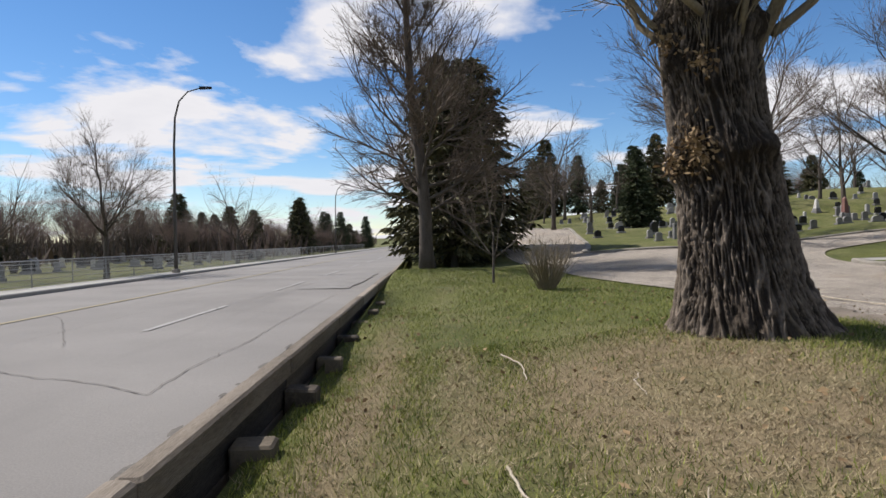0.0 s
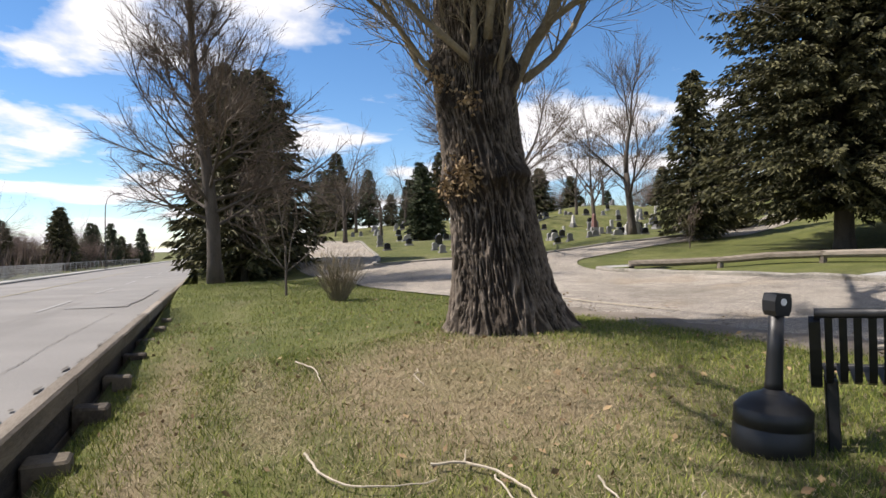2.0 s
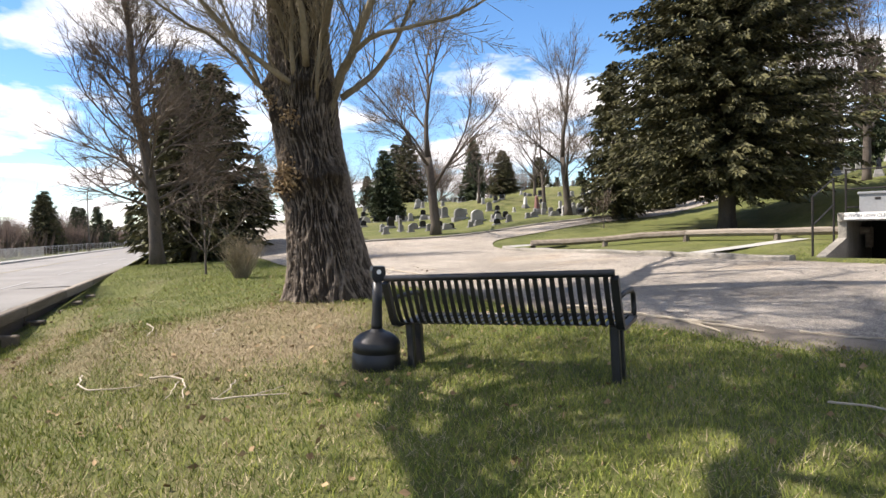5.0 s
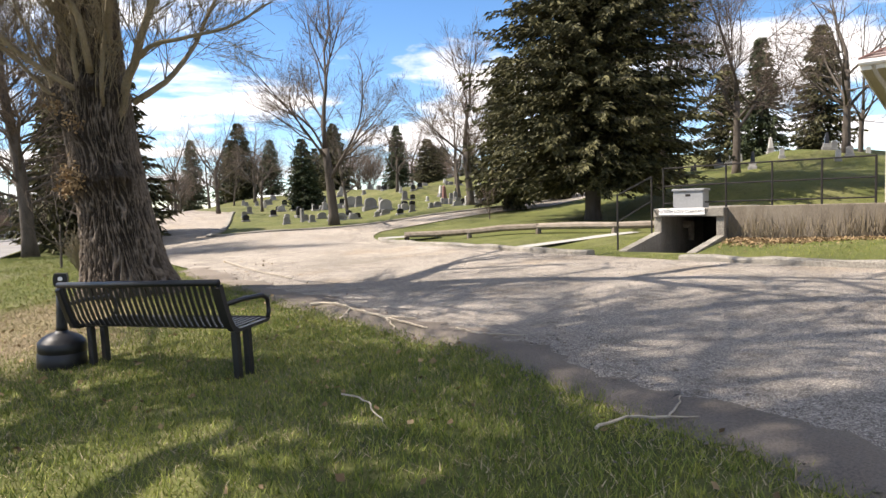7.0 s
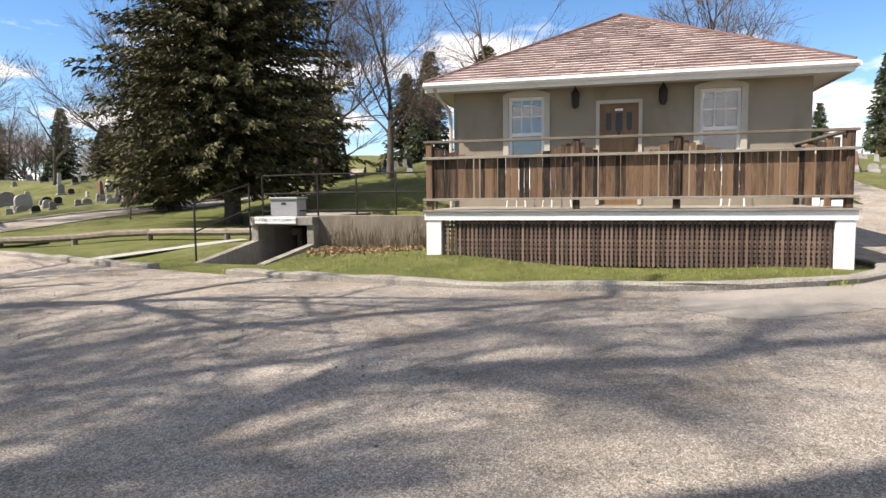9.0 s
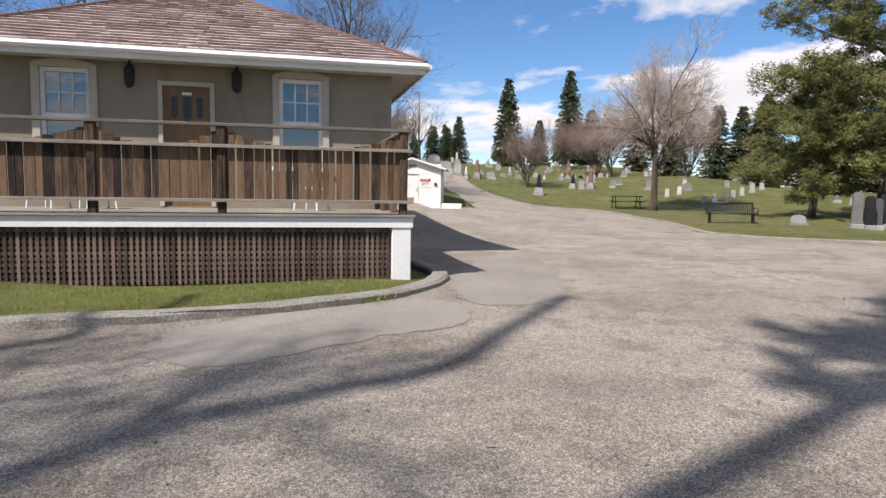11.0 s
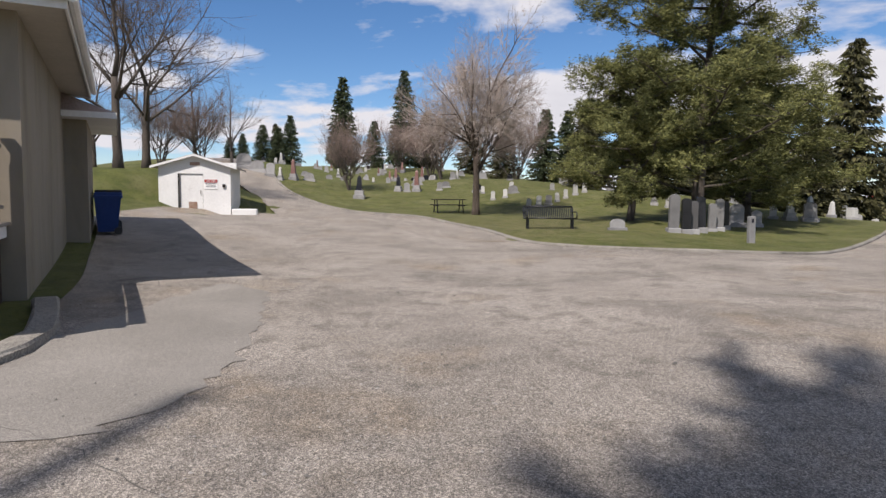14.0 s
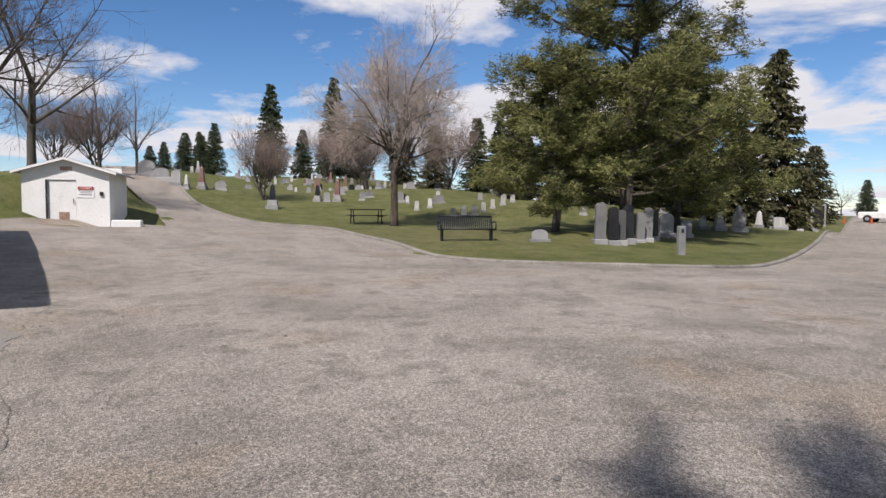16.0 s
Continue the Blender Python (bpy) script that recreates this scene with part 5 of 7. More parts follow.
def pine(seed, height, limbs, label):
    """A spreading pine: crooked limbs that carry tufts of long needles."""
    rs = random.Random(seed)
    nr = np.random.default_rng(seed)
    t = thing("pine_tree", label, "tree", pose(0, 0, -500))
    wood = Shape()
    path = [Vector((0, 0, -.3))]
    for i in range(8):
        path.append(path[-1] + Vector((rs.gauss(0, .1), rs.gauss(0, .1), (height + .3) / 8)))
    wood.tube(path, [height * .026 * (1 - .115 * i) for i in range(9)], 10)
    tufts = []
    for k in range(limbs):
        f = .14 + .84 * (k / limbs) ** .95
        i = min(7, int(f * 8))
        q = path[i].lerp(path[i + 1], f * 8 - i)
        a = k * 2.4 + rs.uniform(-.4, .4)
        L = height * (.46 * math.sin(min(1, (1 - f) * 1.9 + .15) * 1.5)) * rs.uniform(.6, 1.1)
        d = Vector((math.cos(a), math.sin(a), rs.uniform(-.12, .35)))
        pts = [q]
        for j in range(4):
            d = (d + Vector((rs.gauss(0, .15), rs.gauss(0, .15), rs.gauss(.04, .1)))).normalized()
            pts.append(pts[-1] + d * L / 4)
        wood.tube(pts, [.07, .055, .04, .028, .014], 5, False)
        for j in range(int(3 + L * 1.9)):
            e = rs.uniform(.3, 1.03) * 4
            ii = min(3, int(e))
            c = pts[ii].lerp(pts[ii + 1], e - ii)
            off = Vector((rs.gauss(0, .34), rs.gauss(0, .34), rs.gauss(.12, .18))) * (.5 + .16 * L)
            wood.tube([c, c + off * .5, c + off], [.024, .016, .008], 3, False)
            for q in range(8):
                tufts.append(c + off + Vector((rs.gauss(0, .27), rs.gauss(0, .27), rs.gauss(.04, .15))))
    n = 34
    C = np.repeat(np.array([tuple(q) for q in tufts]), n, 0)
    D = nr.normal(size=(len(C), 3))
    D[:, 2] = np.abs(D[:, 2]) * .9 - .15
    D /= np.linalg.norm(D, axis=1)[:, None]
    C = C + nr.normal(size=C.shape) * .09
    part("trunk", wood, M_bark2, t, smooth=True)
    part("crown", sprays(nr, C, D, .21 * nr.uniform(.6, 1.3, len(C)), .016 * nr.uniform(.7, 1.5, len(C)), .15), M_pine, t, "clustered olive-green needle tufts")
    return t


def plant(tree, x, y, size=1.0, turn=0.0, wide=1.0, label=""):
    """A copy of a tree with its foot on the land."""
    o = copy_thing(tree, pose(x, y, (gzf(x, y) if x > -2.4 else float(max(road_z(y), -1.6)) - .03) - .05, 0, 0, turn) @ Matrix.Diagonal((size * wide, size * wide, size, 1)))
    if label:
        tagged(o, label)
    return o


def finish(tree):
    """Takes the pattern tree away once it has been copied."""
    for o in (*tree.children_recursive, tree):
        bpy.data.objects.remove(o)


# the great poplar beside the bench
GIRTH = ((-.3, .98), (0, .86), (.3, .735), (.6, .655), (.95, .605), (1.5, .545), (2.0, .535), (2.7, .515), (3.5, .50), (4.5, .45), (6.2, .38))
LEAN = ((-.3, .05), (0, 0), (.5, -.09), (1.0, -.16), (1.6, -.25), (2.1, -.33), (2.8, -.40), (3.6, -.46), (4.6, -.50), (6.2, -.55))


def between(rows, z):
    """The value at a height between two rows."""
    for (a, b), (c, d) in zip(rows, rows[1:]):
        if z <= c:
            return b + (d - b) * max(0, (z - a) / (c - a))
    return rows[-1][1]


def poplar_trunk():
    """The burled trunk, with interlaced bark ridges, and how proud each place stands."""
    s, proud = Shape(), []
    sides, rows, top = 520, 320, 6.2
    burls = ((4.45, 2.0, .13, .26), (3.7, 1.98, .11, .24), (5.1, 2.05, .12, .24), (3.1, 1.9, .08, .25), (3.6, 3.0, .09, .2), (4.2, 2.72, .06, .16), (3.2, 3.45, .12, .22), (5.4, 3.35, .13, .22), (4.6, 3.5, .09, .2), (4.2, .25, .07, .2))
    for j in range(rows + 1):
        z = -.25 + (top + .25) * j / rows
        base, off = between(GIRTH, z), between(LEAN, z)
        cx, cy = off * .945, off * -.33
        for k in range(sides):
            a = 2 * math.pi * k / sides
            ca, sa = math.cos(a), math.sin(a)
            warp = noise.noise(Vector((ca * 2.2, sa * 2.2, z * .9))) * .22
            cw, sw = math.cos(a + warp), math.sin(a + warp)
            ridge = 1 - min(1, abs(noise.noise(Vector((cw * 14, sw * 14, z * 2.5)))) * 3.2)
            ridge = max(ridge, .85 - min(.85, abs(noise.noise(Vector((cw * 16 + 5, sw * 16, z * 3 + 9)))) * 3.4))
            fine = noise.noise(Vector((ca * 34, sa * 34, z * 9)))
            r = base + .07 * ridge - .03 + .014 * fine + .035 * noise.noise(Vector((ca * 1.3, sa * 1.3, z * .8)))
            r += .16 * math.exp(-max(z, 0) / .28) * max(0, noise.noise(Vector((ca * 2.6, sa * 2.6, 7.7))))
            for ba, bz, bh, bw in burls:
                da = (a - ba + math.pi) % (2 * math.pi) - math.pi
                e = (da * .55 / bw) ** 2 + ((z - bz) / bw) ** 2
                if e < 4:
                    lump = math.exp(-e * 1.6)
                    r += bh * lump * (1 + .8 * noise.noise(Vector((ca * 8, sa * 8, z * 9))))
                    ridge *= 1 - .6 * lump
            s.v.append((cx + r * ca, cy + r * sa, z))
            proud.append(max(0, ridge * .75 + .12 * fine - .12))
    for j in range(rows):
        for k in range(sides):
            l = (k + 1) % sides
            s.f.append((j * sides + k, j * sides + l, (j + 1) * sides + l, (j + 1) * sides + k))
    return s, proud


poplar = thing("poplar_tree", "huge old poplar with deeply furrowed burled trunk beside the bench", "tree", pose(2.62, 8.44, .12))
shape, proud = poplar_trunk()
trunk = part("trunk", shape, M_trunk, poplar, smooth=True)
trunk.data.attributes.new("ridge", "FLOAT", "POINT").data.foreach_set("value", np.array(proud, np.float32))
rs = random.Random(11)


def bough(line, r0, r1, many, long, limb, fine, start=.2):
    """A limb along a line (across, towards the road, up) with shoots that rise from it."""
    pts = smooth_line([(.945 * a - .33 * b, -.33 * a - .945 * b, c) for a, b, c in line], .25)
    pts = [Vector(q) + Vector((rs.gauss(0, .012), rs.gauss(0, .012), rs.gauss(0, .012))) for q in pts]
    m = len(pts) - 1
    rr = [r0 + (r1 - r0) * (i / m) ** .8 for i in range(m + 1)]
    limb.tube(pts, rr, 9)
    for k in range(many):
        f = start + (1 - start) * (k + rs.random()) / many
        i = min(m - 1, int(f * m))
        d = (pts[i + 1] - pts[i]).normalized()
        d = rot_about(d, rot_about(d.orthogonal().normalized(), d, rs.uniform(0, 6.283)), radians(rs.uniform(25, 65)))
        d = (d + Vector((0, 0, .35))).normalized()
        grow(rs, limb, fine, pts[i], d, long * rs.uniform(.5, 1.1), max(.008, rr[i] * rs.uniform(.15, .35)), 3, 5, (18, 50), .09, (0, 0, 0, 6, 5))


limb, fine = Shape(), Shape()
for line, r0, r1, many, long in (([(-.05, .1, 2.95), (.14, .3, 3.4), (.42, .55, 3.85), (.75, .75, 4.5), (1.0, .85, 5.2), (1.15, .9, 6.2)], .085, .04, 22, 1.3),
                                 ([(.38, .5, 3.8), (.75, .75, 4.05), (1.3, .95, 4.12), (2.1, 1.1, 4.25), (2.8, 1.2, 4.6)], .05, .012, 18, .9),
                                 ([(.2, .1, 3.3), (.65, -.2, 3.7), (1.1, -.5, 4.4), (1.5, -.7, 5.4)], .06, .025, 16, 1.2),
                                 ([(-.42, .35, 3.4), (-.62, .62, 3.5), (-1.05, .85, 3.85), (-1.5, 1.0, 4.35), (-2.1, 1.1, 5.1), (-2.5, 1.1, 5.8)], .05, .025, 22, 1.2),
                                 ([(-.75, .2, 3.25), (-1.1, .35, 3.5), (-1.6, .5, 4.1), (-2.5, .6, 4.7), (-3.3, .6, 5.6)], .036, .016, 18, 1.1),
                                 ([(-.85, .0, 3.2), (-1.2, -.1, 3.6), (-1.6, -.3, 4.4), (-2.0, -.4, 5.4)], .05, .02, 14, 1.1),
                                 ([(-.5, .4, 3.4), (-.48, .6, 3.7), (-.45, .66, 4.4), (-.4, .7, 5.6)], .045, .025, 10, .8),
                                 ([(-.3, .5, 3.7), (-.25, .8, 4.3), (-.3, 1.3, 5.2), (-.2, 1.9, 6.4)], .06, .03, 22, 1.4),
                                 ([(.0, .45, 4.2), (.3, 1.0, 5.0), (.6, 1.7, 6.0), (.8, 2.3, 7.2)], .07, .03, 24, 1.5),
                                 ([(-.6, .4, 4.3), (-.9, 1.0, 5.2), (-1.1, 1.8, 6.2), (-1.2, 2.3, 7.4)], .06, .03, 22, 1.5),
                                 ([(-.15, .4, 3.2), (-.1, .55, 3.6), (.02, .6, 4.4), (.05, .65, 5.4)], .04, .018, 10, .8)):
    bough(line, r0, r1, many, long, limb, fine)
for k in range(46):
    a = rs.uniform(2.5, 5.6)
    z = rs.choice((rs.uniform(3.1, 3.9), rs.uniform(2.7, 3.4), rs.uniform(3.4, 4.8)))
    o = between(LEAN, z)
    grow(rs, limb, fine, Vector((o * .945 + .46 * math.cos(a), o * -.33 + .46 * math.sin(a), z)), Vector((math.cos(a) * .6, math.sin(a) * .6, rs.uniform(.4, 1.6))).normalized(), rs.uniform(.4, 1.0), .011, 3, 5, (16, 42), .14, (0, 0, 0, 4, 3))
part("limb", limb, M_limb, poplar, "pale olive side limbs", smooth=True)
part("fine_growth", fine, M_limb, poplar, "bare shoots")
limb, fine = Shape(), Shape()
for st, d, L, r in (((-.6, .1, 5.9), (-.25, -.15, 1), 5, .26), ((-.42, .1, 5.9), (.35, -.35, 1), 5, .26), ((-.5, .3, 5.9), (.1, .5, 1), 5, .24)):
    grow(rs, limb, fine, Vector(st), Vector(d).normalized(), L, r, 1, 5, (22, 55), .05, (5, 4, 4, 3))
part("upper_limb", limb, M_bark2, poplar, smooth=True)
part("upper_growth", fine, M_twig, poplar)
nr = np.random.default_rng(5)
C = np.concatenate([np.array([-.78, -.36, 2.02]) + nr.normal(size=(300, 3)) * np.array([.1, .12, .13]), np.array([-.9, -.1, 1.85]) + nr.normal(size=(100, 3)) * .09, np.array([-.95, -.1, 3.2]) + nr.normal(size=(90, 3)) * .09, np.array([-.7, -.42, 2.9]) + nr.normal(size=(60, 3)) * .07])
D = nr.normal(size=(len(C), 3)) + np.array([-.5, -.4, .1])
D /= np.linalg.norm(D, axis=1)[:, None]
part("dead_leaf_tuft", sprays(nr, C, D, nr.uniform(.05, .1, len(C)), nr.uniform(.012, .028, len(C)), .1), M_leaf, poplar, "tuft of dry orange-brown leaves")["kind"] = "stuff"

T1 = bare_tree(21, 10, .2, (6, 5, 5, 5, 5), (22, 60), .045, M_bark2, M_twig, "leafless broad tree with grey-brown twigs")
T2 = bare_tree(34, 10, .17, (4, 5, 5, 6, 5), (24, 62), .055, M_bark2, M_twig, "leafless slender tree with upswept branches", .32)
TY = bare_tree(14, 10, .23, (3, 4, 5, 6, 5), (22, 50), .05, M_bark2, M_twig, "leafless tree forking low into thick limbs", .34)
TP = bare_tree(9, 10, .24, (9, 6, 6, 7, 6), (25, 65), .035, M_bark, M_paletwig, "leafless tree with a dense crown of pale budding twigs", .36)
T4 = bare_tree(55, 10, .12, (5, 5, 5, 4, 3), (14, 40), .1, M_bark2, M_redtwig, "leafless many-stemmed tree with reddish twigs", .22, 5, (0, 0), 4)
T1L = bare_tree(23, 10, .2, (6, 5, 4, 3, 2), (22, 60), .045, M_bark2, M_twig, "leafless broad tree with grey-brown twigs")
T2L = bare_tree(36, 10, .17, (5, 5, 4, 3, 2), (24, 62), .055, M_bark2, M_twig, "leafless slender tree among the graves", .32)
SP1 = spruce(3, 10, 2.1, .28, 13, 8, .44, M_needle2, "tall narrow dark-green spruce")
SP2 = spruce(4, 10, 2.6, .30, 14, 9, .46, M_needle, "dark-green spruce with drooping branches", .8)
BIG = spruce(9, 17, 3.95, .25, 34, 36, .25, M_needle, "very large dense dark spruce with low branches on the lawn", .66, .09, .42)

plant(BIG, 17.5, 15.8, .98, 0, .92)
LT = leader_tree(61, 12.6, .23, 50, 4.5, .2, M_bark2, M_twig, "leafless roadside tree with a straight leader and dense twigs")
plant(LT, -1.2, 22.1, 1.0, 40)
plant(TP, 46.6, -7.1, 1.04, 140, .8)
for x, y, h, w in ((-.2, 27.1, .84, .95), (.9, 30.5, .9, 1.05), (-.6, 33, .8, 1.0), (-.9, 30.2, .92, .9)):
    plant(SP2, x, y, h, x * 90, w)
for x, y, h, k in ((6.17, 40.21, 0.73, T1L), (10.53, 26.9, 1.12, TY), (13.45, 35.65, 0.59, T2L), (18.52, 28.37, 0.96, TY), (21.54, 36.68, 0.85, T2L), (18.82, 41.53, 0.62, T1L), (22.51, 17.82, 1.18, T2), (26.31, 17.49, 1.1, T2), (33.4, 17.5, 1.01, T1L),
                   (56.1, 15, 1.4, T1L), (43.4, 9.7, 1.15, T1), (75.1, 20.2, .95, T1L), (27.12, 21.76, 0.6, T2L), (58.4, 1.7, .58, T4), (118.9, -76.2, .6, T1L),
                   (76, -10.6, .85, T4), (91.2, -1.4, .9, T4), (70, -4, .75, T4), (95, 3, .8, T4), (9.48, 44.62, 0.59, T1L), (3.71, 49.12, 0.72, T1L), (24.92, 44.62, 0.66, T1L), (33.74, 39.47, 0.81, T2L), (39.72, 21.16, 0.94, T2L), (6.54, 56.38, 0.73, T2L), (10.95, 60.79, 0.81, T1L), (15.36, 59.32, 0.66, T1L), (20.51, 62.26, 0.81, T2L), (27.12, 60.79, 0.73, T1L), (33, 53.44, 0.66, T1L), (38.88, 47.56, 0.66, T2L), (4.34, 65.2, 0.73, T1L), (58, 12, .6, T4), (62, 17, .7, T4), (66, 13, .8, T2L), (60, 21, .9, T1L), (54, 20, .55, T4)):
    plant(k, x, y, h, (x * 37 + y * 11) % 360)
for x, y, h, k, w in ((12.35, 43.81, 0.53, SP1, 1.2), (17.35, 54.83, 0.62, SP2, 1), (12.86, 44.4, 0.37, SP2, 1.2), (21.24, 48.44, 0.55, SP1, 1.0), (25.06, 51.01, 0.4, SP2, 1.4), (17.85, 23.1, 0.72, SP2, .8), (22.27, 26.02, 0.59, SP2, .9),
                      (35.87, 24.55, 0.77, SP1, .9), (26.39, 22.57, 0.46, SP2, 1), (45.2, 27.71, 0.88, SP2, .9), (38.88, 29.92, 0.73, SP2, 1), (30.06, 28.45, 0.59, SP1, 1.2), (124.8, 16.4, 1.55, SP1, .85), (108.6, 3.9, 1.45, SP1, .8), (112, 1, .9, SP2, 1.0),
                      (132, 39, .75, SP1, 1.1), (132.4, 36.7, .8, SP1, 1), (125.2, 30.5, .8, SP1, 1.2), (127.2, 28.8, .82, SP2, .8), (123, 27, .7, SP1, 1.2), (122, 24.7, .88, SP1, 1), (111.5, 8.8, .75, SP1, 1.1),
                      (85.8, -14.3, .9, SP1, 1), (87.7, -17, .92, SP1, 1), (75.7, -17.4, .85, SP2, .8), (61.2, -33.2, 1.32, SP2, .8), (76.9, -45.7, .75, SP2, 1.1), (128.5, -87.1, .66, SP1, 1.3), (64, -24, .5, SP2, 1.6), (70, -30, .9, SP1, 1.2), (58, -26, .6, SP2, 1.4),
                      (13.16, 65.2, 0.59, SP1, 1.1), (29.33, 59.32, 0.44, SP2, 1.1), (104, 12, .6, SP2, 1.0), (62, -20, .8, SP2, 1.1), (66, -25, .95, SP2, 1.0), (72, -21, .9, SP1, 1.2), (58, -29, .7, SP2, 1.2), (68, -16, .7, SP2, 1.1), (80, -24, .9, SP2, 1.2), (100, -6, .8, SP2, 1.0), (92, -10, .8, SP2, 1.0)):
    plant(k, x, y, h, (x * 53 + y * 17) % 360, w)
P1 = pine(6, 11, 46, "spreading olive-green pine among the graves")
P2 = pine(17, 9, 44, "broad low olive-green pine among the graves")
plant(P2, 40.5, -13.4, .72, 20, 1.05)
plant(P1, 40.6, -16.2, 1.02, 80, .95)
plant(P2, 46.6, -20.6, .85, 200, 1.3)
# the far line of trees behind the graves and beyond the road
rs = random.Random(73)
for k in range(46):
    a, r = radians(rs.uniform(52, 91)), rs.uniform(62, 105)
    tree = rs.choice((T1L, T2L, T4, T4, T1L, SP1, SP2))
    plant(tree, 3.2 + r * math.cos(a), -3.6 + r * math.sin(a), rs.uniform(.45, .85) * (1.1 if tree in (SP1, SP2) else 1), rs.uniform(0, 360), rs.uniform(.9, 1.3))
for k in range(34):
    tree = rs.choice((T4, T4, T1L, T2L, SP2))
    plant(tree, rs.uniform(-62, -17.5), rs.uniform(60, 210), rs.uniform(.45, .8), rs.uniform(0, 360), 1.2)
# across the road
for x, y, h, k in ((-17, 33, .74, T1), (-21, 31, .6, T2L), (-17, 54, .72, T1L), (-30, 60, .8, T1L), (-24, 74, .8, T1L), (-19, 90, .7, T1L), (-26, 40, .6, T4), (-40, 50, .9, T4), (-22, 105, .9, T1L), (-33, 38, .7, T4), (-28, 52, .6, T4), (-36, 66, .8, T4), (-25, 62, .55, T4), (-42, 44, .7, T4), (-22, 70, .5, T4), (-30, 46, .7, T1L), (-20, 80, .5, T4), (-26, 92, .7, T4), (-48, 56, .9, T4), (-34, 80, .8, T1L), (-18.5, 100, .5, T4), (-19, 118, .6, T1L), (-38, 34, .6, T4)):
    plant(k, x, y, h, (y * 29) % 360)
for x, y, h in ((-40, 52, .65), (-38, 56, .5), (-30, 75, .75), (-24, 84, .6), (-21, 98, .85), (-20, 112, .7), (-19, 125, .75), (-46, 62, .7), (-32, 88, .6), (-24, 140, .8), (-18, 160, .8), (-50, 70, .6), (-36, 48, .5)):
    plant(SP1 if y % 3 else SP2, x, y, h, y * 31 % 360, 1.2)
nr = np.random.default_rng(12)
C = np.concatenate([np.stack([nr.uniform(-120, -30, 9000), nr.uniform(20, 170, 9000), np.full(9000, -1.4)], 1), np.stack([nr.uniform(-34, -18, 3000), nr.uniform(60, 190, 3000), np.full(3000, -1.4)], 1)])
D = nr.normal(size=(len(C), 3)) * np.array([.3, .3, .2]) + np.array([0, 0, 1])
D /= np.linalg.norm(D, axis=1)[:, None]
lone("scrub", sprays(nr, C, D, nr.uniform(1.2, 4.2, len(C)), nr.uniform(.04, .16, len(C)), 0), M_far, "brownish leafless scrub in the distance", "scrub", kind="stuff")
# a tall tree behind the start of the walk, whose branches shade the lawn and the drive
shade_tree = thing("bare_tree", "tall leafless roadside tree shading the drive", "tree", pose(-1.95, .8, gzf(-1.95, .8)))
wood, twigs = Shape(), Shape()
rs = random.Random(91)
TRUNK = [(0, 0, -.3), (0, .1, 4), (.05, 0, 9), (.15, .1, 14), (.1, -.5, 19), (.3, -1.2, 23.5), (.3, -1.2, 28.5)]
BOUGHS = ((TRUNK[2:3] + [(0, 2.6, 10.2), (-.2, 5.6, 12), (.1, 5.9, 15.5), (.15, 5.7, 18), (.35, 5.5, 21.5), (1.1, 7, 24)], .2, 16, .7, 1.9, .45),
          ([(.1, .05, 10.5), (.1, 2, 12), (0, 3.1, 15.5), (-.3, 2.4, 19), (-.35, 2.4, 21), (-.6, 2.3, 23.2), (.3, 3.2, 27)], .24, 26, .8, 1.5, .3),
          ([(.05, .05, 8.4), (1.2, 2, 10), (1, 3.6, 12), (1.9, 3.4, 15), (1.7, 3.6, 18)], .14, 13, 1, 2.4, .6),
          ([(0, 0, 5.5), (.1, 1.4, 6.6), (.2, 2.5, 7.6), (.25, 3.1, 9), (.6, 3.6, 10.5), (.5, 4.7, 11.2)], .17, 24, 1, 1.6, .75),
          ([(.05, 0, 7), (.2, 1, 8.5), (.3, 1.7, 11), (.4, 1.5, 12.5)], .16, 24, 1, 1.7, .75),
          ([(0, .05, 4.6), (.1, 1.8, 5), (.15, 3.5, 5.8), (.6, 4.6, 7.4)], .13, 14, 1, 1.2, .7),
          ([(0, .1, 5), (-.3, 2.5, 5.6), (-.5, 4.8, 6.2), (-.2, 6, 7.5)], .13, 6, 1, 1.3, .75),
          (TRUNK[3:], .2, 40, 1, 1.1, 1.9))
wood.tube([Vector(q) for q in TRUNK[:4]], [.34, .26, .23, .18], 12)
for line, r, many, reach, long, stout in BOUGHS:
    line = [Vector(q) for q in line]
    bent = []
    for a, b in zip(line, line[1:]):
        bent += [a.lerp(b, f) + Vector((rs.gauss(0, .09), rs.gauss(0, .09), 0)) * (f > 0) for f in (0, .33, .67)]
    bent.append(line[-1])
    m = len(bent) - 1
    rr = [r * (1 - .55 * i / m) for i in range(m + 1)]
    wood.tube(bent, rr, 8)
    for k in range(many):
        f = (.28 if reach == 1 else .12) + (reach - .28) * (k + rs.random()) / many
        if r == .2 and reach == 1:
            f = .5 + .42 * f
        i = min(m - 1, int(f * m))
        d = (bent[i + 1] - bent[i]).normalized()
        d = rot_about(d, rot_about(d.orthogonal().normalized(), d, rs.uniform(0, 6.283)), radians(rs.uniform(25, 60)))
        grow(rs, wood, twigs, bent[i], d, rs.uniform(.75, 1.2) * long, rr[i] * rs.uniform(.75, 1.0) * stout, 2, 4 if stout > 1 else 5, (18, 50), .05, (0, 0, 6, 5, 5))
part("trunk", wood, M_bark2, shade_tree, smooth=True)
part("crown", twigs, M_twig, shade_tree, "leafless crown of fine twigs")
for k in (LT, TP, TY, T1, T2, T4, T1L, T2L, SP1, SP2, BIG, P1, P2):
    finish(k)

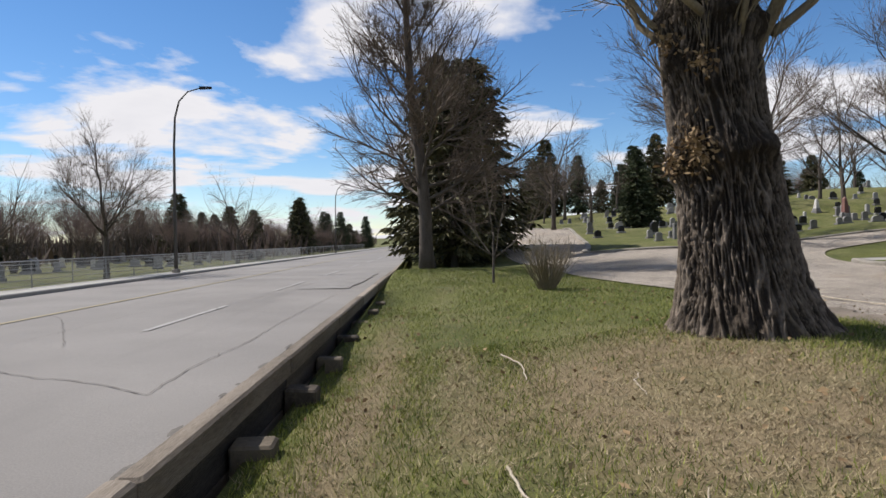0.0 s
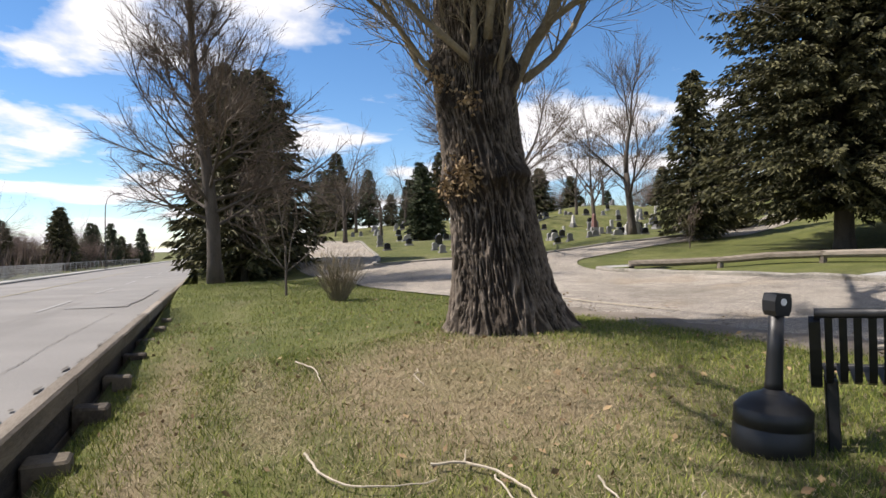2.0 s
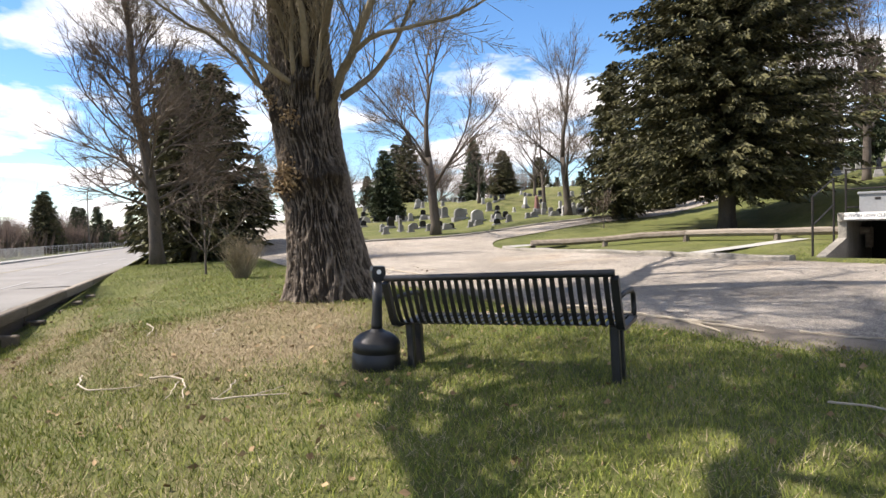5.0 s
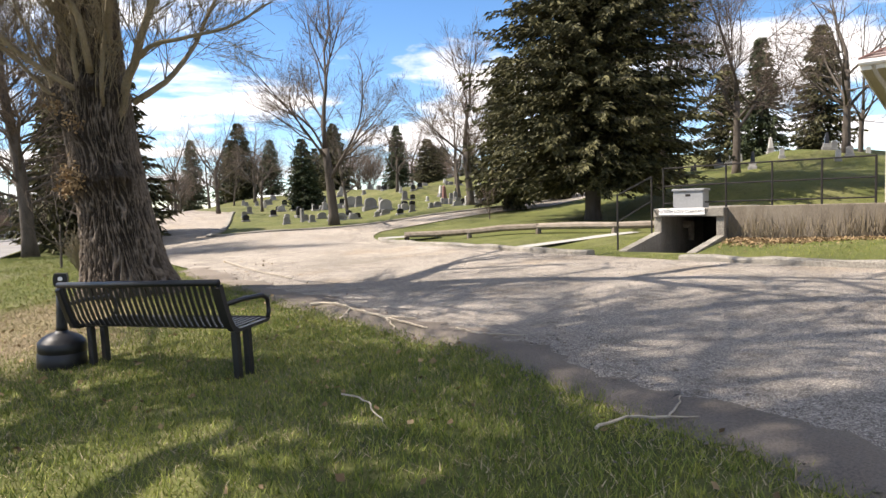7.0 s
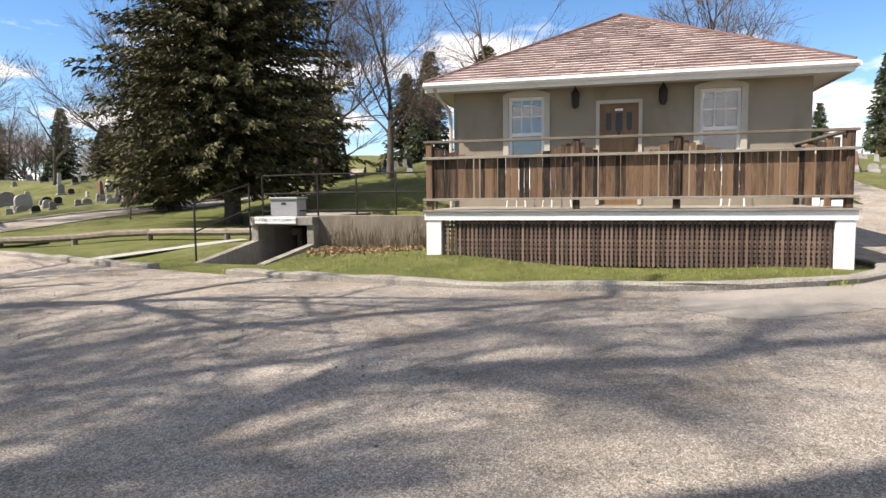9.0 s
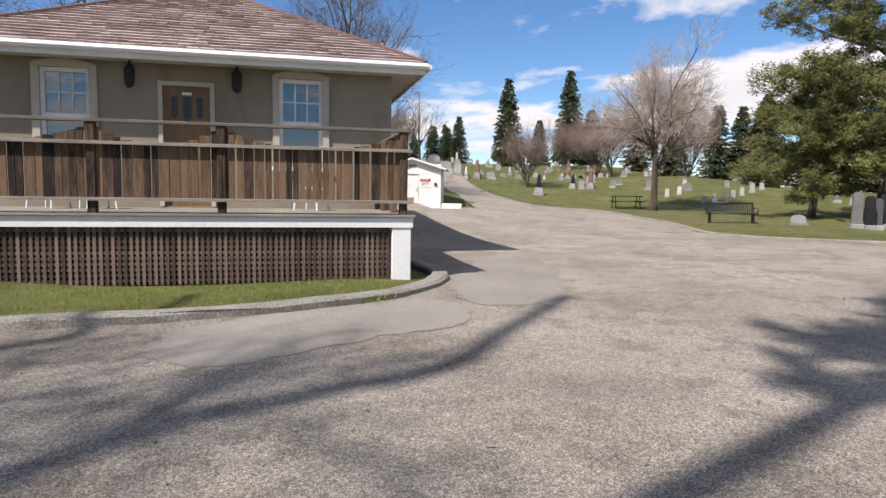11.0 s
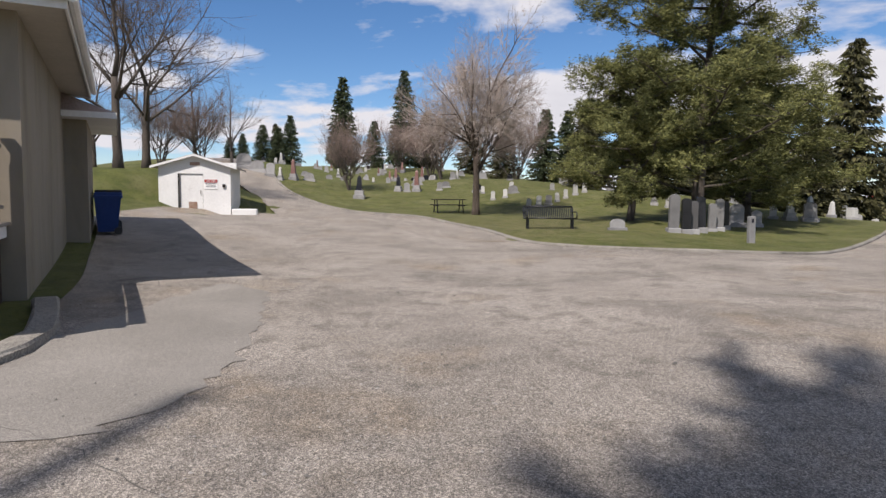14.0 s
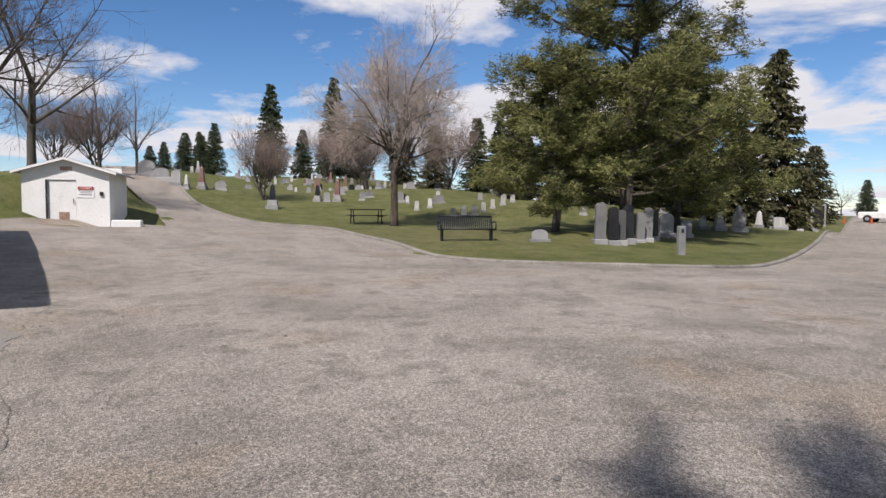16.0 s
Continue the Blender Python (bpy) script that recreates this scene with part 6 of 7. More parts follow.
# sapling and shrub on the lawn
sp = bare_tree(77, 3.6, .035, (5, 4, 3, 2), (14, 32), .12, M_bark2, M_twig, "young leafless sapling on the lawn", .42, 4)
sp.matrix_world = pose(.43, 16.6, gzf(.43, 16.6))
sp = bare_tree(78, 2.2, .03, (5, 4, 3, 2), (14, 34), .12, M_bark2, M_redtwig, "small reddish leafless sapling by the drive", .35, 4)
sp.matrix_world = pose(15.9, 21.0, gzf(15.9, 21.0))
rs = random.Random(4)
bush = thing("shrub", "leafless twiggy shrub with pale buds on the lawn", "shrub", pose(1.28, 14.2, gzf(1.28, 14.2)))
tw, bd = Shape(), []
for k in range(150):
    a, ti = rs.uniform(0, 6.283), rs.uniform(.05, .75)
    d = Vector((math.cos(a) * ti, math.sin(a) * ti, 1)).normalized()
    L = rs.uniform(.6, 1.05)
    p = [Vector((math.cos(a) * rs.uniform(0, .15), math.sin(a) * rs.uniform(0, .15), -.03))]
    for i in range(4):
        d = (d + Vector((rs.gauss(0, .12), rs.gauss(0, .12), .06))).normalized()
        p.append(p[-1] + d * L / 4)
        if i:
            e = (d + Vector((rs.gauss(0, .5), rs.gauss(0, .5), .1))).normalized()
            tw.tube([p[-1], p[-1] + e * rs.uniform(.12, .3)], [.004, .002], 3, False)
            bd.append(tuple(p[-1] + e * .15))
    tw.tube(p, [.008, .007, .006, .004, .002], 3, False)
tagged(part("growth", tw, M_limb, bush), kind="stuff")
nr = np.random.default_rng(2)
C = np.array(bd) + nr.normal(size=(len(bd), 3)) * .03
D = nr.normal(size=C.shape)
D /= np.linalg.norm(D, axis=1)[:, None]
part("buds", sprays(nr, C, D, np.full(len(C), .03), np.full(len(C), .008), 0), M_bud, bush, "pale opening buds")["kind"] = "stuff"

# ---------------------------------------------------------------- gravestones
def slab_stone(h, w, mat, label, top=True):
    """An upright gravestone with a rounded head on a plinth."""
    t = thing("headstone", label, "headstone", pose(0, 0, -500), "gravestones in the cemetery")
    part("plinth", Shape().bevelled(-w * .65, -.2, -.15, w * .65, .2, .16, .02), M_granite, t)
    s = Shape()
    n = 9 if top else 2
    ring = [(-w / 2, .16), (w / 2, .16)] + [(w / 2 * math.cos(math.pi * k / (n - 1)), h - w * .28 + w * .28 * math.sin(math.pi * k / (n - 1))) for k in range(n)]
    m = len(ring)
    s.v = [(x, -.08, z) for x, z in ring] + [(x, .08, z) for x, z in ring]
    s.f = [tuple(range(m)), tuple(reversed(range(m, 2 * m)))] + [(i, i + m, (i + 1) % m + m, (i + 1) % m) for i in range(m)]
    part("slab", s, mat, t)
    return t


def obelisk(h, mat, label):
    t = thing("monument", label, "monument", pose(0, 0, -500), "monuments in the cemetery")
    part("plinth", Shape().bevelled(-.4, -.4, -.2, .4, .4, .2, .02).bevelled(-.31, -.31, .2, .31, .31, .48, .02), M_granite, t)
    w, v = .22, .13
    part("shaft", Shape().hexa([(-w, -w, .48), (w, -w, .48), (w, w, .48), (-w, w, .48)], [(-v, -v, h - .15), (v, -v, h - .15), (v, v, h - .15), (-v, v, h - .15)]), mat, t)
    part("cap", Shape().hexa([(-v, -v, h - .15), (v, -v, h - .15), (v, v, h - .15), (-v, v, h - .15)], [(-.02, -.02, h), (.02, -.02, h), (.02, .02, h), (-.02, .02, h)]), mat, t)
    return t


def pillar_stone(h, mat, label):
    t = thing("marker_post", label, "marker", pose(0, 0, -500), "marker stones")
    part("shaft", Shape().bevelled(-.13, -.09, -.15, .13, .09, h, .015), mat, t)
    part("plate", Shape().box(-.05, -.096, h - .2, .05, -.09, h - .08), M_ink, t)
    return t


# The slim stones carry the pines' shade in their darker granite.
KINDS = {"grey": slab_stone(.85, .6, M_granite, "grey granite headstone with a rounded head"), "white": slab_stone(.8, .42, M_marble, "weathered white marble headstone"),
         "black": slab_stone(.8, .75, M_black_gr, "polished black granite headstone on a grey plinth"), "wide": slab_stone(.75, 1.05, M_granite, "wide grey granite headstone on a plinth"),
         "red": obelisk(1.7, M_red_gr, "red granite obelisk on a stepped plinth"), "tall": obelisk(1.5, M_marble, "pale marble obelisk on a stepped plinth"),
         "dark": obelisk(1.4, M_black_gr, "dark granite monument on a grey plinth"), "slim": slab_stone(1.2, .36, M_shadegranite, "tall slim grey granite headstone darkened for the shade under the pines"), "slate": slab_stone(1.15, .34, M_black_gr, "tall dark polished headstone under the pines"), "post": pillar_stone(.86, M_granite, "grey square marker stone at the kerb")}
HS = {"grey": .85, "white": .8, "black": .8, "wide": .75, "red": 1.7, "tall": 1.5, "dark": 1.4, "slim": 1.2, "slate": 1.15, "post": .86}


def stand(kind, x, y, h, turn):
    k = h / HS[kind]
    ww = max(.5, min(1.0, k * .85))
    z = gzf(x, y) if x > -2.4 else float(max(road_z(y), -1.6)) - .03
    return copy_thing(KINDS[kind], pose(x, y, z, random.uniform(-2, 2), random.uniform(-2, 2), turn) @ Matrix.Diagonal((ww, ww, k, 1)))


for kind, x, y, h in (("dark", 54.8, .4, 1.48), ("dark", 59.6, -1.5, 1.1), ("red", 59.7, -2.8, 1.5), ("grey", 60.1, -4.4, .6), ("red", 58.8, 5.8, 1.45), ("tall", 57.7, 6.4, .9), ("grey", 58, 7.2, .95), ("wide", 58.8, 8.4, .8), ("wide", 59.2, 9.5, 1.1),
                      ("slim", 37.5, -14.3, 1.4), ("slate", 37.7, -14.8, 1.3), ("slim", 38.1, -15.2, 1.2), ("slate", 38.5, -15.6, 1.35), ("slim", 38.8, -16.1, 1.1), ("slim", 39.2, -16.5, 1.25), ("slate", 39.9, -17, 1.1), ("grey", 41.4, -18, .95), ("grey", 42.1, -19.1, .7), ("post", 35.4, -16.2, .86)):
    stand(kind, x, y, h, -90 + random.uniform(-12, 12))
for kind, x, y, h in (("wide", 37, -12.2, .4), ("white", 54.7, -8.1, .57), ("white", 55.2, -8.9, .58), ("white", 51.2, -10.1, .58), ("white", 51.6, -10.7, .65), ("grey", 52, -11.3, .6), ("white", 52.8, -11.9, .55), ("white", 53.6, -12.5, .55), ("white", 54.5, -13.2, .6), ("white", 55.4, -13.9, .6),
                      ("tall", 46.9, -22.7, 1.26), ("grey", 46.3, -23.4, .97), ("tall", 48.2, -24.3, 1.19), ("white", 50.1, -27.3, .64), ("white", 50.9, -27.9, .66), ("white", 51.7, -28.5, .7), ("tall", 51.7, -17.3, .95), ("white", 51, -17.9, .6), ("white", 47.6, -22.2, .71)):
    stand(kind, x, y, h, -90 + random.uniform(-12, 12))
for kind, x, y, h in (("black", 10.36, 34.69, 0.66), ("post", 9.48, 29.4, 0.69), ("grey", 14.04, 44.98, 0.81), ("wide", 14.41, 38.29, 0.73), ("grey", 14.77, 37.63, 0.71), ("wide", 14.63, 34.47, 0.7), ("wide", 14.92, 32.41, 0.73), ("black", 15.66, 31.24, 0.53), ("white", 19.04, 36.16, 0.33), ("tall", 20.8, 38.07, 0.81), ("grey", 20.43, 34.69, 0.59), ("grey", 21.83, 37.27, 0.51)):
    stand(kind, x, y, h, 20 + random.uniform(-15, 15))
rs = random.Random(31)
mixk = ["grey", "grey", "wide", "white", "white", "black", "grey", "tall", "wide", "red", "dark"]


def strew(n, x0, x1, y0, y1, turn, kinds=mixk, ok=lambda x, y: True, tall=1.0):
    """Gravestones in uneven rows."""
    made = 0
    for _ in range(n * 6):
        if made >= n:
            return
        x, y = rs.uniform(x0, x1), rs.uniform(y0, y1)
        y = round(y / 2.4) * 2.4 + rs.uniform(-.3, .3)
        if not ok(x, y) or inside(np.array([x]), np.array([y]), DRIVE)[0]:
            continue
        k = rs.choice(kinds)
        stand(k, x, y, HS[k] * tall * rs.uniform(.7, 1.1), turn + rs.uniform(-10, 10))
        made += 1


strew(110, 7, 34, 33, 62, 15, ["grey", "grey", "wide", "wide", "black", "black", "white", "grey"], tall=.58)
strew(30, 8.5, 20, 27.5, 33, 15, ["grey", "wide", "grey", "black", "black"], tall=.48)
strew(20, 18, 36, 28, 38, 15, ok=lambda x, y: y > 9 + .8 * x, tall=.8)
strew(125, 56, 100, -24, 18, -80, ok=lambda x, y: y < 2 + (x - 52) * .48, tall=.78)
strew(26, 52, 80, -36, -22, -85, ["white", "tall", "grey", "white"])
strew(26, 28, 50, 14, 32, -40, ["grey", "grey", "tall", "dark", "white"], ok=lambda x, y: x < 32 + 1.2 * (y - 14), tall=.6)
strew(70, -38, -17.5, 20, 84, 10, ["grey", "grey", "wide", "black", "black", "white"])
for k in KINDS.values():
    finish(k)

# ---------------------------------------------------------------- street lamps, fence, far vehicles
def street_lamp(x, y, h):
    z = float(road_z(y))
    l = thing("street_lamp", "tall dark steel street lamp with a curved arm", "street lamp", pose(x, y, z), "street lamps along the road")
    part("pole", Shape().tube([(0, 0, -.1), (0, 0, h * .35), (.05, 0, h * .7), (.12, 0, h * .84), (.35, 0, h * .93), (.8, 0, h * .98), (1.5, 0, h)], [.1, .075, .06, .05, .042, .036, .03], 10), M_lamp, l, smooth=True)
    part("head", Shape().hexa([(1.4, -.1, h - .08), (2.0, -.09, h - .06), (2.0, .09, h - .06), (1.4, .1, h - .08)], [(1.4, -.08, h + .06), (1.98, -.06, h + .04), (1.98, .06, h + .04), (1.4, .08, h + .06)]), M_iron, l)
    part("foot", Shape().lathe([(.2, 0), (.2, .25), (.14, .3)], 12), M_concrete, l)


street_lamp(-14.1, 34.2, 9.4)
street_lamp(-14.3, 88, 9.2)
fence = thing("wire_fence", "galvanised wire fence along the far pavement", "fence")
for k in range(46):
    y = 14 + k * 2.6
    z = float(road_z(y))
    part("post", Shape().tube([(-15.3, y, z - .1), (-15.3, y, z + 1.05)], .025, 6), M_wire, fence)
for h in (.15, .35, .55, .75, .9, 1.02):
    part("wire", Shape().tube([(-15.3, 14, float(road_z(14)) + h), (-15.3, 131, float(road_z(131)) + h)], .012 if h < 1 else .022, 4), M_wire, fence)
w_ = Shape()
y = 14.0
while y < 70:
    z = float(road_z(y))
    w_.tube([(-15.3, y, z + .05), (-15.3, y + .5, z + 1.0)], .005, 3, False).tube([(-15.3, y + .5, z + .05), (-15.3, y, z + 1.0)], .005, 3, False)
    y += .12
tagged(part("mesh_wire", w_, M_wire, fence), kind="stuff")


def vehicle(m, mat, label):
    """A boxy truck seen far off."""
    v = thing("truck", label, "truck", m)
    part("body", Shape().bevelled(-.95, -2.4, .45, .95, 2.4, 1.05, .1), mat, v)
    part("cab", Shape().hexa([(-.9, -1.3, 1.05), (.9, -1.3, 1.05), (.9, .6, 1.05), (-.9, .6, 1.05)], [(-.75, -.8, 1.75), (.75, -.8, 1.75), (.75, .5, 1.75), (-.75, .5, 1.75)]), mat, v)
    part("windscreen", Shape().hexa([(-.8, -1.29, 1.1), (.8, -1.29, 1.1), (.8, -1.26, 1.1), (-.8, -1.26, 1.1)], [(-.68, -.9, 1.68), (.68, -.9, 1.68), (.68, -.86, 1.68), (-.68, -.86, 1.68)]), M_black_gr, v)
    part("bumper", Shape().bevelled(-.95, -2.52, .4, .95, -2.4, .7, .03), M_plastic, v)
    for x in (-.7, .7):
        part("headlight", Shape().box(x - .16, -2.42, .76, x + .16, -2.395, .92), M_sign, v)
    for x in (-.88, .88):
        for y in (-1.5, 1.5):
            w = part("wheel", Shape().tube([(x - .12, y, .38), (x + .12, y, .38)], .38, 16), M_plastic, v)
            part("rim", Shape().tube([(x - .125, y, .38), (x + .125, y, .38)], .2, 10), M_steel, w)


vehicle(pose(77.9, -53.9, gzf(77.9, -53.9) + .03, 0, 0, -55), M_white, "white pickup truck parked on the far drive")
vehicle(pose(80.5, -46.6, gzf(80.5, -46.6), 0, 0, 60), M_redpaint, "red truck parked under the far spruces")
panel = thing("notice_panel", "dark panel between pale posts beside the far drive", "panel", pose(72.6, -43.6, gzf(72.6, -43.6), 0, 0, -60))
part("board", Shape().box(-.9, -.04, .3, .9, .04, 1.9), M_iron, panel)
for x in (-1.0, 1.0):
    part("post", Shape().bevelled(x - .1, -.1, -.1, x + .1, .1, 2.05, .02), M_paleconc, panel)
M_cone = material("orange_cone", (0.37, 0.067, 0.015), (0.459, 0.104, 0.022), 0.5, 20, 2, 0)
for x, y in ((77.2, -49.0), (76.2, -51.0)):
    c = thing("traffic_cone", "orange traffic cone on the far drive", "cone", pose(x, y, gzf(x, y) + .03), "traffic cones")
    part("base", Shape().bevelled(-.18, -.18, 0, .18, .18, .04, .01), M_cone, c)
    part("cone", Shape().lathe([(.14, .04), (.03, .7)], 14), M_cone, c)

# ---------------------------------------------------------------- fallen sticks
def stick(pts, r, mat, forks=()):
    """A fallen stick lying along the ground."""
    t = thing("fallen_branch", "pale barkless fallen stick lying on the ground", "branch", None, "fallen sticks")
    for line, rr in ((pts, r), *[(f, r * .65) for f in forks]):
        L = smooth_line(line, .07)
        n = len(L)
        part("stick", Shape().tube([(x + random.gauss(0, .008), y + random.gauss(0, .008), gzf(x, y) + .035 + rr + abs(random.gauss(0, .006))) for x, y in L], [rr * (1 - .6 * i / n) for i in range(n)], 6), mat, t)


for pts, r, fk in (([(-.55, 4.88), (-.46, 4.41), (-.3, 4.14), (.07, 3.99)], .013, ()), ([(.13, 4.25), (.32, 4.16), (.44, 3.85), (.46, 3.24)], .014, ([(.4, 3.9), (.32, 3.29)], [(.3, 4.17), (.42, 4.4)])),
                   ([(.88, 3.6), (.8, 3.3), (.67, 3.05)], .01, ()), ([(.68, 3.05), (.98, 3.03), (1.25, 2.93)], .012, ([(.97, 3.03), (1.26, 3.23)],)), ([(-.25, 8.08), (-.12, 7.56), (-.15, 6.89)], .014, ()),
                   ([(.82, 6.79), (.7, 6.5), (.67, 6.14)], .01, ()), ([(5.02, 5.22), (5.32, 5.1), (5.48, 4.18), (5.63, 3.46), (5.78, 2.65)], .034, ([(5.4, 4.5), (5.1, 3.86)], [(5.5, 4.0), (5.9, 3.3)], [(5.6, 3.5), (5.5, 2.9)])),
                   ([(6.04, 2.5), (6.16, 1.89), (6.42, 1.59)], .02, ()), ([(5.37, -.96), (5.65, -.9), (5.86, -1.0), (6.2, -.74)], .014, ([(5.8, -.97), (6.0, -1.1)],)), ([(4.35, .74), (4.43, .41), (4.38, -.16)], .011, ()), ([(4.5, 14), (4.77, 11.01), (5.34, 8.47)], .02, ())):
    stick(pts, r * .75, M_stick, fk)

# ---------------------------------------------------------------- grass blades, litter and loose stones
def in_drive(x, y):
    return inside(x, y, DRIVE)


def blades(n, x0, x1, y0, y1, seed, dry):
    """Short lawn blades, dry or green where the lawn is so."""
    nr = np.random.default_rng(seed)
    x, y = nr.uniform(x0, x1, n), nr.uniform(y0, y1, n)
    d = dryness(x, y)
    clump = np.array([noise.noise(Vector((a * 1.7, b * 1.7, 0))) for a, b in zip(x.tolist(), y.tolist())])
    pick = nr.random(n) < np.clip(d * .95 + clump * .35 + .12, .08, .97)
    keep = (pick if dry else ~pick) & ~in_drive(x, y) & ~inside(x, y, [hxy(-5.1, -.4), hxy(-3.44, -.4), hxy(-3.44, 6.2), hxy(-5.1, 6.2)])
    x, y, clump = x[keep], y[keep], clump[keep]
    n = len(x)
    z = gz(x, y) - .005
    hgt = (nr.uniform(.02, .05, n) if dry else nr.uniform(.03, .07, n) * (1 + .7 * np.clip(clump, 0, 1)))
    a = nr.uniform(0, 6.283, n)
    tilt = nr.normal(0, 1.1 if dry else .45, (n, 2)) * hgt[:, None]
    w = nr.uniform(.0025, .005, n)
    p0 = np.stack([x - np.cos(a) * w, y - np.sin(a) * w, z], 1)
    p1 = np.stack([x + np.cos(a) * w, y + np.sin(a) * w, z], 1)
    p2 = np.stack([x + tilt[:, 0], y + tilt[:, 1], z + hgt], 1)
    s = Shape()
    s.v = np.stack([p0, p1, p2], 1).reshape(-1, 3).tolist()
    s.f = np.arange(3 * n).reshape(-1, 3).tolist()
    return s


for sd, dry in ((1, False), (2, True)):
    s = Shape()
    for n, x0, x1, y0, y1 in ((230000, -2.15, 6.0, -3.0, 9.0), (70000, -2.15, 5.5, 9.0, 22.0), (26000, 10.2, 19.5, -3.2, 9.0)):
        b = blades(n, x0, x1, y0, y1, sd * 10 + int(y1), dry)
        o = len(s.v)
        s.v += b.v
        s.f += [(i + o, j + o, k + o) for i, j, k in b.f]
    lone("dry_grass" if dry else "grass", s, M_dry if dry else M_blade, "straw-dry matted grass blades" if dry else "short green lawn grass blades", "grass", kind="stuff")
nr = np.random.default_rng(8)
C = np.stack([nr.uniform(-2, 6, 900), nr.uniform(-2, 14, 900), np.zeros(900)], 1)
C2 = np.array([hxy(u, v) for u, v in zip(nr.uniform(-3.3, -.1, 5000), 2.45 - np.abs(nr.normal(0, .6, 5000)))])
C = np.concatenate([C, np.column_stack([C2, np.zeros(5000)])])
C[:, 2] = gz(C[:, 0], C[:, 1]) + .03
D = nr.normal(size=(len(C), 3)) * np.array([1, 1, .35])
D /= np.linalg.norm(D, axis=1)[:, None]
lone("leaf_litter", sprays(nr, C, D, nr.uniform(.03, .09, len(C)), nr.uniform(.01, .03, len(C)), .1), M_leaf, "scattered dead leaves", "leaves", kind="stuff")
n = 52000
x, y = nr.uniform(4, 24, n), nr.uniform(-11, 12, n)
clump = np.array([noise.noise(Vector((a * .8, b * .8, 3))) for a, b in zip(x.tolist(), y.tolist())])
ok = in_drive(x, y) & (clump + nr.normal(0, .25, n) > -.05)
x, y = x[ok], y[ok]
r = nr.lognormal(-4.9, .35, len(x))
z = gz(x, y) + .03 + r * .25
base = np.array([(1, 0, 0), (0, 1, 0), (-1, 0, 0), (0, -1, 0), (0, 0, .7), (0, 0, -.7)])
v = base[None] * r[:, None, None] * nr.uniform(.6, 1.3, (len(x), 6, 1)) + np.stack([x, y, z], 1)[:, None]
f = np.array([(0, 1, 4), (1, 2, 4), (2, 3, 4), (3, 0, 4), (1, 0, 5), (2, 1, 5), (3, 2, 5), (0, 3, 5)])
s = Shape()
s.v, s.f = v.reshape(-1, 3).tolist(), (f[None] + (np.arange(len(x)) * 6)[:, None, None]).reshape(-1, 3).tolist()
lone("loose_gravel", s, material("gravel_chip", (0.11, 0.102, 0.092), (0.31, 0.285, 0.255), .9, 10, 2, 0, spread=.6), "loose gravel chips on the drive", "gravel", kind="stuff")

# crumbs of soil where the lawn meets the drive
E_W = smooth_line([(5.9, -4.4), (6.15, -1.8), (5.9, -.2), (6, 1.5), (5.7, 2.8), (5.15, 5.2), (4.5, 7.9), (3.9, 10.5)], .1)
q = np.array(E_W)[nr.integers(0, len(E_W), 9000)]
x, y = q[:, 0] + nr.normal(.2, .42, len(q)) + .18 * np.sin(q[:, 1] * 2.3), q[:, 1] + nr.normal(0, .1, len(q))
r = nr.lognormal(-5.1, .4, len(x))
z = gz(x, y) + .03 + r * .15
v = base[None] * r[:, None, None] * nr.uniform(.6, 1.4, (len(x), 6, 1)) + np.stack([x, y, z], 1)[:, None]
s = Shape()
s.v, s.f = v.reshape(-1, 3).tolist(), (f[None] + (np.arange(len(x)) * 6)[:, None, None]).reshape(-1, 3).tolist()
lone("soil_crumbs", s, M_soil, "crumbs of dark soil at the lawn's edge", "soil", kind="stuff")

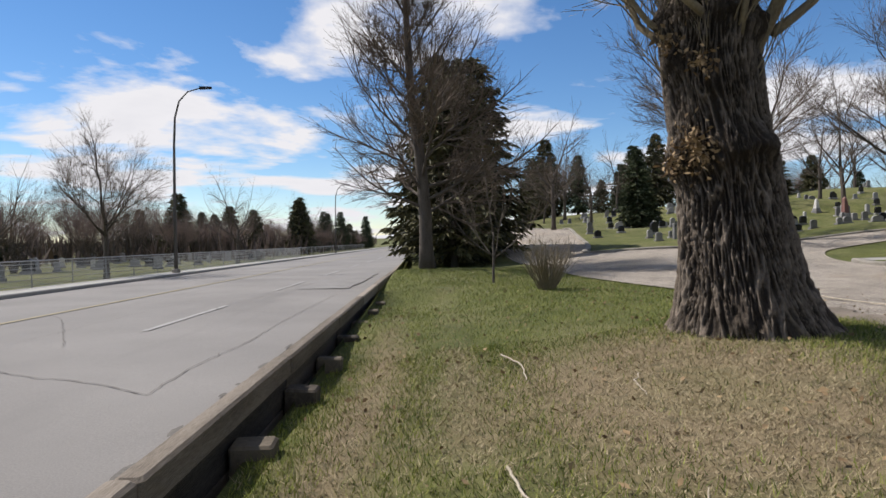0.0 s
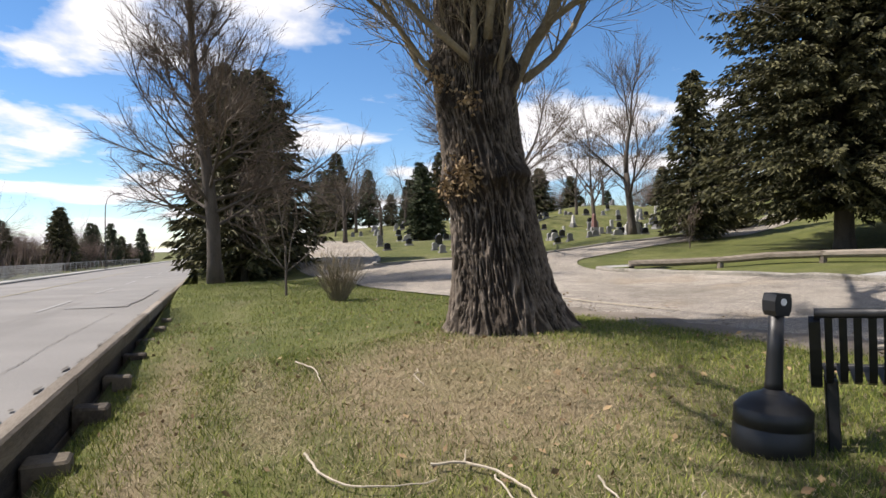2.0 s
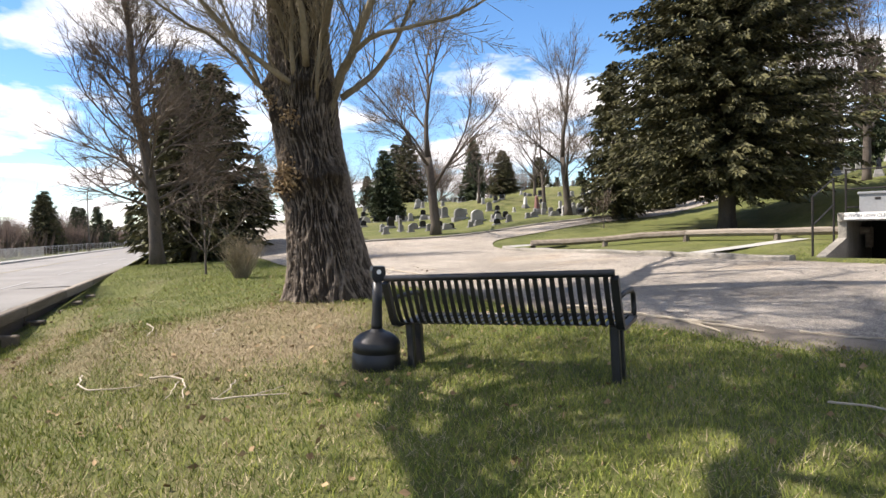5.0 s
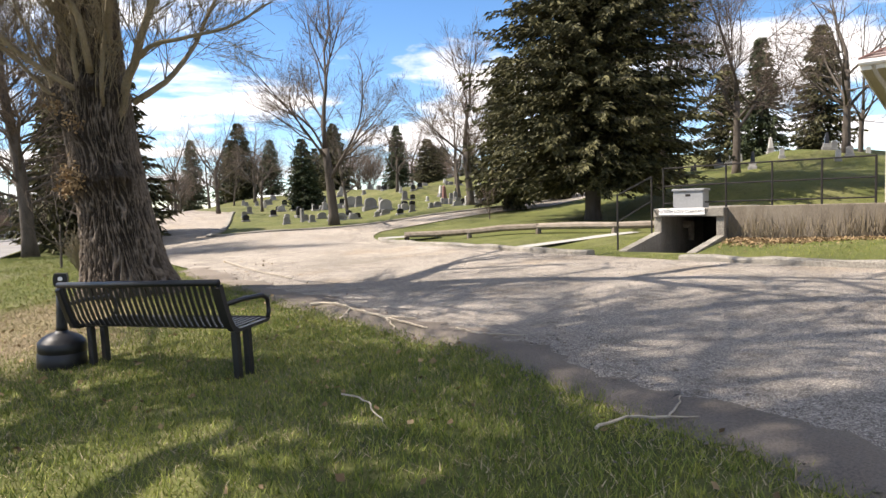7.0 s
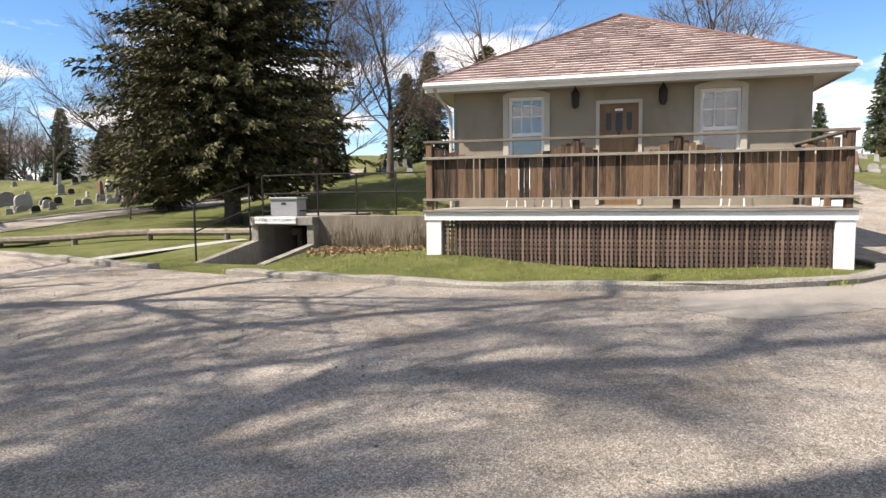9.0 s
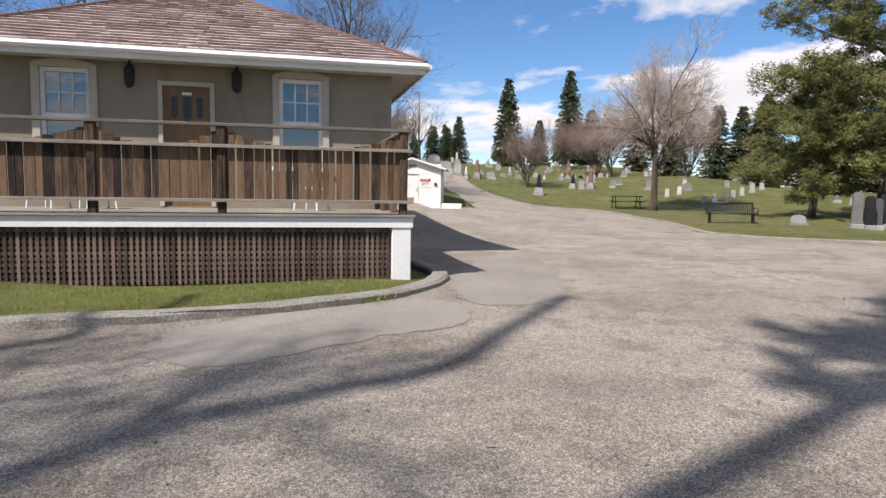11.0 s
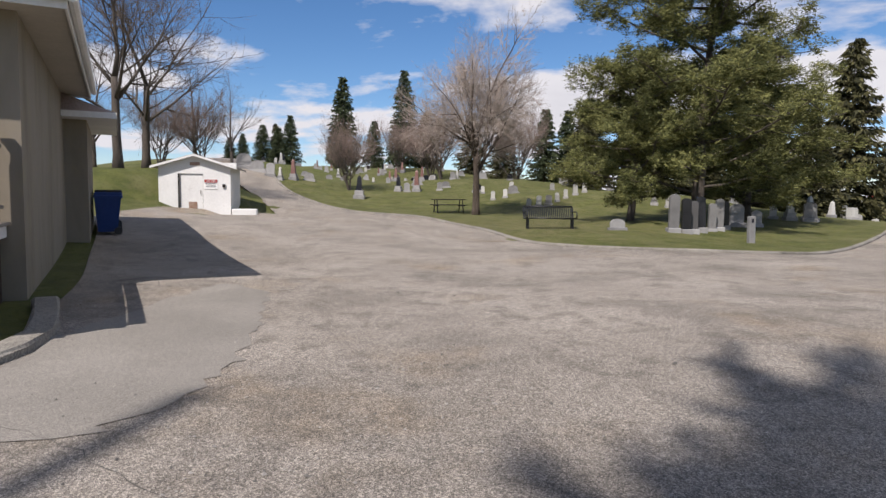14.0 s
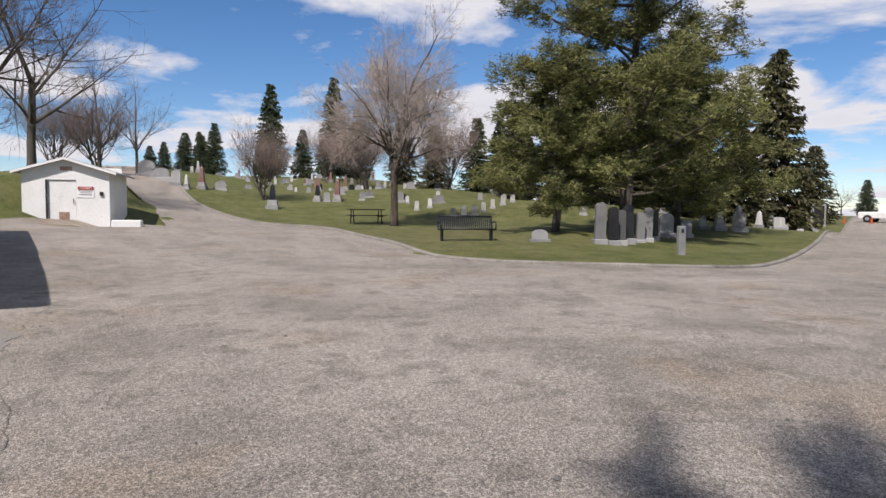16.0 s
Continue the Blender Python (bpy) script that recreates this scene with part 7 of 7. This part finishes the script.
# dead stems growing up the concrete wall
nr = np.random.default_rng(44)
m = 420
C = np.array([tuple(HX @ Vector((a, 2.46 - abs(b), 0))) for a, b in zip(nr.uniform(-3.4, -.2, m), nr.normal(0, .06, m))])
C[:, 2] = gz(C[:, 0], C[:, 1])
D = nr.normal(size=(m, 3)) * np.array([.22, .22, .1]) + np.array([0, 0, 1])
D /= np.linalg.norm(D, axis=1)[:, None]
lone("dead_stems", sprays(nr, C, D, nr.uniform(.25, .85, m), nr.uniform(.004, .008, m), .05), M_limb, "dead weed stems against the concrete wall", "weeds", kind="stuff")

# weeds in the kerb joints
nr = np.random.default_rng(45)
for a, b in ((16.75, -3.05),):
    m = 260
    C = np.stack([a + nr.normal(0, .13, m), b + nr.normal(0, .11, m), np.zeros(m)], 1)
    C[:, 2] = gz(C[:, 0], C[:, 1]) + .03
    D = nr.normal(size=(m, 3)) * np.array([.5, .5, .2]) + np.array([0, 0, 1])
    D /= np.linalg.norm(D, axis=1)[:, None]
    lone("weed_tuft", sprays(nr, C, D, nr.uniform(.05, .17, m), nr.uniform(.003, .006, m), .2), M_blade, "yellow-green grass tuft growing at the kerb", "weeds", kind="stuff")

# bare soil where the drive's ragged edge meets the lawn
ring = [np.array(q, float) for q in DRIVE]
edge = []
for a, b in zip(ring, ring[1:] + ring[:1]):
    if max(a[0], b[0]) < 7.5 and -8 < min(a[1], b[1]) and max(a[1], b[1]) < 12.5:
        edge += [(a + (b - a) * f, (b - a) / (np.linalg.norm(b - a) + 1e-9)) for f in np.arange(0, 1, .12 / max(.12, np.linalg.norm(b - a)))]
s = Shape()
breaks = []
for i, (q, d) in enumerate(edge):
    r = np.array((d[1], -d[0]))
    if inside(np.array([q[0] + r[0] * .3]), np.array([q[1] + r[1] * .3]), DRIVE)[0]:
        r = -r
    w = noise.noise(Vector((q[0] * 1.3, q[1] * 1.3, 4)))
    for off, up in ((-.3 - .35 * w + random.gauss(0, .05), .044), (-.04, .05), (.1, .035), (.26 + .22 * w + random.gauss(0, .04), -.006)):
        e = q + r * off
        s.v.append((e[0], e[1], float(gz(np.array([e[0]]), np.array([e[1]]))[0]) + up))
    breaks.append(i and np.linalg.norm(q - edge[i - 1][0]) < .5)
s.f = [(4 * i + k, 4 * i + k + 1, 4 * i - 3 + k, 4 * i - 4 + k) for i in range(1, len(edge)) if breaks[i] for k in range(3)]
lone("soil_verge", s, M_soil, "strip of bare trodden soil beside the lawn", "soil", kind="structure", smooth=True)
